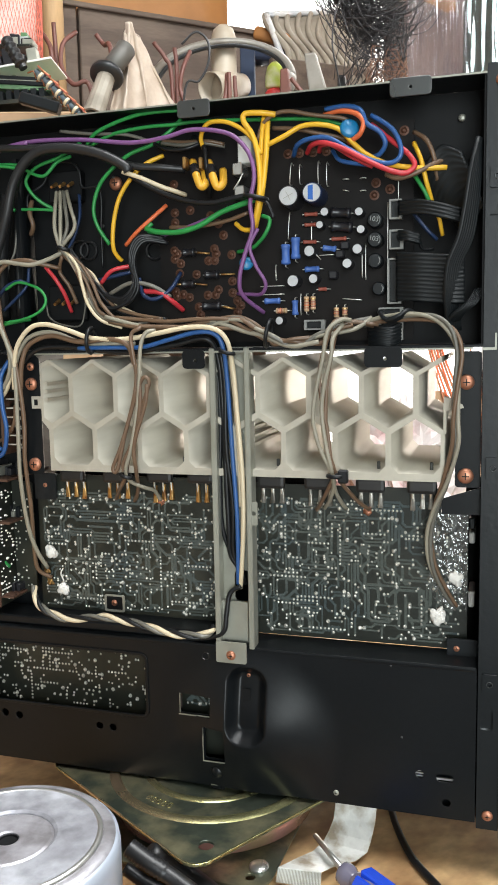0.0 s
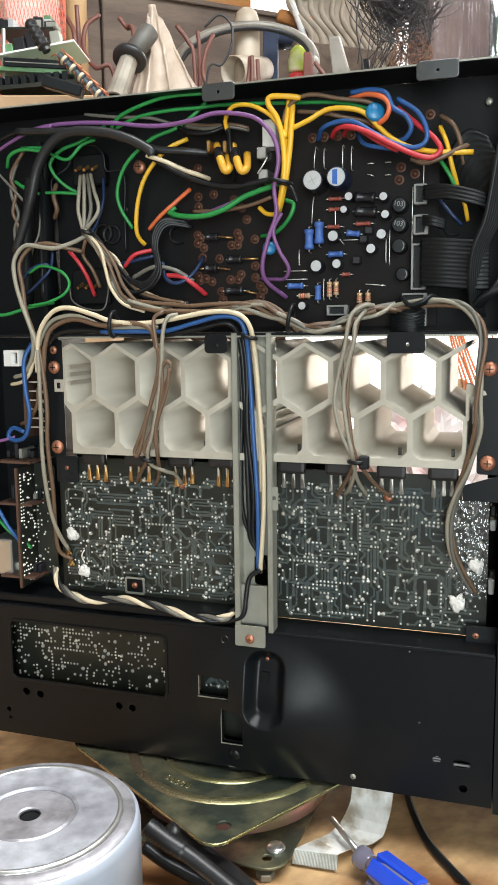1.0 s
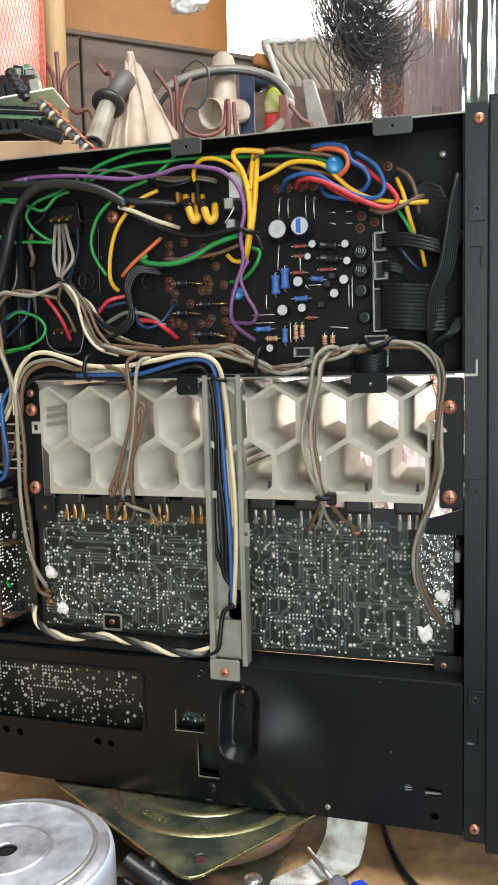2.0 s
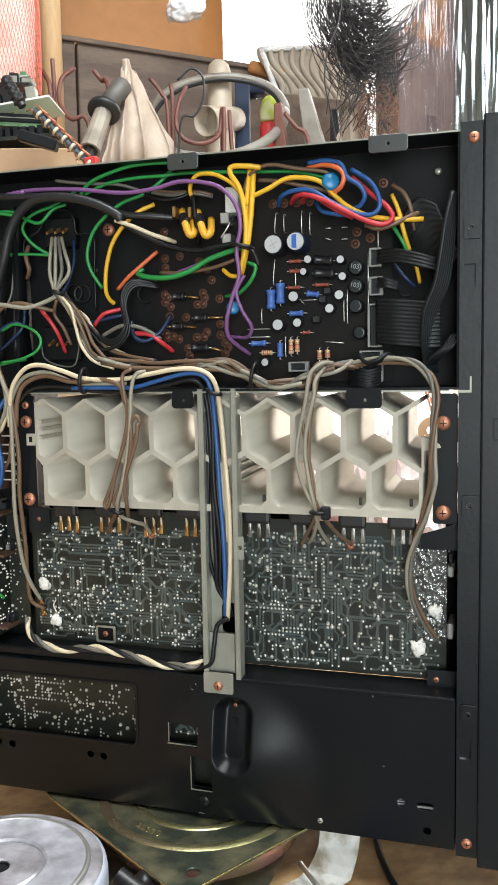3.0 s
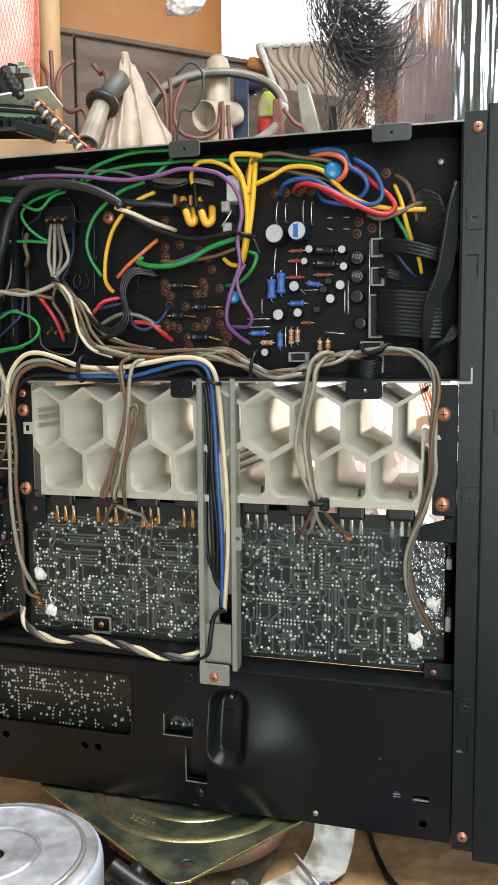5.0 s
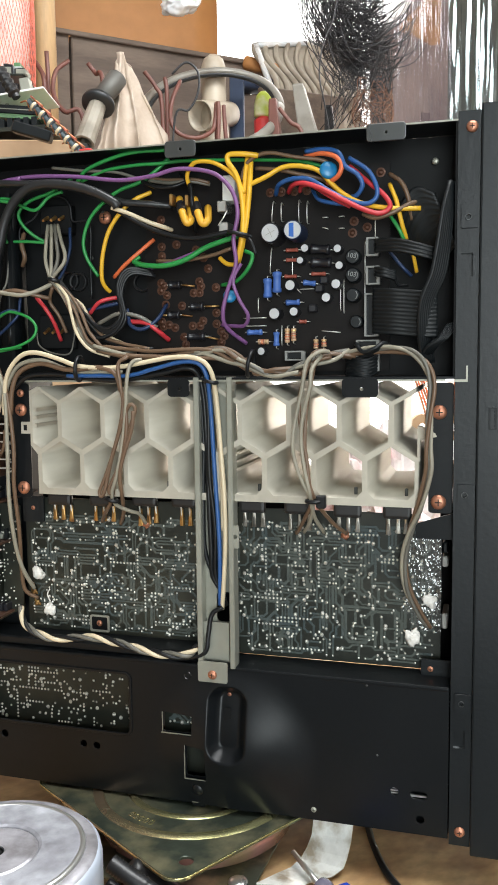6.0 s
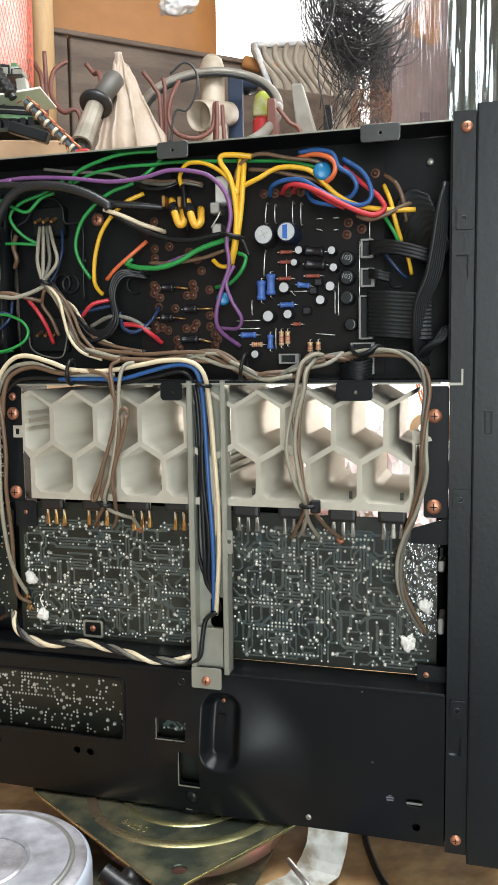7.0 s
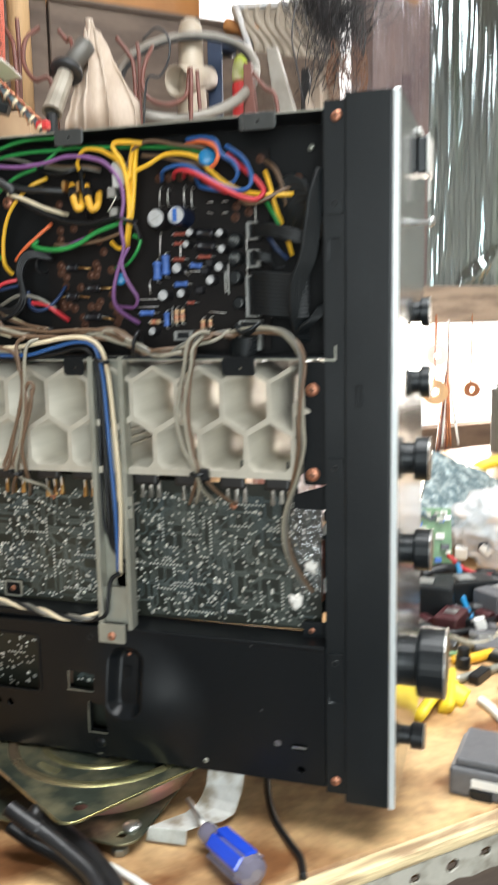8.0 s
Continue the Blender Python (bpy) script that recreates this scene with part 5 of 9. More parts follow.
wire(WIRE_BROWN, 0.0018, (-0.2961, 0.0211, 0.4186), (-0.2959, 0.0169, 0.4104), (-0.2938, 0.0169, 0.4021), (-0.2982, 0.0211, 0.3969))

# loom along the foot of the bay
base = ((-0.2340, 0.0021, 0.3403), (-0.2119, 0.0000, 0.3362), (-0.1921, 0.0000, 0.3352), (-0.1712, -0.0010, 0.3363), (-0.1515, -0.0020, 0.3373), (-0.1359, -0.0020, 0.3302), (-0.1255, -0.0030, 0.3251), (-0.1122, -0.0020, 0.3231), (-0.0978, 0.0000, 0.3252), (-0.0815, 0.0021, 0.3313), (-0.0675, 0.0084, 0.3344))
bundle([WIRE_BROWN, WIRE_WHITE, WIRE_BROWN, WIRE_GREY, WIRE_BROWN], 0.0015, 0.0028, base, 9)
wire(WIRE_WHITE, 0.0016, (-0.1754, 0.0000, 0.3383), (-0.1598, -0.0010, 0.3353), (-0.1442, -0.0020, 0.3302), (-0.1317, -0.0030, 0.3272), (-0.1162, -0.0030, 0.3211), (-0.0988, -0.0020, 0.3232))
# front bundle over the heat sink and down the post
wire(CREAM, 0.0017, (-0.3022, -0.0030, 0.2957), (-0.3001, -0.0050, 0.3112), (-0.2959, -0.0060, 0.3247), (-0.2864, -0.0060, 0.3350), (-0.2748, -0.0060, 0.3371), (-0.2590, -0.0060, 0.3330), (-0.2432, -0.0060, 0.3279), (-0.2201, -0.0060, 0.3269), (-0.1981, -0.0060, 0.3301), (-0.1783, -0.0060, 0.3332), (-0.1627, -0.0060, 0.3322),
     (-0.1544, -0.0050, 0.3250), (-0.1525, 0.0000, 0.3077), (-0.1505, 0.0011, 0.2770), (-0.1484, 0.0011, 0.2454), (-0.1484, 0.0021, 0.2148), (-0.1505, 0.0032, 0.1842), (-0.1527, 0.0063, 0.1689))
wire(WIRE_BLUE, 0.0016, (-0.2537, -0.0040, 0.3217), (-0.2295, -0.0050, 0.3218), (-0.2096, -0.0050, 0.3218), (-0.1919, -0.0050, 0.3260), (-0.1742, -0.0050, 0.3301), (-0.1628, -0.0040, 0.3291), (-0.1576, -0.0030, 0.3209), (-0.1567, 0.0011, 0.3015), (-0.1547, 0.0021, 0.2555), (-0.1525, 0.0021, 0.2137), (-0.1537, 0.0053, 0.1719))
wire(WIRE_BROWN, 0.0018, (-0.2980, -0.0020, 0.2957), (-0.2948, -0.0040, 0.3133), (-0.2885, -0.0040, 0.3247), (-0.2727, -0.0040, 0.3299), (-0.2526, -0.0050, 0.3258), (-0.2295, -0.0060, 0.3269), (-0.2180, -0.0070, 0.3228), (-0.2137, -0.0080, 0.3115))
wire(WIRE_WHITE, 0.0016, (-0.3011, -0.0020, 0.3009), (-0.2991, -0.0030, 0.3154), (-0.2896, -0.0030, 0.3288), (-0.2727, -0.0030, 0.3320), (-0.2537, -0.0030, 0.3258), (-0.2380, -0.0030, 0.3238), (-0.2149, -0.0030, 0.3239))
wire(WIRE_BLACK, 0.0018, (-0.2959, -0.0010, 0.3133), (-0.2832, -0.0020, 0.3216), (-0.2622, -0.0020, 0.3227), (-0.2380, -0.0020, 0.3197), (-0.2160, -0.0020, 0.3187), (-0.1889, -0.0020, 0.3229), (-0.1691, -0.0010, 0.3260), (-0.1631, 0.0032, 0.3148), (-0.1610, 0.0042, 0.2862), (-0.1599, 0.0042, 0.2453), (-0.1588, 0.0042, 0.2086), (-0.1589, 0.0063, 0.1912), (-0.1535, 0.0085, 0.1800), (-0.1515, 0.0110, 0.1700))
wire(WIRE_BLACK, 0.0017, (-0.1610, 0.0021, 0.3189), (-0.1589, 0.0032, 0.2964), (-0.1589, 0.0032, 0.2596), (-0.1558, 0.0042, 0.2218), (-0.1569, 0.0063, 0.1933), (-0.1535, 0.0085, 0.1800), (-0.1515, 0.0110, 0.1700))
wire(WIRE_BLACK, 0.0016, (-0.1642, 0.0053, 0.3066), (-0.1631, 0.0053, 0.2759), (-0.1641, 0.0053, 0.2381), (-0.1631, 0.0063, 0.2044), (-0.1535, 0.0085, 0.1800), (-0.1515, 0.0110, 0.1700))
wire(CREAM, 0.0015, (-0.1547, 0.0021, 0.3148), (-0.1527, 0.0032, 0.2882), (-0.1506, 0.0032, 0.2515), (-0.1506, 0.0042, 0.2219))
wire(WIRE_BLACK, 0.0017, (-0.1516, 0.0042, 0.1709), (-0.1587, 0.0032, 0.1657), (-0.1607, 0.0011, 0.1524), (-0.1627, 0.0000, 0.1412), (-0.1741, 0.0011, 0.1359), (-0.1919, 0.0042, 0.1326))
tie((-0.2421, -0.0080, 0.3341), (-0.2431, -0.0080, 0.3186))
tie((-0.1586, -0.0050, 0.3189), (-0.1503, -0.0050, 0.3169))
tie((-0.2677, 0.0021, 0.3856), (-0.2614, 0.0021, 0.3835))
tie((-0.1423, -0.0010, 0.4090), (-0.1288, -0.0010, 0.4059))
tie((-0.1265, -0.0060, 0.3364), (-0.1295, -0.0060, 0.3210))
wire(WIRE_BLACK, 0.0012, (-0.1350, -0.0010, 0.4069), (-0.1287, -0.0030, 0.4038), (-0.1246, -0.0030, 0.3946))
# two wires down the left bracket
wire(WIRE_WHITE, 0.0016, (-0.2658, 0.0063, 0.3835), (-0.2762, 0.0032, 0.3784), (-0.2866, 0.0000, 0.3753), (-0.2961, -0.0010, 0.3763), (-0.3077, -0.0020, 0.3774), (-0.3151, -0.0030, 0.3691), (-0.3151, -0.0040, 0.3567), (-0.3108, -0.0040, 0.3401), (-0.3044, -0.0050, 0.3246), (-0.3001, -0.0050, 0.3092), (-0.3010, -0.0030, 0.2740), (-0.3031, 0.0000, 0.2359), (-0.3033, 0.0063, 0.2029), (-0.3014, 0.0127, 0.1834), (-0.2986, 0.0211, 0.1690))
wire(WIRE_BROWN, 0.0016, (-0.2712, 0.0084, 0.3732), (-0.2794, 0.0032, 0.3753), (-0.2919, 0.0000, 0.3784), (-0.3046, 0.0000, 0.3763), (-0.3130, -0.0010, 0.3660), (-0.3108, -0.0020, 0.3515), (-0.3087, -0.0030, 0.3360), (-0.3044, -0.0030, 0.3236), (-0.2990, -0.0040, 0.3092), (-0.2968, -0.0020, 0.2741), (-0.2989, 0.0000, 0.2473), (-0.3001, 0.0063, 0.2143), (-0.3035, 0.0127, 0.1875), (-0.3037, 0.0169, 0.1690), (-0.2965, 0.0222, 0.1619))
wire(WIRE_WHITE, 0.0016, (-0.3269, 0.0084, 0.2915), (-0.3162, 0.0042, 0.2946), (-0.3075, 0.0000, 0.3050), (-0.3054, -0.0010, 0.3153), (-0.3076, 0.0000, 0.3267))
wire(CREAM, 0.0014, (-0.3312, 0.0106, 0.2863), (-0.3205, 0.0063, 0.2884), (-0.3119, 0.0032, 0.2946), (-0.3066, 0.0021, 0.3071))
# hanging pigtails in front of the heat sink
wire(WIRE_BROWN, 0.00142, (-0.1319, 0.0000, 0.3312), (-0.2024, -0.0050, 0.3342), (-0.2096, -0.0080, 0.3331), (-0.2148, -0.0090, 0.3290), (-0.2137, -0.0090, 0.3156), (-0.2127, -0.0080, 0.3033), (-0.2168, -0.0070, 0.2848), (-0.2262, -0.0060, 0.2591), (-0.2325, -0.0050, 0.2457), (-0.2294, -0.0050, 0.2447), (-0.2221, -0.0060, 0.2694),
     (-0.2126, -0.0080, 0.2941), (-0.2074, -0.0090, 0.3033), (-0.2043, -0.0080, 0.3003), (-0.2085, -0.0070, 0.2890), (-0.2168, -0.0060, 0.2653), (-0.2252, -0.0050, 0.2488), (-0.2252, -0.0040, 0.2437))
wire(WIRE_WHITE, 0.00142, (-0.2003, -0.0050, 0.3321), (-0.2054, -0.0090, 0.3301), (-0.2085, -0.0100, 0.3208), (-0.2105, -0.0090, 0.3013), (-0.2137, -0.0070, 0.2828), (-0.2189, -0.0060, 0.2591), (-0.2241, -0.0040, 0.2447), (-0.2232, 0.0000, 0.2366), (-0.2162, 0.0063, 0.2315), (-0.2123, 0.0127, 0.2285), (-0.2118, 0.0222, 0.2203))
wire(WIRE_BROWN, 0.0015, (-0.2116, -0.0090, 0.3115), (-0.2105, -0.0080, 0.2910), (-0.2147, -0.0060, 0.2704), (-0.2221, -0.0040, 0.2509), (-0.2275, 0.0021, 0.2386), (-0.2363, 0.0106, 0.2283), (-0.2442, 0.0222, 0.2200))
wire(WIRE_BROWN, 0.0015, (-0.2053, -0.0090, 0.2992), (-0.2074, -0.0080, 0.2869), (-0.2168, -0.0060, 0.2612), (-0.2179, -0.0020, 0.2438), (-0.2227, 0.0106, 0.2294), (-0.2306, 0.0222, 0.2191))
tie((-0.2273, -0.0050, 0.2416), (-0.2199, -0.0050, 0.2396))
wire(WIRE_WHITE, 0.00142, (-0.0803, -0.0010, 0.3354), (-0.0852, -0.0060, 0.3354), (-0.0923, -0.0090, 0.3293), (-0.0954, -0.0090, 0.3130), (-0.0995, -0.0080, 0.2956), (-0.1016, -0.0080, 0.2793), (-0.0985, -0.0070, 0.2630), (-0.0924, -0.0050, 0.2489), (-0.0906, 0.0000, 0.2408), (-0.0953, 0.0106, 0.2275), (-0.1011, 0.0222, 0.2193))
wire(WIRE_BROWN, 0.00142, (-0.0824, 0.0000, 0.3364), (-0.0894, -0.0040, 0.3344), (-0.0934, -0.0070, 0.3232), (-0.0975, -0.0070, 0.3058), (-0.0965, -0.0070, 0.2895), (-0.0934, -0.0060, 0.2712), (-0.0914, -0.0050, 0.2529), (-0.0876, 0.0021, 0.2408), (-0.0800, 0.0127, 0.2276), (-0.0734, 0.0222, 0.2196))
wire(WIRE_WHITE, 0.00142, (-0.0843, -0.0030, 0.3334), (-0.0892, -0.0090, 0.3252), (-0.0902, -0.0100, 0.3150), (-0.0943, -0.0090, 0.2997), (-0.0964, -0.0080, 0.2834), (-0.0944, -0.0070, 0.2641), (-0.0914, -0.0050, 0.2478), (-0.0909, 0.0063, 0.2326), (-0.0877, 0.0222, 0.2194))
wire(WIRE_BROWN, 0.00142, (-0.0793, 0.0000, 0.3324), (-0.0874, -0.0040, 0.3293), (-0.0904, -0.0060, 0.3171), (-0.0934, -0.0060, 0.2997), (-0.0944, -0.0060, 0.2773), (-0.0924, -0.0050, 0.2570), (-0.0905, -0.0020, 0.2448), (-0.1017, 0.0148, 0.2244), (-0.1062, 0.0222, 0.2182))
tie((-0.0934, -0.0060, 0.2448), (-0.0841, -0.0060, 0.2448))
x, y, z = (-0.0841, -0.0070, 0.2448)
rpart("cable_tie_head", boxed(x - 0.003, x + 0.003, y - 0.002, y + 0.002, z - 0.004, z + 0.004, bevel=0.0008), WIRE_BLACK)
# cable round the right end
end_loop = ((-0.0747, 0.0084, 0.3334), (-0.0622, 0.0042, 0.3354), (-0.0456, 0.0000, 0.3365), (-0.0321, -0.0040, 0.3345), (-0.0228, -0.0060, 0.3274), (-0.0187, -0.0060, 0.3153), (-0.0197, -0.0060, 0.2980), (-0.0208, -0.0050, 0.2788), (-0.0209, -0.0030, 0.2636), (-0.0263, 0.0021, 0.2423), (-0.0328, 0.0084, 0.2251), (-0.0361, 0.0127, 0.2078), (-0.0342, 0.0158, 0.1886), (-0.0273, 0.0201, 0.1725), (-0.0205, 0.0243, 0.1615))
for turn0, mat in ((0.4, WIRE_WHITE), (3.3, WIRE_BROWN), (5.2, WIRE_GREY)):
    wire(mat, 0.0014, *[(p[0] + 0.0017 * math.cos(turn0 + 0.75 * i), p[1] - 0.0012 * math.sin(turn0 + 0.75 * i), p[2] + (0.0016 * math.sin(turn0 + 0.75 * i) if i < 5 else 0)) for i, p in enumerate(end_loop)])
# twisted pair along the tray
line = [Vector(p) for p in ((-0.2999, 0.0042, 0.1597), (-0.2954, -0.0010, 0.1525), (-0.2869, -0.0030, 0.1464), (-0.2732, -0.0030, 0.1425), (-0.2564, -0.0020, 0.1438), (-0.2397, -0.0020, 0.1451), (-0.2229, -0.0030, 0.1433), (-0.2062, -0.0040, 0.1404), (-0.1905, -0.0040, 0.1386), (-0.1750, -0.0020, 0.1389), (-0.1691, 0.0032, 0.1432))]
path = smooth_line(line, 7)
for k, (mat, r) in enumerate(((CREAM, 0.0015), (WIRE_GREY, 0.0014), (WIRE_BLACK, 0.0014))):
    fix(raw("twisted_wire", *sweep([[p + Vector((0, math.cos(i * 0.42 + k * 2.1), math.sin(i * 0.42 + k * 2.1))) * 0.0015 for i, p in enumerate(path)]], r, 8, 2), mat, receiver))

# top right: looped supply wires
wire(WIRE_BROWN, 0.0014, (-0.1366, 0.0084, 0.4417), (-0.1334, 0.0074, 0.4499), (-0.1261, 0.0063, 0.4549), (-0.1168, 0.0063, 0.4559), (-0.1025, 0.0074, 0.4527), (-0.0851, 0.0095, 0.4496), (-0.0790, 0.0116, 0.4434))
wire(WIRE_BROWN, 0.0015, (-0.1285, 0.0127, 0.4488), (-0.1140, 0.0106, 0.4467), (-0.1016, 0.0116, 0.4435), (-0.0863, 0.0137, 0.4394), (-0.0761, 0.0148, 0.4311))
wire(WIRE_BLUE, 0.0016, (-0.0964, 0.0095, 0.4558), (-0.0849, 0.0063, 0.4557), (-0.0755, 0.0042, 0.4526), (-0.0714, 0.0032, 0.4444), (-0.0642, 0.0032, 0.4393), (-0.0612, 0.0042, 0.4331), (-0.0643, 0.0063, 0.4281), (-0.0697, 0.0095, 0.4271))
wire(WIRE_BLUE, 0.0016, (-0.1175, 0.0190, 0.4333), (-0.1129, 0.0095, 0.4375), (-0.1034, 0.0053, 0.4395), (-0.0930, 0.0042, 0.4384), (-0.0816, 0.0032, 0.4312), (-0.0703, 0.0032, 0.4250), (-0.0590, 0.0032, 0.4219), (-0.0529, 0.0032, 0.4250), (-0.0529, 0.0032, 0.4321), (-0.0581, 0.0042, 0.4413), (-0.0695, 0.0063, 0.4495))
wire(WIRE_BLUE, 0.0014, (-0.0938, 0.0180, 0.4343), (-0.0882, 0.0106, 0.4271), (-0.0778, 0.0084, 0.4240), (-0.0716, 0.0084, 0.4230))
wire(WIRE_ORANGE, 0.0017, (-0.0976, 0.0127, 0.4537), (-0.0870, 0.0074, 0.4537), (-0.0776, 0.0042, 0.4506), (-0.0734, 0.0032, 0.4454), (-0.0755, 0.0042, 0.4393), (-0.0830, 0.0095, 0.4363))
wire(WIRE_RED, 0.0017, (-0.1093, 0.0190, 0.4343), (-0.1046, 0.0095, 0.4364), (-0.0971, 0.0042, 0.4364), (-0.0857, 0.0021, 0.4322), (-0.0712, 0.0011, 0.4240), (-0.0589, 0.0011, 0.4179), (-0.0498, 0.0021, 0.4158), (-0.0447, 0.0032, 0.4198), (-0.0489, 0.0042, 0.4270), (-0.0572, 0.0063, 0.4341), (-0.0697, 0.0095, 0.4454))
wire(WIRE_RED, 0.0014, (-0.1020, 0.0190, 0.4343), (-0.0996, 0.0127, 0.4364), (-0.0922, 0.0084, 0.4353), (-0.0797, 0.0053, 0.4271), (-0.0683, 0.0042, 0.4209))
wire(WIRE_BROWN, 0.0016, (-0.0260, 0.0148, 0.4248), (-0.0348, 0.0084, 0.4208), (-0.0448, 0.0053, 0.4158), (-0.0540, 0.0053, 0.4138), (-0.0613, 0.0074, 0.4168))
wire(WIRE_YELLOW, 0.0015, (-0.0463, 0.0127, 0.4341), (-0.0419, 0.0084, 0.4239), (-0.0389, 0.0095, 0.4117), (-0.0362, 0.0148, 0.4015))
wire(WIRE_YELLOW, 0.0013, (-0.0352, 0.0158, 0.3974), (-0.0319, 0.0116, 0.3913), (-0.0301, 0.0158, 0.3822))
wire(WIRE_BROWN, 0.0015, (-0.0463, 0.0137, 0.4402), (-0.0389, 0.0095, 0.4340), (-0.0349, 0.0095, 0.4249), (-0.0331, 0.0137, 0.4127))
wire(WIRE_GREEN, 0.0013, (-0.0463, 0.0127, 0.4168), (-0.0400, 0.0106, 0.4066), (-0.0352, 0.0158, 0.3954))
wire(WIRE_BLUE_SHADED, 0.0012, (-0.0465, 0.0169, 0.3954), (-0.0392, 0.0137, 0.3862), (-0.0332, 0.0169, 0.3801))
wire(WIRE_BLACK, 0.0011, (-0.0535, 0.0148, 0.3832), (-0.0442, 0.0116, 0.3822), (-0.0412, 0.0137, 0.3751), (-0.0353, 0.0169, 0.3751))
x, y, z = (-0.0818, 0.0063, 0.4434)
rpart("disc_capacitor", lathe([(0.0002, -0.0016), (0.004, -0.0015), (0.0054, -0.0005), (0.0054, 0.0005), (0.004, 0.0015), (0.0002, 0.0016)], 24, pose(x, y, z, 80, 0, 20)), CYAN, "bright blue ceramic disc capacitor", True)
x, y, z = (-0.1459, 0.0106, 0.3711)
rpart("disc_capacitor", lathe([(0.0002, -0.0014), (0.003, -0.0013), (0.0042, -0.0004), (0.0042, 0.0004), (0.003, 0.0013), (0.0002, 0.0014)], 20, pose(x, y, z, 80, 0, 20)), CYAN, "bright blue ceramic disc capacitor", True)
# flat cables to the front panel
ribbon(4, 0.0012, ((-0.0545, 0.0127, 0.3985), (-0.0418, 0.0053, 0.3975), (-0.0294, 0.0032, 0.3944), (-0.0193, 0.0053, 0.3913)), (0, 0, 0.0021))
ribbon(3, 0.0011, ((-0.0545, 0.0127, 0.3832), (-0.0491, 0.0084, 0.3822), (-0.0421, 0.0106, 0.3802)), (0, 0, 0.0021))
ribbon(12, 0.00118, ((-0.0555, 0.0127, 0.3598), (-0.0449, 0.0063, 0.3588), (-0.0346, 0.0053, 0.3578), (-0.0234, 0.0042, 0.3568), (-0.0174, 0.0063, 0.3568)), (0, 0, 0.0023))
ribbon(11, 0.0010, ((-0.0134, 0.0084, 0.4116), (-0.0217, 0.0116, 0.4106), (-0.0280, 0.0148, 0.4045), (-0.0314, 0.0201, 0.3974)), [(0.0012, 0, -0.0028), (0.0017, 0.0004, -0.0037), (0.0021, 0.0006, -0.0033), (0.0023, 0.0004, -0.0025)])
ribbon(7, 0.0013, ((-0.0092, 0.0063, 0.4319), (-0.0119, 0.0000, 0.4147), (-0.0139, -0.0010, 0.3964), (-0.0169, -0.0010, 0.3792), (-0.0231, 0.0000, 0.3639), (-0.0244, 0.0042, 0.3457), (-0.0228, 0.0127, 0.3284)), [(0.0005, 0.0018, 0), (0.0008, 0.0018, 0), (0.0010, 0.0018, 0), (0.0011, 0.0016, 0), (0.0010, 0.0015, 0), (0.0010, 0.0014, 0), (0.0010, 0.0014, 0)])
ribbon(6, 0.0012, ((-0.0083, 0.0084, 0.3517), (-0.0131, 0.0032, 0.3437), (-0.0193, 0.0042, 0.3386), (-0.0237, 0.0095, 0.3335)), (0.0013, 0.0008, 0.0004))
ribbon(6, 0.0012, ((-0.0645, 0.0095, 0.3395), (-0.0590, 0.0021, 0.3344), (-0.0517, 0.0000, 0.3365), (-0.0468, 0.0032, 0.3395), (-0.0420, 0.0095, 0.3355)), (0.0003, 0.0017, -0.0003))
ribbon(6, 0.0011, ((-0.0535, 0.0137, 0.3273), (-0.0583, 0.0084, 0.3253), (-0.0655, 0.0084, 0.3263), (-0.0720, 0.0148, 0.3252)), (0, 0.0003, 0.0020))

# ---- output transistor legs under the heat sink ----
def legs(points, mat):
    """Flat tinned legs that end in uneven lumps of solder on the board."""
    rg = random.Random(len(points))
    for p in points:
        x, y, z = p
        top = z + rg.uniform(0.012, 0.0145)
        bm = rod(bmesh.new(), (x, 0.0205, top), (x + rg.uniform(-0.0003, 0.0003), 0.0233, z), 0.0005, 0.0006, seg=6)
        leg = fix(part("transistor_leg", bm, SOLDER, receiver))
        lump = boxed(x - 0.0011, x + 0.0011, 0.0226, 0.0247, z - 0.0062, z + 0.0056, bevel=0.0005, seg=2)
        for v in lump.verts:
            k = (v.co.z - z) / 0.006
            v.co.x = x + (v.co.x - x) * (1.15 - 0.35 * k) + 0.0007 * noise.noise(v.co * 700)
            v.co.y += 0.0006 * noise.noise(v.co * 900)
        part("solder_lump", lump, mat, leg, smooth=True)


TINNED = material("dull_tin", (0.42, 0.40, 0.36), 0.34, 0.8, 300, 0.3, 0.2, (0.22, 0.20, 0.17), 120, 0.52)
legs(((-0.2809, 0.0232, 0.2258), (-0.2746, 0.0232, 0.2259), (-0.2683, 0.0232, 0.2249), (-0.2495, 0.0232, 0.2261), (-0.2432, 0.0232, 0.2261), (-0.2359, 0.0232, 0.2262), (-0.2160, 0.0232, 0.2243), (-0.2098, 0.0232, 0.2254), (-0.2045, 0.0232, 0.2265), (-0.1858, 0.0232, 0.2256), (-0.1796, 0.0232, 0.2257)), GOLD_LEAD)
legs(((-0.1413, 0.0232, 0.2271), (-0.1351, 0.0232, 0.2271), (-0.1289, 0.0232, 0.2272), (-0.1104, 0.0232, 0.2263), (-0.1042, 0.0232, 0.2254), (-0.0980, 0.0232, 0.2264), (-0.0785, 0.0232, 0.2276), (-0.0724, 0.0232, 0.2267), (-0.0663, 0.0232, 0.2267), (-0.0469, 0.0232, 0.2259), (-0.0407, 0.0232, 0.2270), (-0.0357, 0.0232, 0.2270)), TINNED)
EPOXY = material("dark_epoxy", (0.008, 0.0065, 0.006), 0.5, 0.0, 150, 0.25, 0.08)
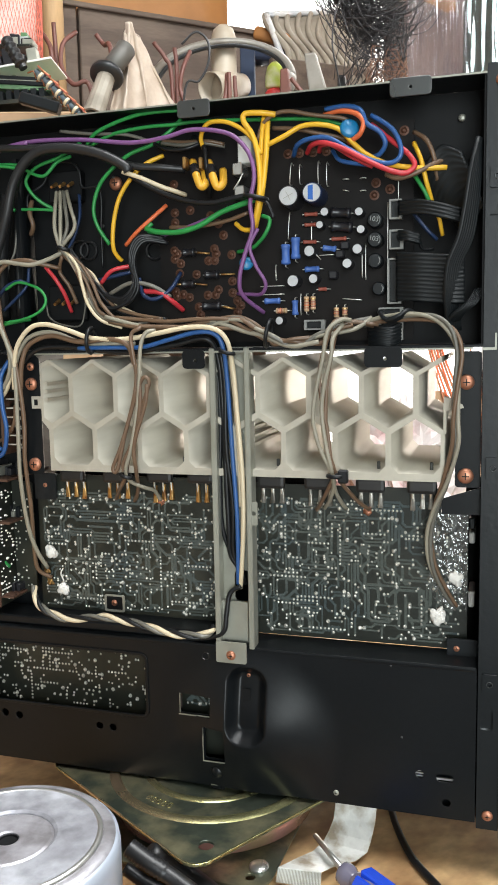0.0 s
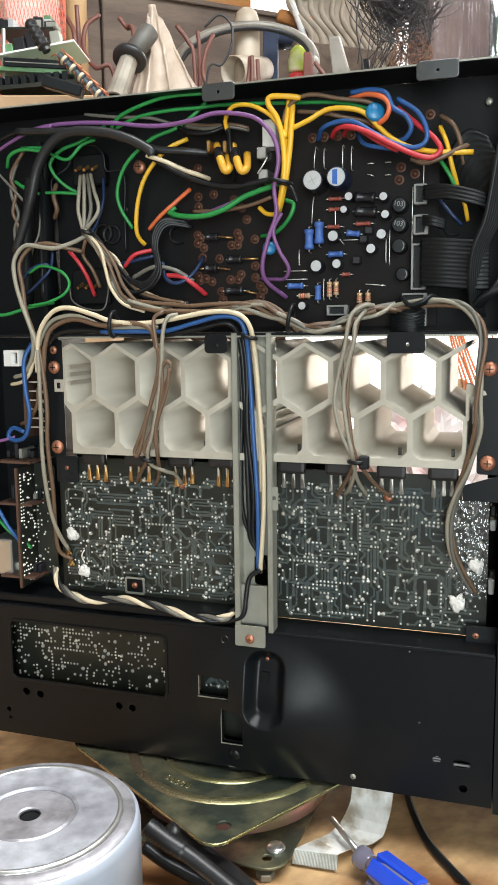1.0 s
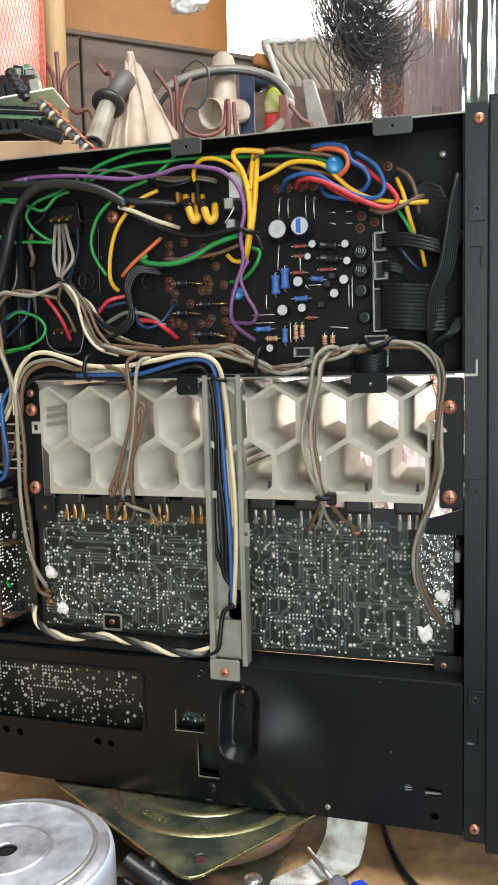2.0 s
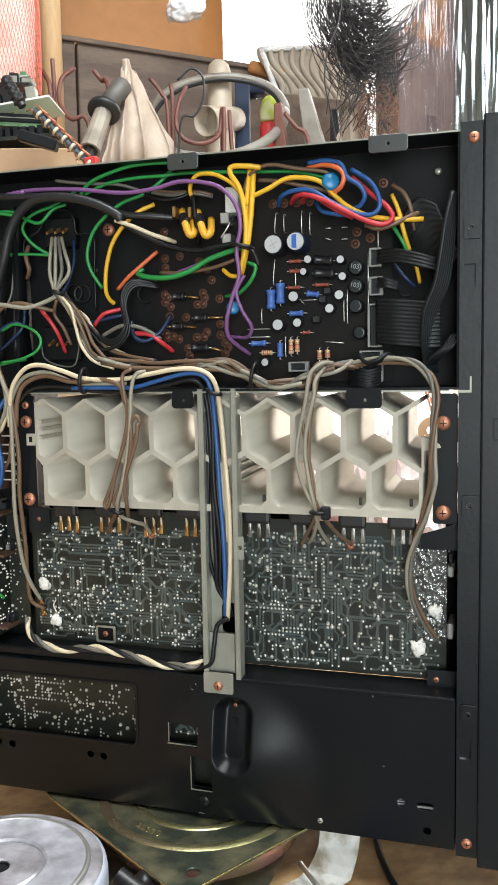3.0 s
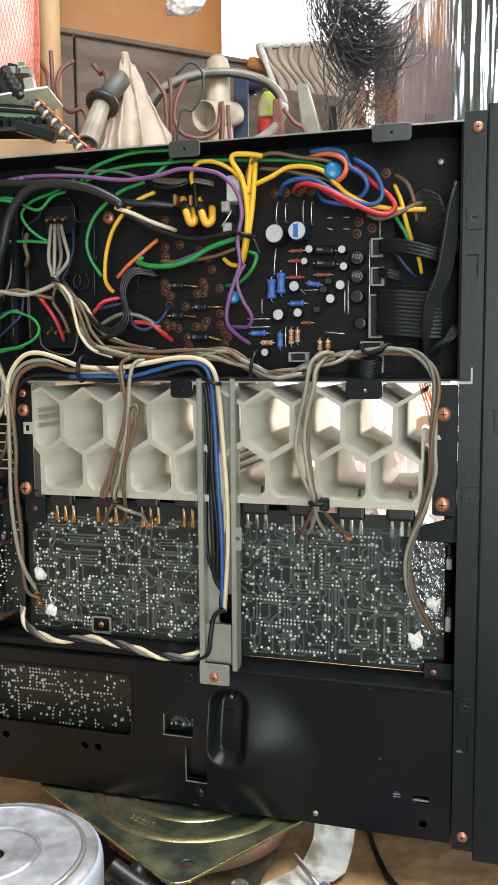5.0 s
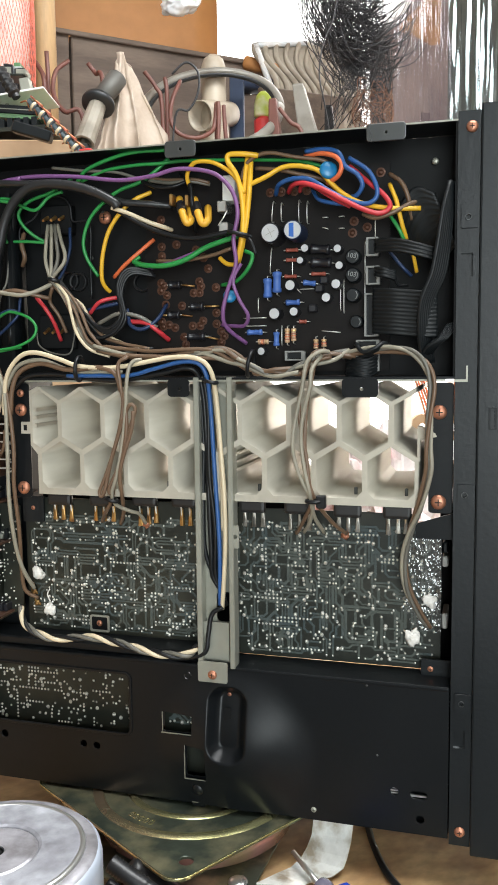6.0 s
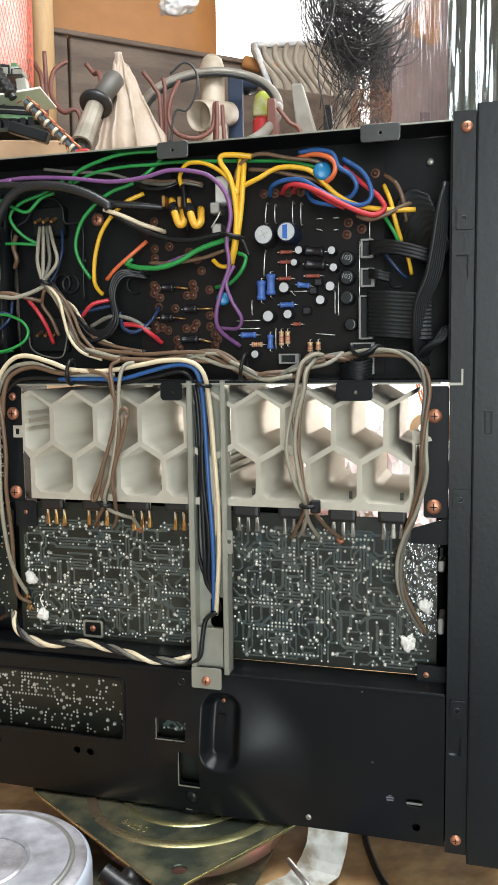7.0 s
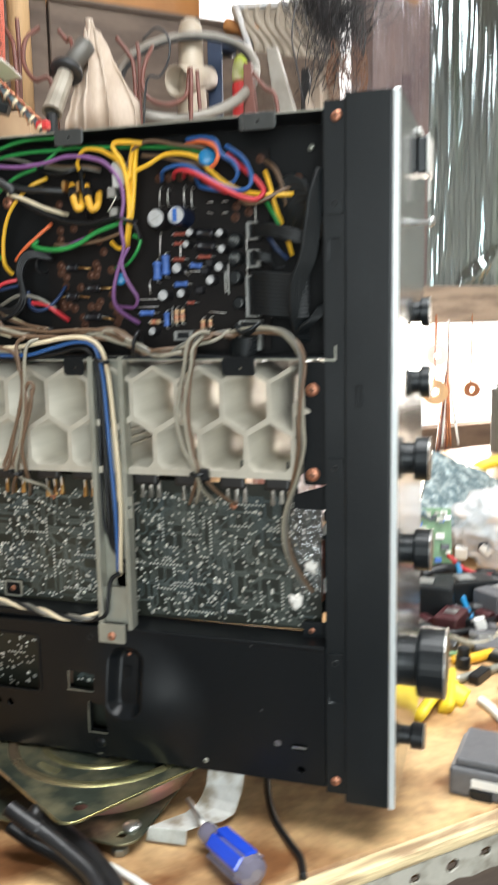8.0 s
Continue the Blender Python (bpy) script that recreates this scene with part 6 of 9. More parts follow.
for p in ((-0.2701, 0.0148, 0.2362), (-0.2386, 0.0148, 0.2364), (-0.2073, 0.0148, 0.2377), (-0.1792, 0.0148, 0.2380), (-0.1326, 0.0148, 0.2363), (-0.1027, 0.0148, 0.2366), (-0.0709, 0.0148, 0.2358), (-0.0403, 0.0148, 0.2361)):
    x, y, z = p
    rpart("power_transistor", boxed(x - 0.0088, x + 0.0088, 0.0085, 0.0135, z - 0.0035, 0.2412, bevel=0.0022, seg=2), EPOXY)
# sealant, varnish and lugs on the boards
rng = random.Random(77)


def blob(parent, p, r, mat, name, flat=0.5, seed=1):
    bm = bmesh.new()
    bmesh.ops.create_icosphere(bm, subdivisions=3, radius=r)
    for v in bm.verts:
        k = 1 + 0.6 * noise.noise(v.co / r + Vector((seed * 3.1, 0, 0))) + 0.55 * noise.noise(v.co * 3 / r + Vector((seed, 5, 0)))
        v.co *= k
        v.co.y *= flat
        v.co.z *= 1.15
    bmesh.ops.translate(bm, verts=bm.verts, vec=p)
    return part(name, bm, mat, parent, smooth=True)


blob(amp_left, (-0.2966, 0.0232, 0.1804), 0.0038, CHALK, "sealant", 0.5, 2)
blob(amp_left, (-0.2881, 0.0232, 0.1538), 0.0036, CHALK, "sealant", 0.5, 5)
blob(amp_right, (-0.0315, 0.0222, 0.1553), 0.0046, CHALK, "sealant", 0.5, 7)
blob(amp_right, (-0.0204, 0.0232, 0.1787), 0.0042, CHALK, "sealant", 0.35, 9)
VARNISH = bpy.data.materials.new("clear_varnish")
VARNISH.use_nodes = True
vt = VARNISH.node_tree
vb = vt.nodes.new("ShaderNodeBsdfGlossy")
vb.inputs["Roughness"].default_value = 0.2
va, vm = vt.nodes.new("ShaderNodeBsdfTransparent"), vt.nodes.new("ShaderNodeMixShader")
vm.inputs[0].default_value = 0.17
vt.links.new(va.outputs[0], vm.inputs[1])
vt.links.new(vb.outputs[0], vm.inputs[2])
vt.links.new(vm.outputs[0], vt.nodes["Material Output"].inputs[0])
# spilt varnish: a thin wavy film over the end of the board
n, verts, faces = 90, [], []
for i in range(n + 1):
    for k in range(n + 1):
        x, z = -0.0402 + 0.0262 * i / n, 0.158 + 0.0606 * k / n
        f = noise.noise(Vector((x, z, 0.3)) * 330) * 0.9 + noise.noise(Vector((x, z, 4.0)) * 800) * 0.8
        edge = min(1.0, i / 31) - 0.35 * noise.noise(Vector((x, z, 9)) * 150) - (0.6 if k < 16 else 0)
        verts.append((x, YB - 0.0002 - 0.0011 * (edge - 0.45) - 0.0006 * f, z))
for i in range(n):
    for k in range(n):
        q = i * (n + 1) + k
        faces.append((q, q + n + 1, q + n + 2, q + 1))
raw("varnish", verts, faces, VARNISH, amp_right, "glossy clear spilt varnish")
raw("sealant_thread", *sweep([[(-0.2870, 0.0222, 0.1599), (-0.2891, 0.0222, 0.1651), (-0.2871, 0.0222, 0.1692)]], 0.0005, 6), CHALK, amp_left)
lug = rpart("board_clip", plate(rect(-0.2555, -0.2405, 0.1412, 0.1532, 0.0015), 0.0205, 0.0215, [rect(-0.2540, -0.2420, 0.1427, 0.1520, 0.001)]), GREY_ZINC)
rpart("board_mount", plate(rect(-0.3057, -0.2895, 0.2176, 0.2360, 0.001), 0.0217, 0.0234), BLACK_PLASTIC)
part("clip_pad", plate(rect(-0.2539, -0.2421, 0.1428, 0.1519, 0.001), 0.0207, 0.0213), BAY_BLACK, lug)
slotted(lug, -0.2480, 0.0206, 0.1475, 0.0022)
slotted(lug, -0.2975, 0.0215, 0.2278, 0.0016)
foot = rpart("board_mount", plate(rect(-0.0254, -0.0072, 0.1318, 0.1429, 0.001), 0.017, 0.0185), BLACK_PLASTIC)
slotted(foot, -0.0196, 0.0178, 0.1368, 0.0022)
for p in ((-0.2997, 0.0222, 0.1670), (-0.2975, 0.0222, 0.1588)):
    blob(amp_left, p, 0.0022, GOLD_LEAD, "solder_lug", 0.6, 31)
blob(amp_left, (-0.2118, 0.0232, 0.2193), 0.0022, COPPER, "solder_lug", 0.6, 33)
blob(amp_right, (-0.0744, 0.0232, 0.2185), 0.0022, COPPER, "solder_lug", 0.6, 34)

# behind the boards: added sheets block stray light; transformers, coloured bits seen through gaps
rpart("inner_light_block", boxed(-0.3133, -0.1054, 0.0634, 0.0646, 0.1309, 0.2346), BLACK_STEEL)
rpart("inner_light_block", boxed(-0.1054, -0.0171, 0.0634, 0.0646, 0.1330, 0.1953), BLACK_STEEL)
rpart("inner_light_block", boxed(-0.0250, -0.0240, 0.0317, 0.0630, 0.1363, 0.2151), BLACK_STEEL)
rpart("relay", boxed(-0.0185, -0.0147, 0.0300, 0.0360, 0.1520, 0.1950, bevel=0.0006), WIRE_ORANGE, "orange-red relay case")
for z0, z1, mat in ((0.1600, 0.1700, WHITE_PLASTIC), (0.2, 0.207, WHITE_PLASTIC), (0.209, 0.216, BLACK_PLASTIC)):
    rpart("relay", boxed(-0.0136, -0.0100, 0.027, 0.05, z0, z1, bevel=0.0008), mat)
# black sheets added so gaps, slots and cut-outs show no light
rpart("gap_light_block", boxed(-0.0166, -0.0069, 0.0539, 0.0547, 0.0362, 0.2363), BAY_BLACK)
rpart("gap_light_block", boxed(-0.0069, -0.0049, 0.0063, 0.0076, 0.0365, 0.3188), BAY_BLACK)
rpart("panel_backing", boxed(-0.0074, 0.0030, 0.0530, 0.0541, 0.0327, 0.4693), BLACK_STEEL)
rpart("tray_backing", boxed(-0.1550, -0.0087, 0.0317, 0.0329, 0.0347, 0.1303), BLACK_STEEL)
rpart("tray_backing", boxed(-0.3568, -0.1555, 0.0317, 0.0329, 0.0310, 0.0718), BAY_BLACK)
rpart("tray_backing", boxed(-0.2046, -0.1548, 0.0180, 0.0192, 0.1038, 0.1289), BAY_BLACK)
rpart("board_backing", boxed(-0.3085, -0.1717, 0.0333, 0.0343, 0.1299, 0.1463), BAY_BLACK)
vent = rpart("vent_liner", boxed(-0.0440, -0.0191, 0.0084, 0.0090, 0.0403, 0.0685), BLACK_STEEL)
for k in range(3):
    part("vent_bar", boxed(-0.0424, -0.0368, 0.0014, 0.0022, 0.0603 + 0.0017 * k, 0.0611 + 0.0017 * k), ZINC_BRIGHT, vent)
part("slot_edge", boxed(-0.0301, -0.0200, 0.0016, 0.0030, 0.0596, 0.0609), ZINC_BRIGHT, vent)

# ---- left end: the sub-board stack beside the amplifier boards ----
riser = rpart("circuit_board", boxed(-0.3263, -0.3247, 0.0023, 0.0348, 0.1449, 0.2295), PCB_GREEN, "upright green board seen at a slant")
part("board_edge", boxed(-0.3263, -0.3245, 0.0005, 0.0022, 0.1449, 0.2295), PCB_EDGE, riser, "brown cut edge of the board")
solder_side(riser, 0.0, 0.029, 0.1469, 0.2275, 0.0, 44, 1.2, False, 0.75)
for ob in riser.children:
    if ob.name.startswith("solder"):
        ob.matrix_basis = pose(-0.3246, 0.0025, 0, 0, 0, 90)
edge_board = rpart("circuit_board", plate([(-0.3234, 0.1470), (-0.3076, 0.1534), (-0.3078, 0.2286), (-0.3237, 0.2311)], 0.021, 0.0225), PCB_GREEN)
solder_side(edge_board, -0.3237, -0.3099, 0.1543, 0.2266, 0.021, 41, 1.2, False, 0.8)
for z in (0.2325, 0.203, 0.151):
    b = rpart("circuit_board", boxed(-0.343, -0.3155, 0.003, 0.06, z, z + 0.0016), PCB_EDGE)
    rg = random.Random(int(z * 1000))
    for k in range(7):
        xx, hh = -0.341 + 0.0035 * k, rg.uniform(0.003, 0.011)
        part("component", boxed(xx, xx + 0.0026, 0.012 + rg.uniform(0, 0.01), 0.03, z + 0.0017, z + 0.0017 + hh, bevel=0.0004), rg.choice((CAP_BLACK, CAP_BLACK, GREY_ZINC, BLACK_PLASTIC, CAP_BLACK)), b)
rpart("screened_can", boxed(-0.3551, -0.3371, 0.0084, 0.0422, 0.1508, 0.1766, bevel=0.001), ZINC_BRIGHT, "bare aluminium screening can")
plug = rpart("connector", plate(rect(-0.3361, -0.3244, 0.2987, 0.3096, 0.0006), 0.010, 0.022, [rect(-0.3308, -0.3255, 0.3003, 0.3080)]), WHITE_PLASTIC, "white plastic pin connector")
io_board = rpart("circuit_board", plate(rect(-0.3210, -0.3194, 0.2502, 0.2920), 0.008, 0.03), PCB_EDGE)
for k in range(6):
    part("pin", rod(bmesh.new(), (-0.3185, 0.012, 0.257 + 0.0062 * k), (-0.3082, 0.012, 0.257 + 0.0062 * k), 0.0006, seg=6), SOLDER, io_board)
    part("pin", rod(bmesh.new(), (-0.3075, 0.0105, 0.255 + 0.0065 * k), (-0.3045, 0.0105, 0.256 + 0.0065 * k), 0.0007, seg=6), SOLDER, io_board)
# another added sheet, against light from behind the stack
rpart("inner_light_block", boxed(-0.3576, -0.3084, 0.0359, 0.0372, 0.1290, 0.3178), BLACK_STEEL)
wire(WIRE_BLUE, 0.0017, (-0.3110, 0.0063, 0.3143), (-0.3150, 0.0021, 0.3029), (-0.3138, 0.0000, 0.2843), (-0.3116, 0.0000, 0.2688), (-0.3159, 0.0021, 0.2533), (-0.3267, 0.0063, 0.2481), (-0.3353, 0.0095, 0.2501), (-0.3311, 0.0095, 0.2563), (-0.3204, 0.0063, 0.2543))
wire(WIRE_PURPLE, 0.0012, (-0.3479, 0.0063, 0.2458), (-0.3373, 0.0074, 0.2480), (-0.3300, 0.0095, 0.2501))
wire(WIRE_BLUE, 0.0014, (-0.3444, 0.0021, 0.2055), (-0.3358, 0.0021, 0.1902), (-0.3296, 0.0053, 0.1789), (-0.3267, 0.0127, 0.1686))
wire(WIRE_GREEN, 0.0013, (-0.3455, 0.0042, 0.1942), (-0.3349, 0.0042, 0.1840), (-0.3276, 0.0074, 0.1779), (-0.3235, 0.0127, 0.1707))
wire(WIRE_BROWN, 0.0015, (-0.3078, 0.0063, 0.2843), (-0.3110, 0.0084, 0.2719), (-0.3207, 0.0127, 0.2615), (-0.3293, 0.0169, 0.2584))

# ---- things on the bench ----
def wpart(th, name, bm, mat, label="", smooth=False):
    """A part built in world metres under a thing that stands unturned at its base."""
    ob = part(name, bm, mat, th, label, smooth)
    ob.location = -th.location
    return ob


def wraw(th, name, vf, mat, label="", smooth=True):
    ob = raw(name, *vf, mat, th, label, smooth)
    ob.location = -th.location
    return ob


def crumple(centre, size, seed, rough=0.5, sub=4, freq=1.6):
    bm = bmesh.new()
    bmesh.ops.create_icosphere(bm, subdivisions=sub, radius=1)
    for v in bm.verts:
        d = v.co.normalized()
        k = 1 + rough * (abs(noise.noise(d * freq + Vector((seed, 0, 0)))) * 1.2 - 0.35) + rough * 0.35 * noise.noise(d * freq * 3.3 + Vector((0, seed, 0)))
        v.co = Vector((d.x * size[0], d.y * size[1], d.z * size[2])) * k
    bmesh.ops.translate(bm, verts=bm.verts, vec=centre)
    return bm


GOLD_PASS = material("gold_passivated_steel", (0.25, 0.235, 0.145), 0.34, 0.65, 110, 0.45, 0.18, (0.07, 0.085, 0.065), 40, 0.45)
# iridescent coat, with the glint on raised rims put into a lighter colour
GOLD_RIM = material("iridescent_glint_rim", (0.62, 0.6, 0.3), 0.24, 0.92, 60, 0.2, 0.06, (0.66, 0.5, 0.33), 11, 0.55)
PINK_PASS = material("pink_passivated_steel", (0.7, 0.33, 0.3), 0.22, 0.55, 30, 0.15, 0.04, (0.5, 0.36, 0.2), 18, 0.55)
MAGNET_TOP = material("scuffed_zinc", (0.45, 0.46, 0.50), 0.44, 0.45, 150, 0.5, 0.35, (0.25, 0.25, 0.275), 24, 0.53)
MAGNET_SIDE = material("bluish_zinc", (0.5, 0.55, 0.64), 0.3, 0.4, 40, 0.12, 0.05)
CONE = material("black_cone", (0.016, 0.016, 0.017), 0.5, 0.0, 80, 0.3, 0.15)
FFC = material("ribbon_film", (0.64, 0.65, 0.62), 0.35, 0.0, 160, 0.25, 0.1, (0.26, 0.22, 0.16), 80, 0.56)
DRIVER_BLUE = material("blue_handle", (0.015, 0.06, 0.5), 0.25, 0.0, 60, 0.1, 0.02, None, 6, 0.6, 0.5)
DRIVER_CLEAR = material("milky_handle", (0.15, 0.14, 0.19), 0.15, 0.0, 60, 0.15, 0.02, None, 6, 0.6, 0.6)
DARK_GREY = material("dark_grey_plastic", (0.1, 0.1, 0.105), 0.5, 0.0, 200, 0.2, 0.08)
YELLOW_PLASTIC = material("yellow_plastic", (0.8, 0.6, 0.04), 0.4, 0.0, 60, 0.12, 0.05)

# speaker frame lying under the receiver, which rests on its plate
frame_at = Vector((-0.1861, 0.0145, 0))
plate_at = Vector((-0.1820, 0.0315, 0))
spk = thing("loudspeaker", "gold-passivated steel loudspeaker lying under the receiver", "loudspeaker", frame_at)
turn_spk = pose(plate_at.x, plate_at.y, 0, 0, 0, -31.9)


def flat_plate(outline, z0, z1, holes, m, bevel=0.0):
    """A sheet lying flat; outline and holes in its own x and y."""
    bm = plate(outline, z0, z1, holes, bevel)
    bmesh.ops.transform(bm, matrix=m @ Matrix.Rotation(math.pi / 2, 4, "X"), verts=bm.verts)
    return bm


hole4 = [ring(sx * 0.0690, sy * 0.0630, 0.0052) for sx in (-1, 1) for sy in (-1, 1)]
wpart(spk, "basket_plate", flat_plate(rect(-0.0822, 0.0822, -0.0822, 0.0822, 0.012, 6), 0.0315, 0.0335, hole4, turn_spk, 0.0006), GOLD_PASS, "dull gold-green steel plate with screw holes")
wpart(spk, "pressed_ring", lathe([(0.0645, 0.0334), (0.0656, 0.0346), (0.0672, 0.0350), (0.0702, 0.0344), (0.0722, 0.0334)], 64, turn_spk, False), GOLD_RIM, "iridescent pressed ring, its shine put into a brighter colour", True)
wpart(spk, "pressed_ring", lathe([(0.0430, 0.0334), (0.0442, 0.0346), (0.0470, 0.0347), (0.0490, 0.0334)], 64, turn_spk, False), GOLD_RIM, "iridescent pressed ring, its shine put into a brighter colour", True)
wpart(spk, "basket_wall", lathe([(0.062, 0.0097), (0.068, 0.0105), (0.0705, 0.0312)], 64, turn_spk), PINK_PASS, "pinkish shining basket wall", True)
wpart(spk, "plate_edge", flat_plate(rect(-0.0825, 0.0825, -0.0825, 0.0825, 0.012, 6), 0.0318, 0.0338, [rect(-0.0817, 0.0817, -0.0817, 0.0817, 0.0112, 6)], turn_spk, 0.0003), GOLD_RIM, "yellowish edge of the plate, brightened for its glint")
lower = pose(frame_at.x, frame_at.y, 0, 0, 0, -3.5)
wpart(spk, "mounting_flange", flat_plate(rect(-0.068, 0.068, -0.068, 0.068, 0.013, 6), 0.008, 0.0098, [ring(sx * 0.056, sy * 0.058, 0.0035) for sx in (-1, 1) for sy in (-1, 1)], lower, 0.0005), GOLD_PASS)
wpart(spk, "base_ring", lathe([(0.05, 0.0), (0.058, 0.0), (0.058, 0.0079), (0.05, 0.0079)], 48, lower), CONE)
x, y, z = (-0.1310, -0.0369, 0.0120)
wpart(spk, "rivet", lathe([(0.0062, 0.0098), (0.006, 0.0112), (0.0045, 0.0122), (0.001, 0.0126)], 24, pose(x, y, 0)), ZINC_BRIGHT, smooth=True)
wpart(spk, "nut", lathe([(0.0052, 0.0), (0.0056, 0.0008), (0.0056, 0.0040), (0.0050, 0.0046)], 6, pose(*(-0.1332, -0.0516, 0.0030)[:2], 0, 0, 0, 20)), GREY_ZINC)
# stamped marks on the plate: plain raised shapes
for k in range(5):
    a = math.radians(-86 + 4.3 * k - 31.9)
    at_mark = pose(plate_at.x + 0.0575 * math.cos(a), plate_at.y + 0.0575 * math.sin(a), 0, 0, 0, math.degrees(a) + 90)
    wpart(spk, "stamp_mark", flat_plate(rect(-0.0015, 0.0015, -0.0028, 0.0028, 0.0013), 0.0334, 0.0340, [rect(-0.0008, 0.0008, -0.0021, 0.0021, 0.0007)], at_mark), GOLD_RIM)

# loudspeaker lying face down, its shielded magnet up
mx, my = -0.2006, -0.1889
mag = thing("loudspeaker", "loudspeaker lying face down with a scuffed zinc magnet can", "loudspeaker", (mx, my, 0))
at = pose(mx, my, 0)
wpart(mag, "magnet_can", lathe([(0.0488, 0.056), (0.0490, 0.104), (0.0484, 0.1075), (0.0470, 0.1088)], 72, at), MAGNET_SIDE, "bluish zinc-plated can", True)
MAGNET_RIM = material("worn_zinc", (0.38, 0.37, 0.40), 0.4, 0.5, 230, 0.35, 0.15, (0.21, 0.20, 0.21), 60, 0.5)
wpart(mag, "back_rim", lathe([(0.0470, 0.1086), (0.0458, 0.1100), (0.0425, 0.1104), (0.0405, 0.1103), (0.0400, 0.1098)], 72, at, False), MAGNET_RIM, "darker worn rim", True)
wpart(mag, "back_plate", lathe([(0.0403, 0.1098), (0.0392, 0.1113), (0.0215, 0.1116), (0.0202, 0.1108), (0.0198, 0.1100)], 72, at, False), MAGNET_TOP, "scuffed grey back plate")
wpart(mag, "hub", lathe([(0.0203, 0.1100), (0.0185, 0.1109), (0.0100, 0.1111), (0.0058, 0.1110), (0.0048, 0.1106), (0.0046, 0.1010), (0.001, 0.1009)], 72, at, False), MAGNET_RIM, "stained hub with a vent hole")
# the shade down the vent hole is painted as a black disc
wpart(mag, "vent_shade", lathe([(0.0001, 0.1090), (0.0044, 0.1092), (0.0044, 0.1102), (0.0041, 0.1100), (0.004, 0.1094), (0.0001, 0.1092)], 24, at), BAY_BLACK, "black disc for the shade in the vent hole")
wpart(mag, "rim_line", lathe([(0.0388, 0.1112), (0.0396, 0.1117), (0.0409, 0.1115), (0.0414, 0.1105)], 72, at, False), ZINC_BRIGHT, smooth=True)
wpart(mag, "basket", lathe([(0.070, 0.004), (0.069, 0.010), (0.062, 0.018), (0.0510, 0.050), (0.0487, 0.056)], 64, at), CONE, "black pressed basket", True)
wpart(mag, "basket_rim", lathe([(0.066, 0.0), (0.0735, 0.0), (0.0740, 0.0035), (0.070, 0.0045)], 64, at), CONE)

hose = thing("corrugated_hose", "black corrugated plastic hose beside the loudspeakers", "hose", (-0.1881, -0.0422, 0.0000))
line = smooth_line(((-0.1951, -0.0811, 0.0400), (-0.1819, -0.0827, 0.0340), (-0.1636, -0.0841, 0.0260), (-0.1339, -0.0934, 0.0160), (-0.1180, -0.1064, 0.0120)), 14)
v, f = [], []
for i, p in enumerate(line):
    d = (line[min(i + 1, len(line) - 1)] - line[max(i - 1, 0)]).normalized()
    s = d.cross(Vector((0, 0, 1))).normalized()
    u = s.cross(d)
    rr = 0.0048 + (0.0008 if i % 2 and i < 22 else 0)
    v += [p + (s * math.cos(2 * math.pi * k / 12) + u * math.sin(2 * math.pi * k / 12)) * rr for k in range(12)]
for i in range(len(line) - 1):
    f += [(i * 12 + k, i * 12 + (k + 1) % 12, (i + 1) * 12 + (k + 1) % 12, (i + 1) * 12 + k) for k in range(12)]
f += [tuple(range(12))[::-1], tuple(len(v) - 12 + k for k in range(12))]
wraw(hose, "hose", (v, f), BLACK_RUBBER)
cab = thing("black_cable", "loose black cable lying on the bench", "cable", (-0.1822, -0.0576, 0.0000))
wraw(cab, "sheath", sweep([[(-0.2026, -0.0720, 0.0200), (-0.1864, -0.0724, 0.0120), (-0.1570, -0.0765, 0.0050), (-0.1194, -0.1002, 0.0040)]], 0.0038), WIRE_BLACK)
cab4 = thing("black_cable", "thick smooth black cable beside the loudspeaker", "cable", (-0.1910, -0.0621, 0.0000))
wraw(cab4, "sheath", sweep([[(-0.1876, -0.0693, 0.0300), (-0.1749, -0.0615, 0.0180), (-0.1505, -0.0669, 0.0090), (-0.1188, -0.0918, 0.0080), (-0.0991, -0.1204, 0.0080)]], 0.0065), BLACK_RUBBER)
cab2 = thing("white_cable", "thin white cable lying on the bench", "cable", (-0.1302, -0.0693, 0.0000))
wraw(cab2, "sheath", sweep([[(-0.1768, -0.0637, 0.0160), (-0.1596, -0.0651, 0.0050), (-0.1291, -0.0703, 0.0030), (-0.1002, -0.0828, 0.0030), (-0.0691, -0.0983, 0.0030)]], 0.0024), WHITE_PLASTIC)
cab3 = thing("black_cable", "thin black cable running under the receiver", "cable", (-0.0454, 0.0185, 0.0000))
wraw(cab3, "sheath", sweep([[(-0.085, 0.10, 0.003), (-0.0672, 0.0668, 0.0030), (-0.0575, 0.0369, 0.0030), (-0.0447, 0.0071, 0.0030), (-0.0280, -0.0163, 0.0030), (-0.0173, -0.0304, 0.0030), (-0.0114, -0.0478, 0.0030)]], 0.0024), WIRE_BLACK)

# flat white ribbon cable
ffc = thing("ribbon_cable", "creased off-white flat ribbon cable with bare ends", "cable", (-0.0926, -0.0020, 0.0000))
left = [(-0.094, 0.09, 0.030), (-0.093, 0.03, 0.0345), (-0.0933, 0.0105, 0.0300), (-0.0942, 0.0094, 0.0200), (-0.0971, 0.0072, 0.0120), (-0.0999, 0.0029, 0.0070), (-0.1044, -0.0077, 0.0060), (-0.1118, -0.0184, 0.0070), (-0.1200, -0.0344, 0.0100), (-0.1209, -0.0365, 0.0020)]
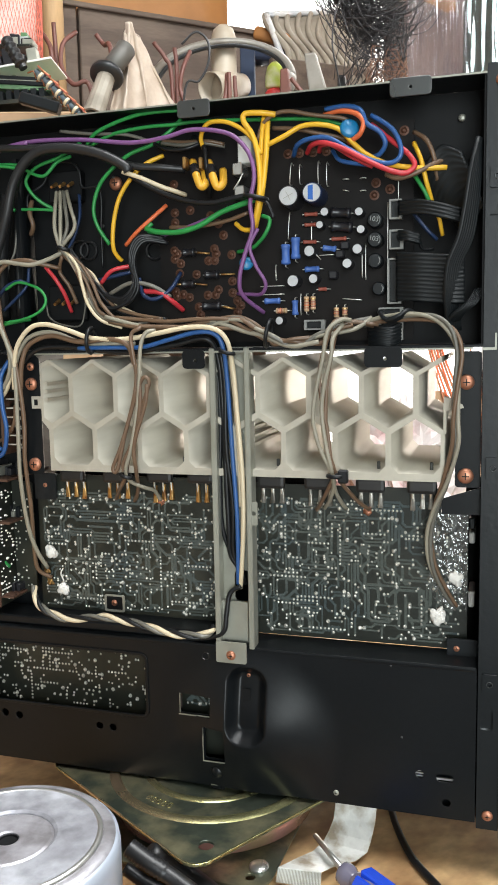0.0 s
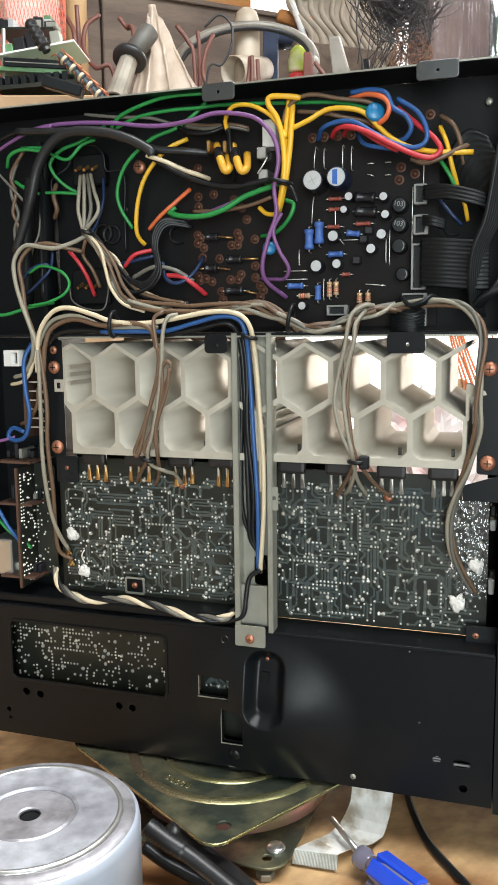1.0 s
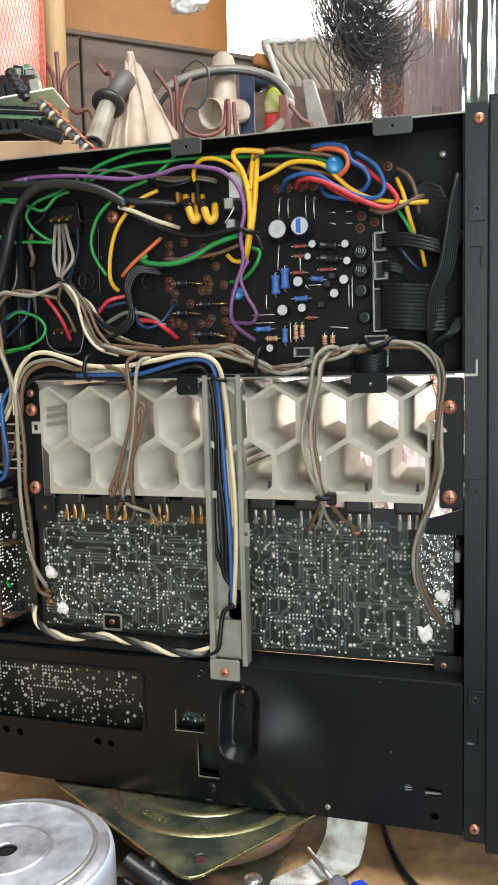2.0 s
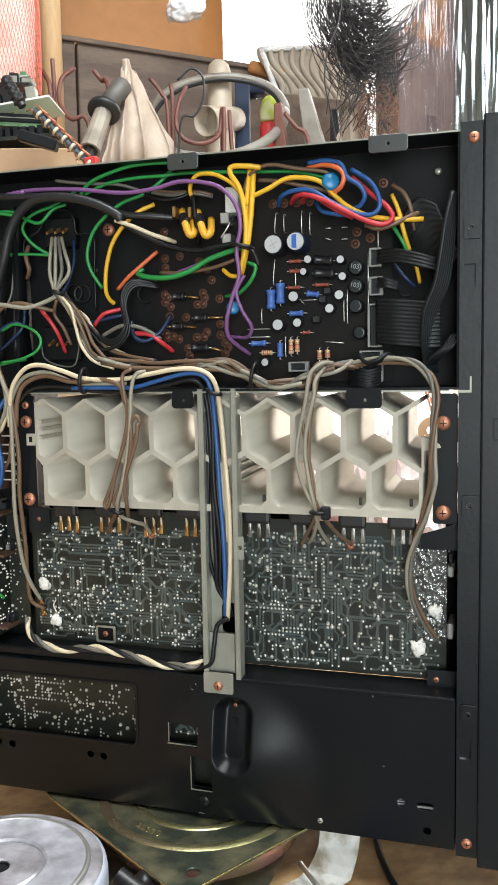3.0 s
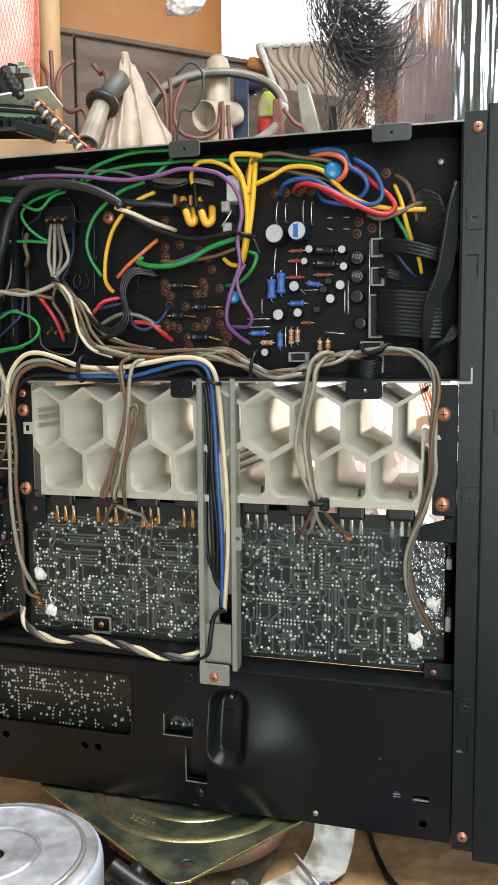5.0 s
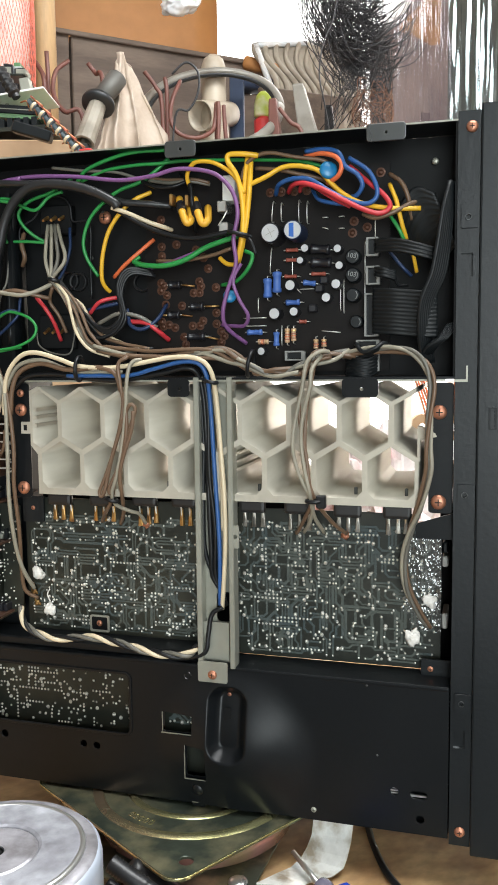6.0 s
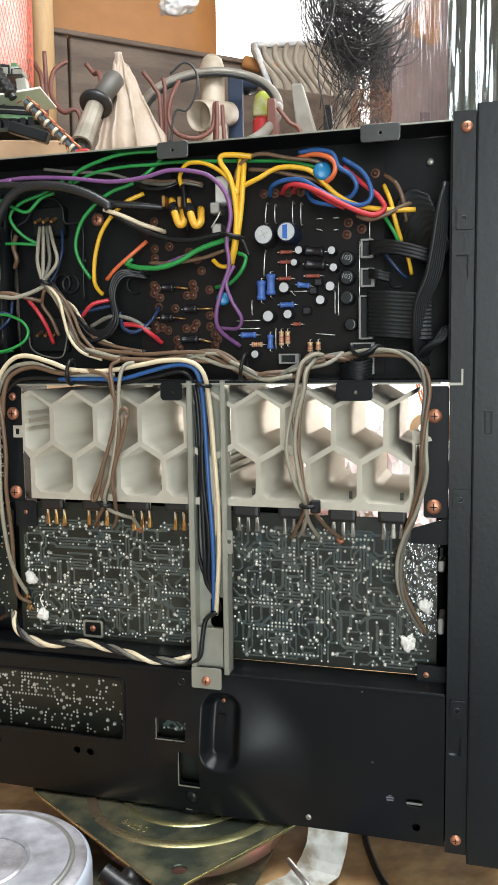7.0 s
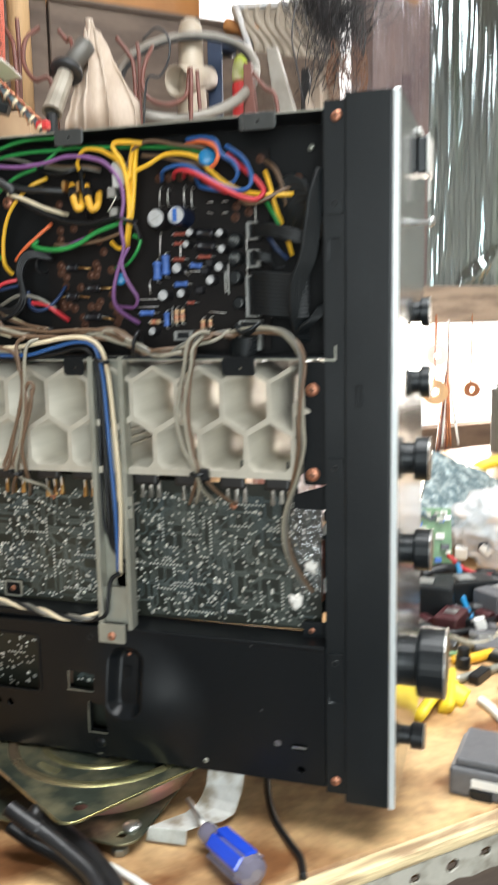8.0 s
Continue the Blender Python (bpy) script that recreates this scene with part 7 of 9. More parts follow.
right = [(-0.066, 0.09, 0.030), (-0.065, 0.03, 0.0345), (-0.0672, 0.0125, 0.0300), (-0.0680, 0.0093, 0.0200), (-0.0698, 0.0040, 0.0110), (-0.0715, -0.0002, 0.0060), (-0.0771, -0.0088, 0.0050), (-0.0895, -0.0218, 0.0070), (-0.0939, -0.0324, 0.0100), (-0.0937, -0.0355, 0.0020)]
v, f = [], []
for p, q in zip(left, right):
    v += [Vector(p).lerp(Vector(q), k / 8) for k in range(9)]
for i in range(len(left) - 1):
    f += [(i * 9 + k, i * 9 + k + 1, i * 9 + k + 10, i * 9 + k + 9) for k in range(8)]
film = wraw(ffc, "film", (v, f), FFC, smooth=False)
film.modifiers.new("thickness", "SOLIDIFY").thickness = 0.0004
for k in range(30):
    s = (k + 0.5) / 30
    p, q = Vector(left[-2]).lerp(Vector(right[-2]), s), Vector(left[-1]).lerp(Vector(right[-1]), s)
    out = Vector((0, -0.0006, 0.0001))
    wpart(ffc, "contact", rod(bmesh.new(), p + out, q + out, 0.00026, seg=5), GREY_ZINC)

# stubby screwdriver
tip, neck, butt = Vector((-0.1035, -0.0045, 0.0150)), Vector((-0.0819, -0.0309, 0.0120)), Vector((-0.0367, -0.0652, 0.0115))
drv = thing("screwdriver", "stubby screwdriver with a clear and blue handle", "screwdriver", (neck.x, neck.y, 0))
wpart(drv, "blade", rod(bmesh.new(), tip, neck + (butt - neck).normalized() * 0.004, 0.0016, 0.0022), ZINC_BRIGHT, smooth=True)
q = (butt - neck).to_track_quat("Z", "Y").to_matrix().to_4x4()
L = (butt - neck).length
wpart(drv, "collar", lathe([(0.0045, 0), (0.0068, 0.002), (0.0068, 0.007), (0.0052, 0.010), (0.0058, 0.014)], 20, Matrix.Translation(neck) @ q), DRIVER_CLEAR, "milky clear collar", True)
prof = [(0.0058, 0.012), (0.0085, 0.018), (0.0105, 0.026), (0.0108, L - 0.008), (0.0095, L - 0.002), (0.004, L)]
wpart(drv, "handle", lathe(prof, 12, Matrix.Translation(neck) @ q), DRIVER_CLEAR, "milky clear handle core")
for k in range(6):
    a = k * math.pi / 3
    side_rib = boxed(0.0070, 0.0117, -0.0046 if k % 3 else -0.0018, 0.0046 if k % 3 else 0.0018, 0.018, L - 0.006, bevel=0.0012, m=Matrix.Translation(neck) @ q @ Matrix.Rotation(a + 0.35, 4, "Z"))
    wpart(drv, "handle_rib", side_rib, DRIVER_BLUE if k % 3 else DRIVER_CLEAR, "blue moulded rib" if k % 3 else "")

# to the side of the front panel
ad = thing("power_adapter", "dark grey plastic box with a white label", "adapter", (0.104, 0.099, 0), m=pose(0.0990, 0.0985, 0, 0, 0, -8))
part("case", boxed(-0.027, 0.03, -0.029, 0.028, 0.0, 0.021, bevel=0.003, seg=2), DARK_GREY, ad)
part("lid", boxed(-0.023, 0.026, -0.025, 0.026, 0.0212, 0.027, bevel=0.002, seg=2), DARK_GREY, ad)
part("label", boxed(-0.011, 0.016, -0.0296, -0.0290, 0.009, 0.0155), WHITE_PLASTIC, ad, "white paper label")
part("socket", boxed(-0.012, 0.004, -0.0302, -0.0292, 0.0, 0.008, bevel=0.001), BLACK_PLASTIC, ad)

yp = thing("yellow_clip", "yellow plastic spring clip on the bench", "clip", (0.0495, 0.2194, 0.0000))
for a, b in (((0.0366, 0.1779, 0.0040), (0.0606, 0.2382, 0.0090)), ((0.0411, 0.2272, 0.0060), (0.0746, 0.2203, 0.0050)), ((0.0564, 0.2616, 0.0090), (0.0587, 0.1982, 0.0040))):
    wraw(yp, "arm", sweep([[a, tuple((Vector(a) + Vector(b)) / 2 + Vector((0, 0, 0.006))), b]], 0.0095, 8, 6, 0.5), YELLOW_PLASTIC)
COPPER_WIRE = material("enamelled_copper", (0.42, 0.17, 0.08), 0.32, 0.5, 60, 0.15, 0.03)
RUBBER_BROWN = material("red_brown_rubber", (0.15, 0.058, 0.044), 0.5, 0.0, 60, 0.15, 0.05)
THIN_COPPER = material("dull_copper", (0.2, 0.1, 0.06), 0.4, 0.3, 60, 0.2, 0.03)
BASKET = material("yellowed_plastic", (0.36, 0.31, 0.245), 0.55, 0.0, 60, 0.1, 0.05, (0.27, 0.23, 0.18), 12, 0.5)
BAG = material("white_bag", (0.72, 0.7, 0.68), 0.3, 0.0, 60, 0.1, 0.3, (0.6, 0.62, 0.64), 20, 0.5)
CLEAR_BAG = bpy.data.materials.new("clear_bag")
CLEAR_BAG.use_nodes = True
cb = CLEAR_BAG.node_tree
cbp = cb.nodes["Principled BSDF"]
cbp.inputs["Base Color"].default_value, cbp.inputs["Roughness"].default_value = (0.85, 0.85, 0.86, 1), 0.18
cbt, cbm = cb.nodes.new("ShaderNodeBsdfTransparent"), cb.nodes.new("ShaderNodeMixShader")
cbm.inputs[0].default_value = 0.4
cb.links.new(cbt.outputs[0], cbm.inputs[1])
cb.links.new(cbp.outputs[0], cbm.inputs[2])
cb.links.new(cbm.outputs[0], cb.nodes["Material Output"].inputs[0])
ANTISTATIC = material("antistatic_bag", (0.13, 0.185, 0.205), 0.22, 0.3, 90, 0.3, 0.4, (0.42, 0.5, 0.5), 75, 0.53)
PCB_BRIGHT = material("bright_green_board", (0.09, 0.2, 0.09), 0.4, 0.0, 80, 0.25, 0.1, (0.15, 0.27, 0.14), 40, 0.5)
TAN = material("tan_sheet", (0.44, 0.19, 0.055), 0.6, 0.0, 30, 0.12, 0.1, (0.34, 0.145, 0.045), 3, 0.5)
CARD = material("cardboard", (0.42, 0.29, 0.17), 0.8, 0.0, 60, 0.12, 0.1, (0.34, 0.22, 0.13), 8, 0.5)
POLE = material("pale_pole", (0.6, 0.39, 0.2), 0.55, 0.0, 40, 0.15, 0.15, (0.52, 0.34, 0.18), 12, 0.55, 0, 0, (6, 6, 1))
GREY_TUBE = material("grey_tube", (0.10, 0.095, 0.085), 0.55, 0.2, 60, 0.12, 0.05)
HOOP_GREY = material("pale_grey_enamel", (0.26, 0.245, 0.215), 0.4, 0.1, 60, 0.15, 0.05, (0.17, 0.15, 0.125), 12, 0.55)
GREY_DARK_TUBE = material("grey_flange", (0.022, 0.024, 0.026), 0.4, 0.1, 60, 0.15, 0.05)
CLOTH = material("grubby_cloth", (0.46, 0.38, 0.31), 0.7, 0.0, 120, 0.12, 0.3, (0.40, 0.32, 0.25), 16, 0.52)
SLATE_BLUE = material("slate_blue", (0.032, 0.05, 0.095), 0.5, 0.0, 60, 0.15, 0.05)
LIME = material("lime_plastic", (0.5, 0.6, 0.08), 0.45, 0.0, 60, 0.15, 0.05, (0.72, 0.7, 0.5), 20, 0.55)
RED_PLASTIC = material("red_plastic", (0.55, 0.04, 0.04), 0.4, 0.0, 60, 0.12, 0.05)
NET_RED = material("net_cord", (0.68, 0.16, 0.1), 0.5, 0.0, 60, 0.15, 0.05)
IVORY = material("ivory_plastic", (0.47, 0.4, 0.31), 0.45, 0.0, 60, 0.08, 0.04, (0.36, 0.3, 0.23), 14, 0.56)
PINK_SACK = material("pink_sack", (0.74, 0.6, 0.54), 0.6, 0.0, 40, 0.15, 0.2, (0.7, 0.33, 0.28), 12, 0.55)
BLACK_WIRE = material("black_thin_wire", (0.02, 0.018, 0.02), 0.35, 0.0, 60, 0.2, 0.05)
WRAP_BROWN = material("wrapped_brown", (0.175, 0.125, 0.115), 0.5, 0.0, 30, 0.25, 0.2, (0.12, 0.085, 0.085), 6, 0.5, 0.0, 0, (3, 3, 0.8))
WRAP_DARK = material("wrapped_dark", (0.062, 0.072, 0.077), 0.5, 0.0, 24, 0.3, 0.2, (0.045, 0.07, 0.05), 5, 0.58, 0.0, 0, (4, 4, 0.6))

# clutter seen past the panel
def tilted_board(name, label, centre, w, h, m_turn, mat, n, seed):
    th = thing(name, label, "circuit board", m=Matrix.Translation(centre) @ m_turn)
    part("board", boxed(-w / 2, w / 2, -0.0008, 0.0008, 0, h), mat, th)
    rg = random.Random(seed)
    for k in range(n):
        x, zz, s = rg.uniform(-w / 2 + 0.004, w / 2 - 0.004), rg.uniform(0.004, h - 0.006), rg.uniform(0.002, 0.006)
        part("component", boxed(x - s, x + s, -0.0008 - rg.uniform(0.002, 0.008), -0.0009, zz - s * 0.7, zz + s * 0.7, bevel=0.0005), rg.choice((CAP_BLACK, CAP_TOP, WHITE_PLASTIC, GREY_ZINC, CAP_BLUE)), th)
    return th


tilted_board("circuit_board", "bright green loose circuit board propped on the bench", (0.0153, 0.6141, 0.0000), 0.05, 0.085, pose(0, 0, 0, -14, 0, 12), PCB_BRIGHT, 22, 3)
sachet = thing("antistatic_bag", "bluish glossy antistatic bag with a board in it", "bag", (0.0353, 0.6524, 0))
c00, c10, c11, c01 = Vector((-0.0086, 0.6174, 0.0761)), Vector((0.1033, 0.6687, 0.0334)), Vector((0.1040, 0.8207, 0.0878)), Vector((-0.0007, 0.7897, 0.1380))
v, f, n = [], [], 34
for i in range(n + 1):
    for k in range(n + 1):
        s, t = i / n, k / n
        p = c00.lerp(c10, s).lerp(c01.lerp(c11, s), t)
        swell = 0.010 * (math.sin(math.pi * s) * math.sin(math.pi * t)) ** 0.6
        p += Vector((0, -0.5, 0.85)) * (swell + 0.005 * noise.noise(p * 45) + 0.0028 * noise.noise(p * 130))
        v.append(p)
for i in range(n):
    for k in range(n):
        q = i * (n + 1) + k
        f.append((q, q + n + 1, q + n + 2, q + 1))
bagged = wraw(sachet, "bag_face", (v, f), ANTISTATIC)
bagged.modifiers.new("thickness", "SOLIDIFY").thickness = 0.004
for p, h in ((c00.lerp(c11, 0.3), 0.03), (c10.lerp(c01, 0.3), 0.03), (c00.lerp(c11, 0.7), 0.04)):
    wpart(sachet, "packed_part", boxed(p.x - h, p.x + h, p.y - 0.02, p.y + 0.03, 0.0, p.z - 0.006, bevel=0.004), CARD)
bag = thing("plastic_bag", "crumpled clear-white plastic bag among the parts", "bag", (0.0821, 0.6300, 0.0000))
c = Vector((0.0821, 0.6300, 0.0000))
folds = bmesh.new()
bmesh.ops.create_icosphere(folds, subdivisions=5, radius=1)
for q in folds.verts:
    w = q.co.normalized()
    k = 1 - 0.32 * abs(noise.noise(w * 2.1 + Vector((3.7, 0, 0)))) - 0.22 * abs(noise.noise(w * 4.6)) - 0.07 * abs(noise.noise(w * 11))
    q.co = c + Vector((0.02, 0.03, 0.052)) + Vector((w.x * 0.085, w.y * 0.05, w.z * 0.062)) * k
wpart(bag, "bag", folds, CLEAR_BAG, smooth=True)
rg = random.Random(61)
for k in range(16):
    p = c + Vector((rg.uniform(-0.04, 0.07), rg.uniform(0.0, 0.05), rg.uniform(0.012, 0.06)))
    s = rg.uniform(0.003, 0.009)
    wpart(bag, "spare_part", boxed(-s, s, -s * 0.6, s * 0.6, -s, s, bevel=0.001, m=Matrix.Translation(p) @ pose(0, 0, 0, rg.uniform(0, 90), rg.uniform(0, 90), 0)), rg.choice((WHITE_PLASTIC, WIRE_ORANGE, GREY_ZINC, WHITE_PLASTIC, CAP_BLACK, CREAM)))
for k, (pts, r, mat) in enumerate(((((0.0048, 0.4699, 0.0200), (0.0453, 0.4957, 0.0240), (0.0839, 0.5205, 0.0220), (0.1306, 0.5236, 0.0160)), 0.008, WIRE_BLACK), (((-0.0032, 0.4505, 0.0140), (0.0395, 0.4917, 0.0120), (0.0976, 0.4870, 0.0100), (0.1432, 0.5294, 0.0080)), 0.005, WIRE_BLACK),
        (((0.0503, 0.5522, 0.0300), (0.0587, 0.4861, 0.0260), (0.0621, 0.4602, 0.0140), (0.0730, 0.4233, 0.0060)), 0.0035, CYAN), (((0.0365, 0.5888, 0.0300), (0.0639, 0.5398, 0.0260), (0.0983, 0.5484, 0.0200), (0.1248, 0.5930, 0.0160)), 0.0028, WIRE_RED),
        (((0.0570, 0.3076, 0.0040), (0.0786, 0.3156, 0.0060), (0.1050, 0.3472, 0.0050)), 0.005, WIRE_YELLOW), (((0.0534, 0.3574, 0.0080), (0.0823, 0.3412, 0.0100), (0.1108, 0.3881, 0.0080)), 0.004, WIRE_WHITE), (((0.0624, 0.2618, 0.0040), (0.0843, 0.2841, 0.0040), (0.1100, 0.3107, 0.0040)), 0.004, GREY_ZINC),
        (((0.0862, 0.2279, 0.0030), (0.0960, 0.2139, 0.0030), (0.1095, 0.1857, 0.0030)), 0.004, WHITE_PLASTIC))):
    th = thing("loose_cable", ("loose black cable", "loose black cable", "short bright blue tube", "thin red wire", "short yellow wire end", "pale wire end", "grey metal rod", "white plastic stick")[k] + " lying among parts on the bench", "cable", (pts[1][0], pts[1][1], 0))
    wraw(th, "sheath", sweep([pts], r), mat)
rg = random.Random(23)
MAROON = material("maroon_plastic", (0.05, 0.012, 0.014), 0.45, 0.0, 100, 0.2, 0.05)
heap_kinds = (("black plastic cap", BLACK_PLASTIC), ("black cable end", WIRE_BLACK), ("dark metal bracket", DARK_ZINC), ("grey plastic clamp", GREY_TUBE), ("cream plastic plug", CREAM), ("dark green board scrap", PCB_BRIGHT))
heap_at = ((-0.0072, 0.5880, 0.0000), (0.0246, 0.4711, 0.0000), (0.0456, 0.5084, 0.0000), (0.0773, 0.4743, 0.0000), (0.0954, 0.5094, 0.0000), (0.0203, 0.3613, 0.0000), (0.0582, 0.4004, 0.0000), (0.0912, 0.4190, 0.0000), (0.1138, 0.4646, 0.0000), (0.0757, 0.3522, 0.0000), (0.1065, 0.3758, 0.0000), (0.0206, 0.3154, 0.0000), (0.0685, 0.2989, 0.0000), (0.0847, 0.2770, 0.0000), (0.1130, 0.2904, 0.0000), (0.1197, 0.4293, 0.0000), (0.0431, 0.4425, 0.0000), (0.1028, 0.2562, 0.0000))
for k, p in enumerate(heap_at):
    lab, mat = heap_kinds[k % 6]
    th = thing("spare_part", lab + " in the heap of spares on the bench", "part", p)
    tagged(th, group="spares on the bench")
    s, m = rg.uniform(0.006, 0.012), pose(0, 0, 0.002, 0, 0, rg.uniform(0, 180))
    if k % 3 == 0:
        part("body", lathe([(s * 0.6, 0), (s * 0.62, s * 0.9), (s * 0.5, s), (s * 0.5, s * 1.7), (s * 0.2, s * 1.8)], 16, m), mat, th)
    elif k % 3 == 1:
        part("body", boxed(-s * 1.4, s * 1.4, -s * 0.5, s * 0.5, -0.002, s * 0.7, bevel=0.001, m=m), mat, th)
        part("pin", rod(bmesh.new(), m @ Vector((s, 0, s * 0.4)), m @ Vector((s * 2.1, 0.002, s * 0.3)), 0.0012), GREY_ZINC, th)
    else:
        raw("lead", *sweep([[(0, 0, 0.003), (s * 1.5, s, 0.006), (s * 3.5, -s * 0.5, 0.01), (s * 5, s * 1.4, 0.003)]], 0.0026, 7, 5), mat, th)
plug = thing("white_connector", "small white plastic connector on the bench", "connector", (0.0867, 0.3903, 0.0000))
p = Vector((0.0867, 0.3903, 0.0000))
wpart(plug, "body", boxed(-0.006, 0.006, -0.004, 0.004, 0, 0.022, bevel=0.001, m=Matrix.Translation(p) @ pose(0, 0, 0, 0, -18, 10)), WHITE_PLASTIC)
for k, (px, w, h, mat, lab) in enumerate((((0.0194, 0.4375, 0.0000), 0.032, 0.042, BLACK_PLASTIC, "black plastic housing"), ((0.0607, 0.4868, 0.0000), 0.034, 0.034, BLACK_PLASTIC, "black plastic housing"), ((0.1044, 0.4723, 0.0000), 0.03, 0.03, DARK_GREY, "dark grey plastic housing"),
        ((0.0513, 0.3981, 0.0000), 0.022, 0.022, MAROON, "dark maroon plastic block"), ((0.0885, 0.3558, 0.0000), 0.024, 0.012, DARK_GREY, "flat dark plastic cover"), ((0.0185, 0.3378, 0.0000), 0.02, 0.03, BLACK_PLASTIC, "black plastic housing"), ((0.0998, 0.3318, 0.0000), 0.02, 0.008, BLACK_PLASTIC, "flat black plastic part"))):
    th = thing("housing", lab + " among spare parts on the bench", "housing", px)
    bm = boxed(-w, w, -w * 0.6, w * 0.6, 0, h, bevel=0.0025, seg=2, m=pose(0, 0, 0, 0, 0, 25 * k))
    part("shell", bm, mat, th)
    part("mark", boxed(-w * 0.3, w * 0.3, -w * 0.3, w * 0.3, h + 0.0002, h + 0.0014, m=pose(0, 0, 0, 0, 0, 25 * k)), ZINC_BRIGHT, th)
CABLE_RUNS = ((((0.004, 0.548, 0.012), (0.036, 0.560, 0.020), (0.075, 0.548, 0.016), (0.125, 0.575, 0.010)), 0.009), (((0.002, 0.520, 0.008), (0.040, 0.506, 0.012), (0.080, 0.522, 0.010), (0.125, 0.505, 0.008)), 0.007),
              (((0.010, 0.470, 0.007), (0.045, 0.482, 0.010), (0.070, 0.452, 0.008), (0.118, 0.470, 0.007)), 0.006), (((0.014, 0.425, 0.006), (0.040, 0.440, 0.010), (0.058, 0.418, 0.008), (0.075, 0.440, 0.006)), 0.005),
              (((0.022, 0.385, 0.005), (0.050, 0.372, 0.007), (0.085, 0.392, 0.006), (0.120, 0.380, 0.005)), 0.0045))
for pts, r in CABLE_RUNS:
    th = thing("loose_cable", "thick black cable lying across the heap of spares", "cable", (pts[1][0], pts[1][1], 0))
    wraw(th, "sheath", sweep([pts], r), WIRE_BLACK)
    wraw(th, "plug", sweep([[pts[-2], tuple(Vector(pts[-2]).lerp(Vector(pts[-1]), 0.4))]], r * 1.35), BLACK_RUBBER)
SCRAPS = (((0.014, 0.400), 0.016, 0.011, 40, MAROON), ((0.030, 0.430), 0.013, 0.016, 12, BLACK_PLASTIC), ((0.048, 0.447), 0.015, 0.009, 70, DARK_GREY), ((0.072, 0.412), 0.010, 0.012, 25, BLACK_PLASTIC), ((0.092, 0.444), 0.016, 0.012, 55, MAROON), ((0.104, 0.400), 0.013, 0.010, 5, DARK_GREY),
          ((0.030, 0.362), 0.012, 0.012, 30, BLACK_PLASTIC), ((0.052, 0.342), 0.010, 0.008, 62, DARK_ZINC), ((0.118, 0.440), 0.014, 0.014, 20, BLACK_PLASTIC), ((0.020, 0.496), 0.015, 0.020, 48, BLACK_PLASTIC), ((0.066, 0.540), 0.014, 0.022, 15, DARK_GREY), ((0.112, 0.545), 0.017, 0.024, 33, BLACK_PLASTIC))
for (x, y), w, h, turn, mat in SCRAPS:
    th = thing("spare_part", "dark scrap of moulded plastic in the heap of spares", "part", (x, y, 0))
    tagged(th, group="spares on the bench")
    m = pose(0, 0, 0, 0, 0, turn)
    part("body", plate([(-w, 0), (w, 0), (w, h), (w * 0.55, h), (w * 0.45, h * 0.6), (-w * 0.3, h * 0.6), (-w * 0.4, h), (-w, h)], -w * 0.6, w * 0.6, bevel=0.0008), mat, th).matrix_basis = m
    part("tongue", boxed(-w * 0.25, w * 0.4, -w * 0.3, w * 0.3, h * 0.602, h * 0.8, bevel=0.0005, m=m), GREY_TUBE, th)
blk = thing("grey_motor", "grey metal box standing at the back of the bench", "box", m=ROOM @ pose(1.22, 1.12, 0))
part("case", boxed(-0.06, 0.09, -0.05, 0.05, 0, 0.16, bevel=0.006, seg=2), GREY_TUBE, blk)
part("lid", boxed(-0.05, 0.08, -0.045, 0.045, 0.1605, 0.172, bevel=0.004), DARK_GREY, blk)
tool = thing("yellow_tool", "yellow and black hand tool on the parts heap", "tool", (0.0722, 1.0583, 0.0551)[:2] + (0.0,))
wraw(tool, "grip", sweep([[(0.0506, 1.0515, 0.0556), (0.0699, 1.0578, 0.0697), (0.1011, 1.0675, 0.0785)]], 0.011), YELLOW_PLASTIC)
wraw(tool, "body", sweep([[(0.0626, 1.0549, 0.0428), (0.0705, 1.0574, 0.002)]], 0.016), BLACK_PLASTIC)

# spools and wire ends hanging from the plank
for p, r, mat in (((-0.0746, 1.7860, 0.1360), 0.034, POLE), ((-0.1550, 1.7400, 0.1400), 0.034, CARD), ((0.0176, 1.8208, 0.1413), 0.022, COPPER_WIRE), ((-0.0749, 1.8293, 0.2317), 0.03, WHITE_PLASTIC)):
    th = thing("wire_spool", "ring-shaped wire spool hanging under the plank", "spool", p)
    tagged(th, group="spools under the plank")
    q = pose(0, 0, 0, 90, 0, 18)
    part("rim", lathe([(r * 0.32, -0.012), (r * 0.55, -0.0135), (r * 0.6, -0.010), (r * 0.8, -0.010), (r * 0.85, -0.013), (r, -0.012), (r, 0.012), (r * 0.32, 0.012), (r * 0.32, -0.012)], 28, q, False), mat, th)
    part("winding", lathe([(r * 0.6, -0.0105), (r * 0.7, -0.0118), (r * 0.8, -0.0105)], 28, q, False), COPPER_WIRE, th)
    part("hanger", rod(bmesh.new(), (0, 0, r * 0.6), (0, 0, 0.339 - p[2]), 0.0015), COPPER_WIRE, th)
rng = random.Random(12)
bunch = thing("wire_bunch", "bunch of brown and white wires hanging from the plank", "wires", (-0.0452, 1.8548, 0.3157))
for k in range(9):
    a, b = (-0.0454, 1.8564, 0.3247), (-0.0380, 1.7939, -0.0448)
    s = rng.uniform(-1, 1)
    wraw(bunch, "wire", sweep([[a, (a[0] + 0.004 * s, a[1], a[2] - 0.14), (b[0] + 0.035 * s, b[1] + rng.uniform(-0.01, 0.01), b[2] + rng.uniform(0, 0.05))]], 0.0035, 6, 6), (COPPER_WIRE, RUBBER_BROWN, WHITE_PLASTIC)[k % 3])

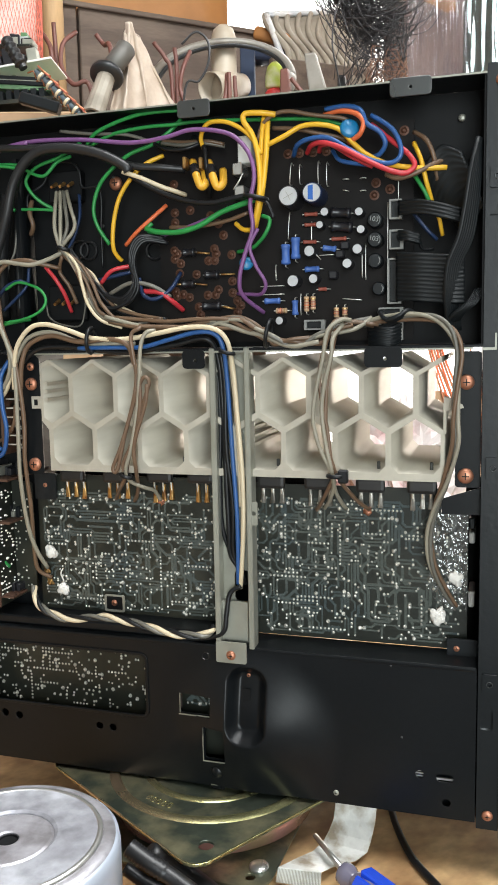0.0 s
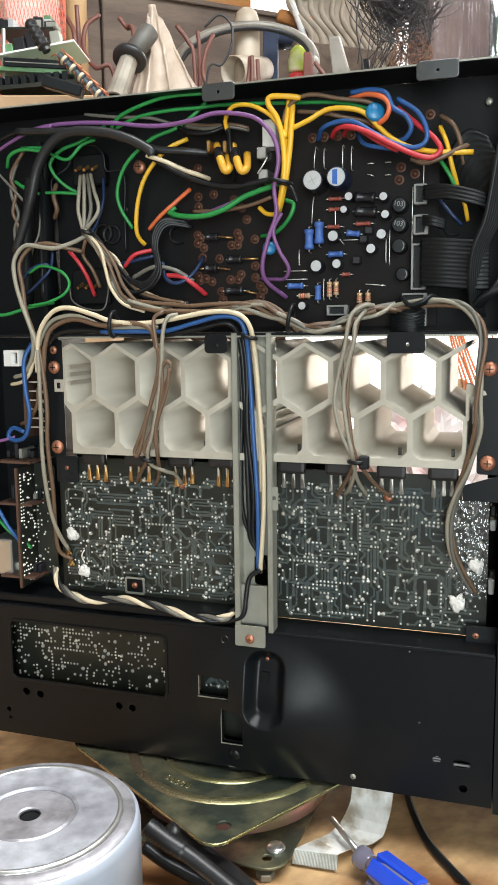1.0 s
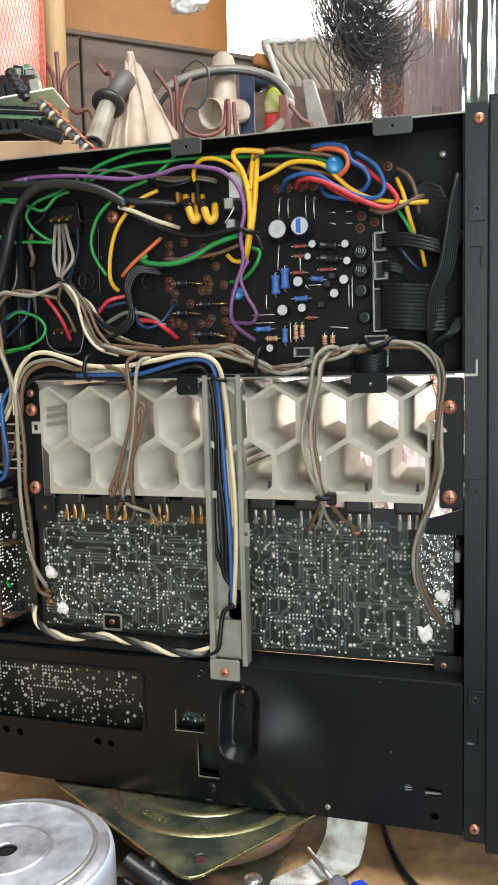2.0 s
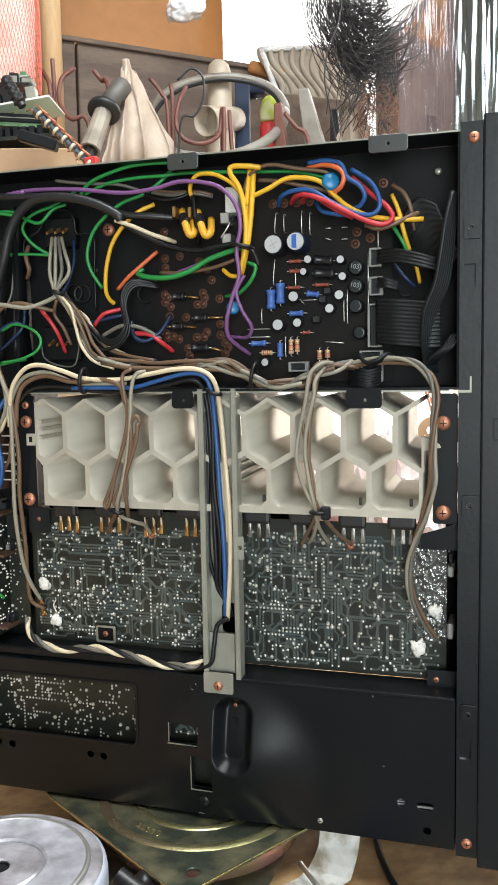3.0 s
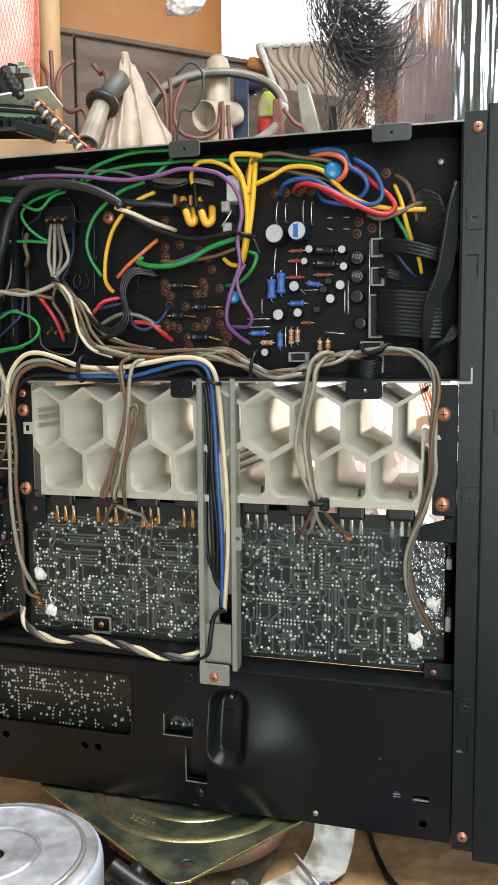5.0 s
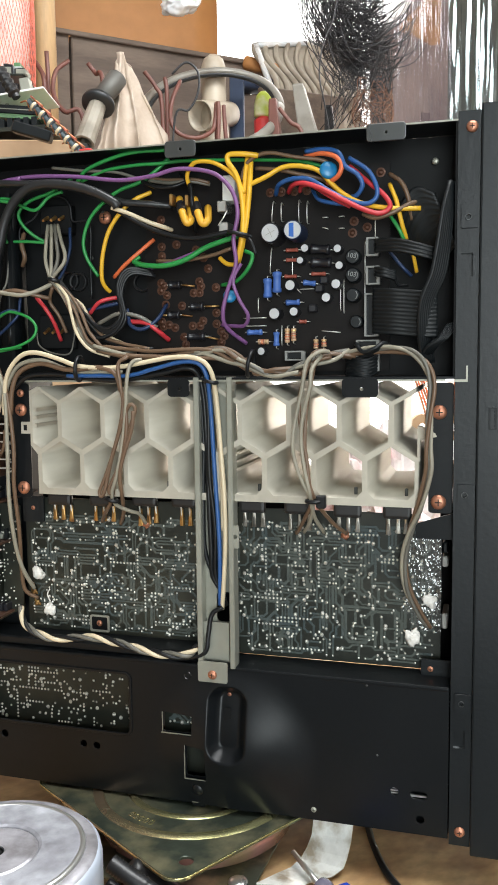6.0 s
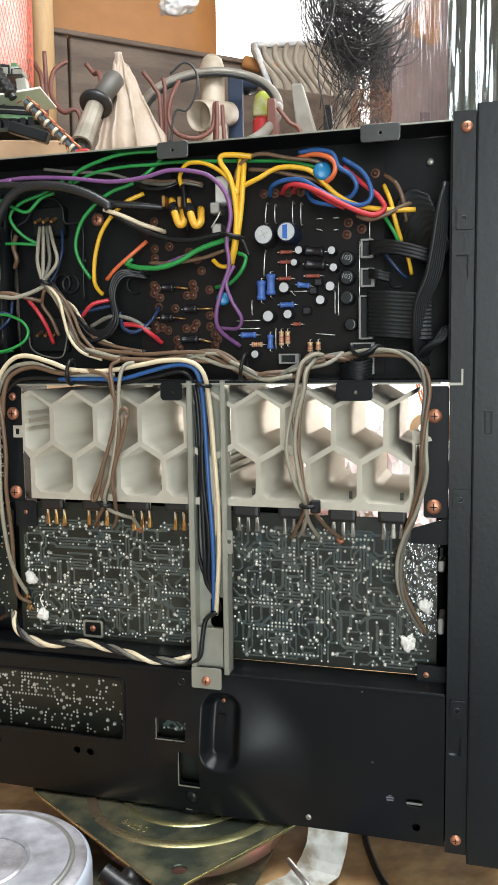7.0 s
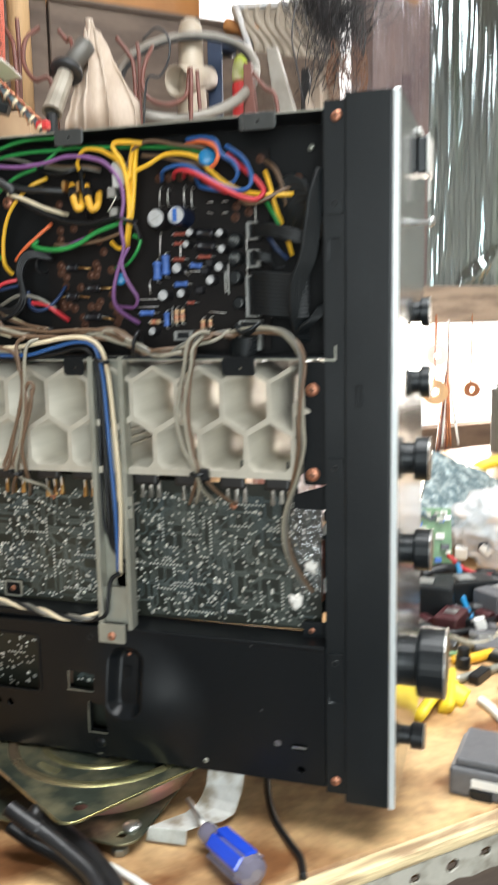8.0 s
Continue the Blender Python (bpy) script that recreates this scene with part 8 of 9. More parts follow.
bunch = thing("wire_bunch", "slanting strands of enamelled copper wire hanging from the plank", "wires", (-0.1900, 1.7300, 0.3262))
for k in range(6):
    wraw(bunch, "wire", sweep([[(-0.190 + 0.006 * k, 1.735, 0.331), (-0.165 + 0.007 * k, 1.73, 0.24), (-0.130 + 0.008 * k, 1.725, 0.13 + 0.01 * (k % 3))]], 0.0032, 6, 6), (COPPER_WIRE, WIRE_ORANGE)[k % 2])

# ---- on the shelf behind ----
sheet = in_room(tagged(new("curtain"), "tan plastic sheet hung behind the board wall", "curtain"))
v, f, n = [], [], 24
for i in range(n + 1):
    for k in range(n + 1):
        t = k / n
        u = -1.1 + (1.79 + 0.03 * (1 - t) ** 2 + 0.02 * math.sin(3 * t)) * i / n
        v.append((u, 1.90 + 0.02 * math.sin(5 * u + 2 * t) + 0.03 * t, 1.08 + 0.80 * t))
for i in range(n):
    for k in range(n):
        q = i * (n + 1) + k
        f.append((q, q + 1, q + n + 2, q + n + 1))
cloth = raw("sheet", v, f, TAN, sheet)
cloth.modifiers.new("thickness", "SOLIDIFY").thickness = 0.003

scrap = thing("plastic_scrap", "torn white plastic scrap hanging on a cord", "scrap", (-0.5961, 1.1656, 1.0393))
part("scrap", crumple((0, 0, 0), (0.042, 0.02, 0.028), 8.2, 0.45, 5, 1.1), BAG, scrap, smooth=True)
part("cord", rod(bmesh.new(), (0, 0, 0.01), (0, 0, 1.9 - 1.0393), 0.0012), RUBBER_BROWN, scrap)

UP = 0.645          # top of the upper board


def stand(name, label, category, p):
    return thing(name, label, category, (p[0], p[1], UP))


pole = stand("wooden_pole", "pale round wooden pole standing against the board wall", "pole", (-0.9292, 1.2158, 0.9998))
part("shaft", lathe([(0.0245, 0.0), (0.0240, 0.5), (0.0238, 0.58), (0.0250, 0.585), (0.0250, 0.592), (0.0236, 0.598), (0.0232, 1.27)], 24), POLE, pole, smooth=True)
sack = stand("net_sack", "bulging sack in an orange-red net", "sack", (-0.8937, 0.9692, 0.9575))
hs = (0.9575 - UP)
part("sack", crumple((0, 0, hs), (0.062, 0.06, hs), 2.1, 0.18), PINK_SACK, sack, smooth=True)
for sgn in (-1, 1):
    for k in range(64):
        pts = []
        for i in range(15):
            t = 0.06 + 0.9 * i / 14
            a = 2 * math.pi * k / 64 + sgn * t * 3.4
            r = math.sin(math.pi * t) ** 0.6
            pts.append((0.070 * r * math.cos(a), 0.068 * r * math.sin(a), hs - hs * 1.02 * math.cos(math.pi * t)))
        raw("net_cord", *sweep([pts], 0.0005, 4, 2), NET_RED, sack)

# stack of old boards on a carton
c = (-0.6615, 0.6392, 0.6633)
carton = thing("carton", "brown cardboard carton under a stack of old boards", "box", (c[0], c[1] + 0.04, 0), m=Matrix.Translation((c[0] - 0.03, c[1] + 0.05, 0)) @ pose(0, 0, 0, 0, 0, 20))
CH = c[2] - 0.012
part("carton", boxed(-0.11, 0.09, -0.07, 0.09, 0, CH, bevel=0.002), CARD, carton)


def board_slab(label, p0, p1, thick, depth, mat, z0):
    a, b = Vector(p0), Vector(p1)
    th = thing("circuit_board", label, "circuit board", m=Matrix.Translation((a + b) / 2) @ (b - a).to_track_quat("X", "Z").to_matrix().to_4x4())
    tagged(th, group="stack of old boards")
    L = (b - a).length / 2
    part("board", boxed(-L, L, -0.01, depth, -thick / 2, thick / 2, bevel=0.0004), mat, th)
    return th, L


b1, L = board_slab("dark green board with black fins in the stack", (-0.7358, 0.6208, 0.6636), (-0.6139, 0.6519, 0.6703), 0.006, 0.1, PCB_GREEN, 0)
for k in range(9):
    part("fin", boxed(-L + 0.002 + 0.012 * k, -L + 0.010 + 0.012 * k, -0.008, 0.03, 0.0032, 0.016, bevel=0.0006), BLACK_PLASTIC, b1)
b2, L = board_slab("green board with black connector in the stack", (-0.7425, 0.6330, 0.6949), (-0.6232, 0.6628, 0.6851), 0.006, 0.1, PCB_BRIGHT, 0)
part("slot_connector", boxed(-L * 0.8, L * 0.9, -0.012, 0.0, 0.0032, 0.015, bevel=0.0006), BLACK_PLASTIC, b2)
part("slot_line", boxed(-L * 0.75, L * 0.85, -0.0124, -0.0121, 0.0085, 0.0098), GREY_ZINC, b2)
b3, L = board_slab("pale board with green terminals on top of the stack", (-0.7493, 0.6447, 0.7166), (-0.6357, 0.6752, 0.7337), 0.003, 0.09, WHITE_PLASTIC, 0)
for k, m3 in ((0, PCB_BRIGHT), (1, CAP_BLACK), (2, CAP_BLACK), (3, CAP_BLACK), (4, GREY_ZINC)):
    part("terminal", boxed(-L + 0.01 + 0.018 * k, -L + 0.025 + 0.018 * k, 0.0, 0.02, 0.0016, 0.016 + 0.006 * (k % 3), bevel=0.001), m3, b3)
b4, L = board_slab("dark board with parts on top of the stack", (-0.7629, 0.6683, 0.7628), (-0.6781, 0.6904, 0.7607), 0.003, 0.07, PCB_GREEN, 0)
rg = random.Random(2)
for k in range(14):
    x, s = rg.uniform(-L, L), rg.uniform(0.003, 0.008)
    part("component", boxed(x - s, x + s, rg.uniform(-0.008, 0.0), 0.02, 0.0016, rg.uniform(0.008, 0.022), bevel=0.0008), rg.choice((CAP_BLACK, GREY_ZINC, CAP_TOP, PCB_BRIGHT, CAP_BLACK)), b4)
for k, (p0, p1) in enumerate((((-0.7333, 0.6467, 0.6752), (-0.7460, 0.6721, 0.7539)), ((-0.6958, 0.6816, 0.6886), (-0.7082, 0.7076, 0.7645)))):
    part("spacer", rod(bmesh.new(), Vector(p0) - Vector(b2.location), Vector(p1) - Vector(b2.location), 0.003), GREY_ZINC, b2).matrix_parent_inverse = Matrix.Identity(4)
gr = thing("cable_grommet", "black ribbed cable grommet on the board stack", "grommet", (-0.6599, 0.6185, 0.7259))
a, b = Vector((-0.6765, 0.6157, 0.7505)), Vector((-0.6513, 0.6197, 0.7072))
prof = [(0.004, 0)] + [(0.0095 if k % 2 else 0.0075, (b - a).length * (0.05 + 0.8 * k / 9)) for k in range(10)] + [(0.006, (b - a).length * 0.9), (0.006, (b - a).length)]
wpart(gr, "sleeve", lathe(prof, 16, Matrix.Translation(a) @ (b - a).to_track_quat("Z", "Y").to_matrix().to_4x4()), BLACK_RUBBER)
STONE_BLUE = material("grey_blue_glaze", (0.10, 0.125, 0.14), 0.3, 0.0, 90, 0.2, 0.05)
strip = thing("resistor_strip", "strip of grey-blue resistors with cream caps on copper wires", "resistors", (-0.5883, 0.6082, 0.6576))
line = [Vector((-0.6226, 0.6017, 0.6964)).lerp(Vector((-0.5424, 0.6172, 0.6148)), k / 7) for k in range(8)]
for k in range(7):
    a, b = line[k], line[k + 1]
    m = a.lerp(b, 0.5)
    d = (b - a)
    at = Matrix.Translation(a) @ d.to_track_quat("Z", "Y").to_matrix().to_4x4()
    bead = wpart(strip, "resistor", lathe([(0.003, 0), (0.0042, d.length * 0.04), (0.0042, d.length * 0.5), (0.0064, d.length * 0.56), (0.0064, d.length * 0.92), (0.003, d.length * 0.97)], 12, at), STONE_BLUE, smooth=True)
    part("end_cap", lathe([(0.0066, d.length * 0.60), (0.0076, d.length * 0.64), (0.0076, d.length * 0.82), (0.0066, d.length * 0.86)], 12, at), CREAM, bead, "cream ceramic end cap", True)
    for o in (-0.012, 0.011):
        wraw(strip, "copper_lead", sweep([[a + Vector((o, 0, -0.002)), m + Vector((o * 0.6, -0.004, 0.004)), b + Vector((o, 0, 0.002))]], 0.0012, 5, 4), COPPER_WIRE)
wpart(strip, "end_cover", boxed(-0.010, 0.010, -0.006, 0.006, 0, 0.012, bevel=0.002, m=Matrix.Translation(line[-1])), RED_PLASTIC, "bright red end cover")
wpart(strip, "carrier", boxed(-0.005, 0.005, 0.006, 0.008, 0, (line[-1] - line[0]).length, m=Matrix.Translation(line[0]) @ (line[-1] - line[0]).to_track_quat("Z", "Y").to_matrix().to_4x4()), RES_RED)
plug2 = thing("black_plug", "black moulded plug on the board stack", "plug", (-0.6198, 0.5995, 0.6504))
a, b = Vector((-0.6434, 0.5941, 0.6605)), Vector((-0.5900, 0.6067, 0.6433))
wpart(plug2, "body", boxed(-0.009, 0.009, -0.008, 0.008, 0, (b - a).length, bevel=0.002, m=Matrix.Translation(a) @ (b - a).to_track_quat("Z", "Y").to_matrix().to_4x4()), BLACK_PLASTIC)

# grey handle with a flange, and the cloth over it
PALE_TUBE = material("pale_grip", (0.30, 0.27, 0.22), 0.5, 0.1, 60, 0.12, 0.05, (0.2, 0.175, 0.14), 30, 0.52)
hd = stand("tube_handle", "grey plastic tube handle with a dark flange", "handle", (-0.6994, 0.9894, 0.7993))
a, b, c = Vector((-0.6993, 0.9897, 0.8035)), Vector((-0.7027, 0.9328, 0.7190)), Vector((-0.6749, 1.0257, 0.8586))
q = (b - a).to_track_quat("Z", "Y").to_matrix().to_4x4()
LL = (b - a).length
wpart(hd, "tube", lathe([(0.0165, 0.0), (0.0185, LL * 0.85), (0.0195, LL), (0.0150, LL), (0.0140, LL * 0.5)], 14, Matrix.Translation(a) @ q), PALE_TUBE, "pale grey-ivory faceted grip")
# dark disc standing in for the shade inside the open tube
wpart(hd, "bore", lathe([(0.0141, LL * 0.52), (0.0002, LL * 0.5)], 20, Matrix.Translation(a) @ q, False), GREY_DARK_TUBE)
wpart(hd, "flange", lathe([(0.012, -0.008), (0.030, -0.006), (0.0315, 0.0), (0.030, 0.005), (0.017, 0.007)], 32, Matrix.Translation(a) @ q), GREY_DARK_TUBE, smooth=True)
wpart(hd, "socket", lathe([(0.019, 0.0), (0.019, (c - a).length), (0.0165, (c - a).length + 0.003), (0.014, (c - a).length), (0.013, 0.01)], 28, Matrix.Translation(a) @ (c - a).to_track_quat("Z", "Y").to_matrix().to_4x4()), GREY_TUBE, smooth=True)
wpart(hd, "stem", rod(bmesh.new(), b + Vector((0, 0, -0.002)), (b.x, b.y, UP), 0.01), GREY_DARK_TUBE)
cl = stand("cloth", "grubby cream cloth draped over the handle", "cloth", (-0.6580, 1.0498, 0.7691))
top_l, top_r, lo, hi = Vector((-0.6857, 1.0530, 0.8812)), Vector((-0.6820, 1.1061, 0.8949)), Vector((-0.7094, 0.9964, 0.7102)), Vector((-0.6120, 1.1600, 0.7760))
v, f, n = [], [], 30
for i in range(n + 1):
    for k in range(n + 1):
        s, t = i / n, k / n
        e = lo.lerp(hi, s) + Vector((0, 0, 0.02 * math.sin(6 * s)))
        top = top_l.lerp(top_r, s)
        p = top.lerp(e, t ** (1.0 if s < 0.55 else 1.0 + 1.3 * (s - 0.55)))
        p += Vector((0.006 * math.sin(22 * s + 2 * t), -0.014 * math.sin(19 * s + t * 2.5) * t ** 0.5 - 0.02 * math.sin(3 * s), 0.010 * math.sin(math.pi * s) * (1 - t) * 3)) 
        p += Vector((0, -0.006 * noise.noise(p * 40), 0.004 * noise.noise(p * 35)))
        if k == n:
            p.z = min(p.z, 0.7)
        v.append(p)
for i in range(n):
    for k in range(n):
        q2 = i * (n + 1) + k
        f.append((q2, q2 + 1, q2 + n + 2, q2 + n + 1))
drape = wraw(cl, "drape", (v, f), CLOTH)
drape.modifiers.new("thickness", "SOLIDIFY").thickness = 0.0015

# big grey hoop and what stands in it
ho = stand("metal_hoop", "large grey metal hoop leaning on the shelf", "hoop", (-0.5955, 1.3555, 0.8243))
hc, e1, e2 = Vector((-0.5958, 1.3599, 0.8834)), Vector((-0.4626, 1.4568, 0.9063)), Vector((-0.6253, 1.4635, 1.0010))
a1, a2 = e1 - hc, e2 - hc
pts = [hc + a1 * math.cos(2 * math.pi * k / 40) + a2 * math.sin(2 * math.pi * k / 40) for k in range(41)]
wraw(ho, "hoop", sweep([pts], 0.0115, 10, 2, 0.7), HOOP_GREY)
wraw(ho, "inner_band", sweep([[hc + (p - hc) * 0.93 + Vector((0, 0.006, 0)) for p in pts]], 0.006, 8, 2), GREY_DARK_TUBE)
lp = stand("white_bottle", "white plastic bottle-shaped lamp holder upside down", "holder", (-0.6392, 1.5056, 0.9294))
bz = UP
zt = 1.0509 - bz
part("body", lathe([(0.020, 0.0), (0.022, zt * 0.30), (0.034, zt * 0.42), (0.036, zt * 0.52), (0.0325, zt * 0.64), (0.0305, zt * 0.70), (0.0295, zt * 0.93), (0.024, zt * 0.975), (0.012, zt)], 32), IVORY, lp, smooth=True)
m0, m1 = Vector((-0.6131, 1.5535, 0.9244)), Vector((-0.6517, 1.4358, 0.8934))
L = (m1 - m0).length
bell = Matrix.Translation(m0) @ (m1 - m0).to_track_quat("Z", "Y").to_matrix().to_4x4()
wpart(lp, "mouth", lathe([(0.020, -0.006), (0.029, 0.0), (0.033, L * 0.4), (0.0345, L * 0.95), (0.0350, L), (0.0325, L), (0.0315, L * 0.4), (0.02, L * 0.2), (0.0002, L * 0.2)], 36, bell), IVORY, smooth=True)
bs = stand("blue_slat", "dark blue plastic slat leaning behind the hoop", "slat", (-0.6001, 1.5712, 0.9431))
part("slat", boxed(-0.018, 0.018, -0.006, 0.006, 0, 1.0261 - UP, bevel=0.002), SLATE_BLUE, bs)
lm = stand("lime_toy", "lime green and white plastic bottle with a red base", "bottle", (-0.5308, 1.5661, 0.9218))
zt = 0.9739 - UP
part("bottle", lathe([(0.02, zt * 0.815), (0.024, zt * 0.83), (0.024, zt * 0.9), (0.018, zt * 0.97), (0.008, zt)], 20), LIME, lm, smooth=True)
part("base", lathe([(0.02, 0.0), (0.024, zt * 0.3), (0.024, zt * 0.79), (0.018, zt * 0.81)], 20), RED_PLASTIC, lm)
for label, col, p0, top_z, w, lean in (("red-brown rubber wedge", RUBBER_BROWN, (-0.4583, 1.3985), 0.9045, 0.0233, 0.012), ("pale grey plastic shell", HOOP_GREY, (-0.3716, 1.3737), 0.9229, 0.0324, 0.06), ("dark grey plastic wedge", GREY_DARK_TUBE, (-0.3533, 1.5137), 0.9117, 0.0223, 0.012)):
    h = top_z - UP
    th = stand("plastic_wedge", label + " standing on the shelf", "part", p0)
    bm = boxed(-w, w, -0.012, 0.012, 0, h, bevel=0.006, seg=2)
    for vv in bm.verts:
        k = vv.co.z / h
        vv.co.x = vv.co.x * (1.1 - 0.75 * k * k) - lean * (k - 0.5)
    part("shell", bm, col, th)
oc = stand("wooden_offcut", "dark brown wooden offcut leaning behind the parts", "board", (-0.4153, 1.5999, 0.8660))
w0, w1 = (-0.5375, 1.5650, 0.9355), (-0.3231, 1.7465, 0.9632)
part("board", boxed(0, math.hypot(w1[0] - w0[0], w1[1] - w0[1]), 0, 0.02, 0, 0.9886 - UP, bevel=0.003, m=Matrix.Translation((w0[0] - oc.location.x, w0[1] - oc.location.y, 0)) @ Matrix.Rotation(math.atan2(w1[1] - w0[1], w1[0] - w0[0]), 4, "Z")), WALL_WOOD, oc)

# red-brown rubber leads that stick up all over the shelf
for k, pts in enumerate((((-0.8960, 1.0697, 0.9467), (-0.8553, 1.0536, 0.9047), (-0.8317, 1.0320, 0.8497), (-0.8260, 1.0270, 0.7134)), ((-0.8532, 1.0817, 0.9437), (-0.8505, 1.0799, 0.8924), (-0.8502, 1.0772, 0.8365), (-0.8509, 1.0715, 0.7131)),
        ((-0.8106, 1.0928, 0.9251), (-0.8240, 1.0620, 0.8952), (-0.8156, 1.0361, 0.8439), (-0.7827, 1.0176, 0.8040), (-0.7509, 1.0258, 0.7968), (-0.7377, 1.0242, 0.7061)), ((-0.7733, 1.1033, 0.9199), (-0.7582, 1.1064, 0.8995), (-0.7277, 1.0748, 0.8676), (-0.7058, 1.0584, 0.7107)),
        ((-0.6883, 1.1926, 0.9224), (-0.6657, 1.1971, 0.8907), (-0.6531, 1.1979, 0.8498), (-0.6472, 1.1905, 0.7215)), ((-0.6522, 1.2157, 0.9142), (-0.6476, 1.2135, 0.8649), (-0.6472, 1.2037, 0.7240))) + (
        ((-0.6216, 1.2245, 0.9067), (-0.6273, 1.1938, 0.8633), (-0.6315, 1.1895, 0.8230), (-0.6157, 1.1919, 0.7926), (-0.5786, 1.2022, 0.7827), (-0.5539, 1.2374, 0.8072), (-0.5563, 1.2667, 0.8589), (-0.5678, 1.2929, 0.9082)),
        ((-0.5452, 1.2447, 0.8635), (-0.5438, 1.2417, 0.8224), (-0.5466, 1.2329, 0.7223)), ((-0.5490, 1.2958, 0.8706), (-0.5463, 1.2933, 0.8294), (-0.5328, 1.2896, 0.7325)), ((-0.4348, 1.3319, 0.8646), (-0.4111, 1.3369, 0.8341), (-0.3851, 1.3425, 0.8036), (-0.3748, 1.3380, 0.7183)),
        ((-0.6117, 1.1496, 0.8971), (-0.5847, 1.1596, 0.9203), (-0.5617, 1.1652, 0.9009), (-0.5615, 1.1619, 0.8594), (-0.5787, 1.1540, 0.8258), (-0.6049, 1.1452, 0.8116), (-0.6132, 1.1343, 0.6968)))):
    th = stand("rubber_lead", "stiff red-brown rubber lead sticking up from the shelf" if k < 10 else "bare grey wire loop sticking up from the shelf", "lead", pts[-1])
    tagged(th, group="leads on the shelf")
    low = (pts[-1][0], pts[-1][1], UP)
    wraw(th, "lead", sweep([list(pts[:-1]) + [low]], 0.0046 if k < 10 else 0.0024, 8, 6), RUBBER_BROWN if k < 10 else GREY_DARK_TUBE)

# tan and navy pads stacked at the end of the board wall, on a dark box
pads = thing("box", "dark brown box behind the hoop", "box", (-0.585, 1.80, 0.419))
part("box", boxed(-0.075, 0.085, -0.03, 0.05, 0, 0.615, bevel=0.004), WALL_WOOD, pads)
for lab, mat, z0, tilt, w in (("navy blue folded pad", SLATE_BLUE, 1.036, 14, 0.075), ("tan folded pad", TAN, 1.080, 20, 0.060)):
    pad = thing("folded_pad", lab + " lying on a dark box", "pad", (-0.585, 1.775, z0))
    bm = boxed(-w, w, -0.03, 0.045, 0.0, 0.034, bevel=0.014, seg=4, m=pose(0, 0, 0, 0, tilt, 0))
    for q in bm.verts:
        q.co.z += 0.004 * noise.noise(q.co * 40)
    part("pad", bm, mat, pad, smooth=True)

# white basket with wavy ribs, behind on the right
bk = thing("wire_basket", "off-white plastic basket with wavy ribs against the light", "basket", (-0.4427, 1.6651, 0.9669)[:2] + (0.418,))
for k in range(11):
    pts = []
    for i in range(9):
        t = i / 8
        base_pt = Vector((-0.5175, 1.6412, 0.9841)).lerp(Vector((-0.3325, 1.8395, 1.0062)), k / 10)
        top_pt = Vector((-0.5964, 1.7586, 1.1553)).lerp(Vector((-0.3762, 1.9732, 1.2073)), k / 10)
        p = base_pt.lerp(top_pt, t)
        pts.append(p + Vector((0.014 * math.sin(5.5 * t + 0.3 * k), 0, 0)))
    wraw(bk, "rib", sweep([pts], 0.0075, 8, 4, 1.0), BASKET)
v, f = [], []
for k in range(11):
    for i in range(9):
        base_pt = Vector((-0.5175, 1.6412, 0.9841)).lerp(Vector((-0.3325, 1.8395, 1.0062)), k / 10)
        top_pt = Vector((-0.5964, 1.7586, 1.1553)).lerp(Vector((-0.3762, 1.9732, 1.2073)), k / 10)
        v.append(base_pt.lerp(top_pt, i / 8) + Vector((0.014 * math.sin(5.5 * i / 8 + 0.3 * k), 0.006, 0)))
for k in range(10):
    for i in range(8):
        f.append((k * 9 + i, k * 9 + 9 + i, k * 9 + 10 + i, k * 9 + i + 1))
web = wraw(bk, "web", (v, f), BASKET)
web.modifiers.new("thickness", "SOLIDIFY").thickness = 0.003
for a, b in (((-0.5242, 1.6387, 0.9813), (-0.3253, 1.8417, 1.0032)), ((-0.5964, 1.7586, 1.1553), (-0.3733, 1.9747, 1.2105)), ((-0.6021, 1.7567, 1.1553), (-0.5216, 1.6396, 0.9813))):
    wraw(bk, "rim", sweep([[a, tuple((Vector(a) + Vector(b)) / 2), b]], 0.008, 8, 4), BAG)
for p in ((-0.5001, 1.6602, 0.9848), (-0.3521, 1.8187, 1.0025)):
    wpart(bk, "leg", rod(bmesh.new(), p, (p[0], p[1], 0.419), 0.006), BAG)

# pale bag standing on the bench behind the receiver
PALE_BAG = material("pinkish_clear_bag", (0.74, 0.68, 0.66), 0.25, 0.0, 60, 0.2, 0.3, (0.55, 0.30, 0.29), 22, 0.56)
sack2 = thing("plastic_bag", "crumpled pale pinkish plastic bag standing behind the receiver", "bag", (-0.105, 0.47, 0))
folds = crumple((0, 0, 0.115), (0.075, 0.05, 0.125), 3.3, 0.55, 5, 2.4)
for q in folds.verts:
    q.co.z = max(q.co.z, 0.001)
part("bag", folds, PALE_BAG, sack2, smooth=False)

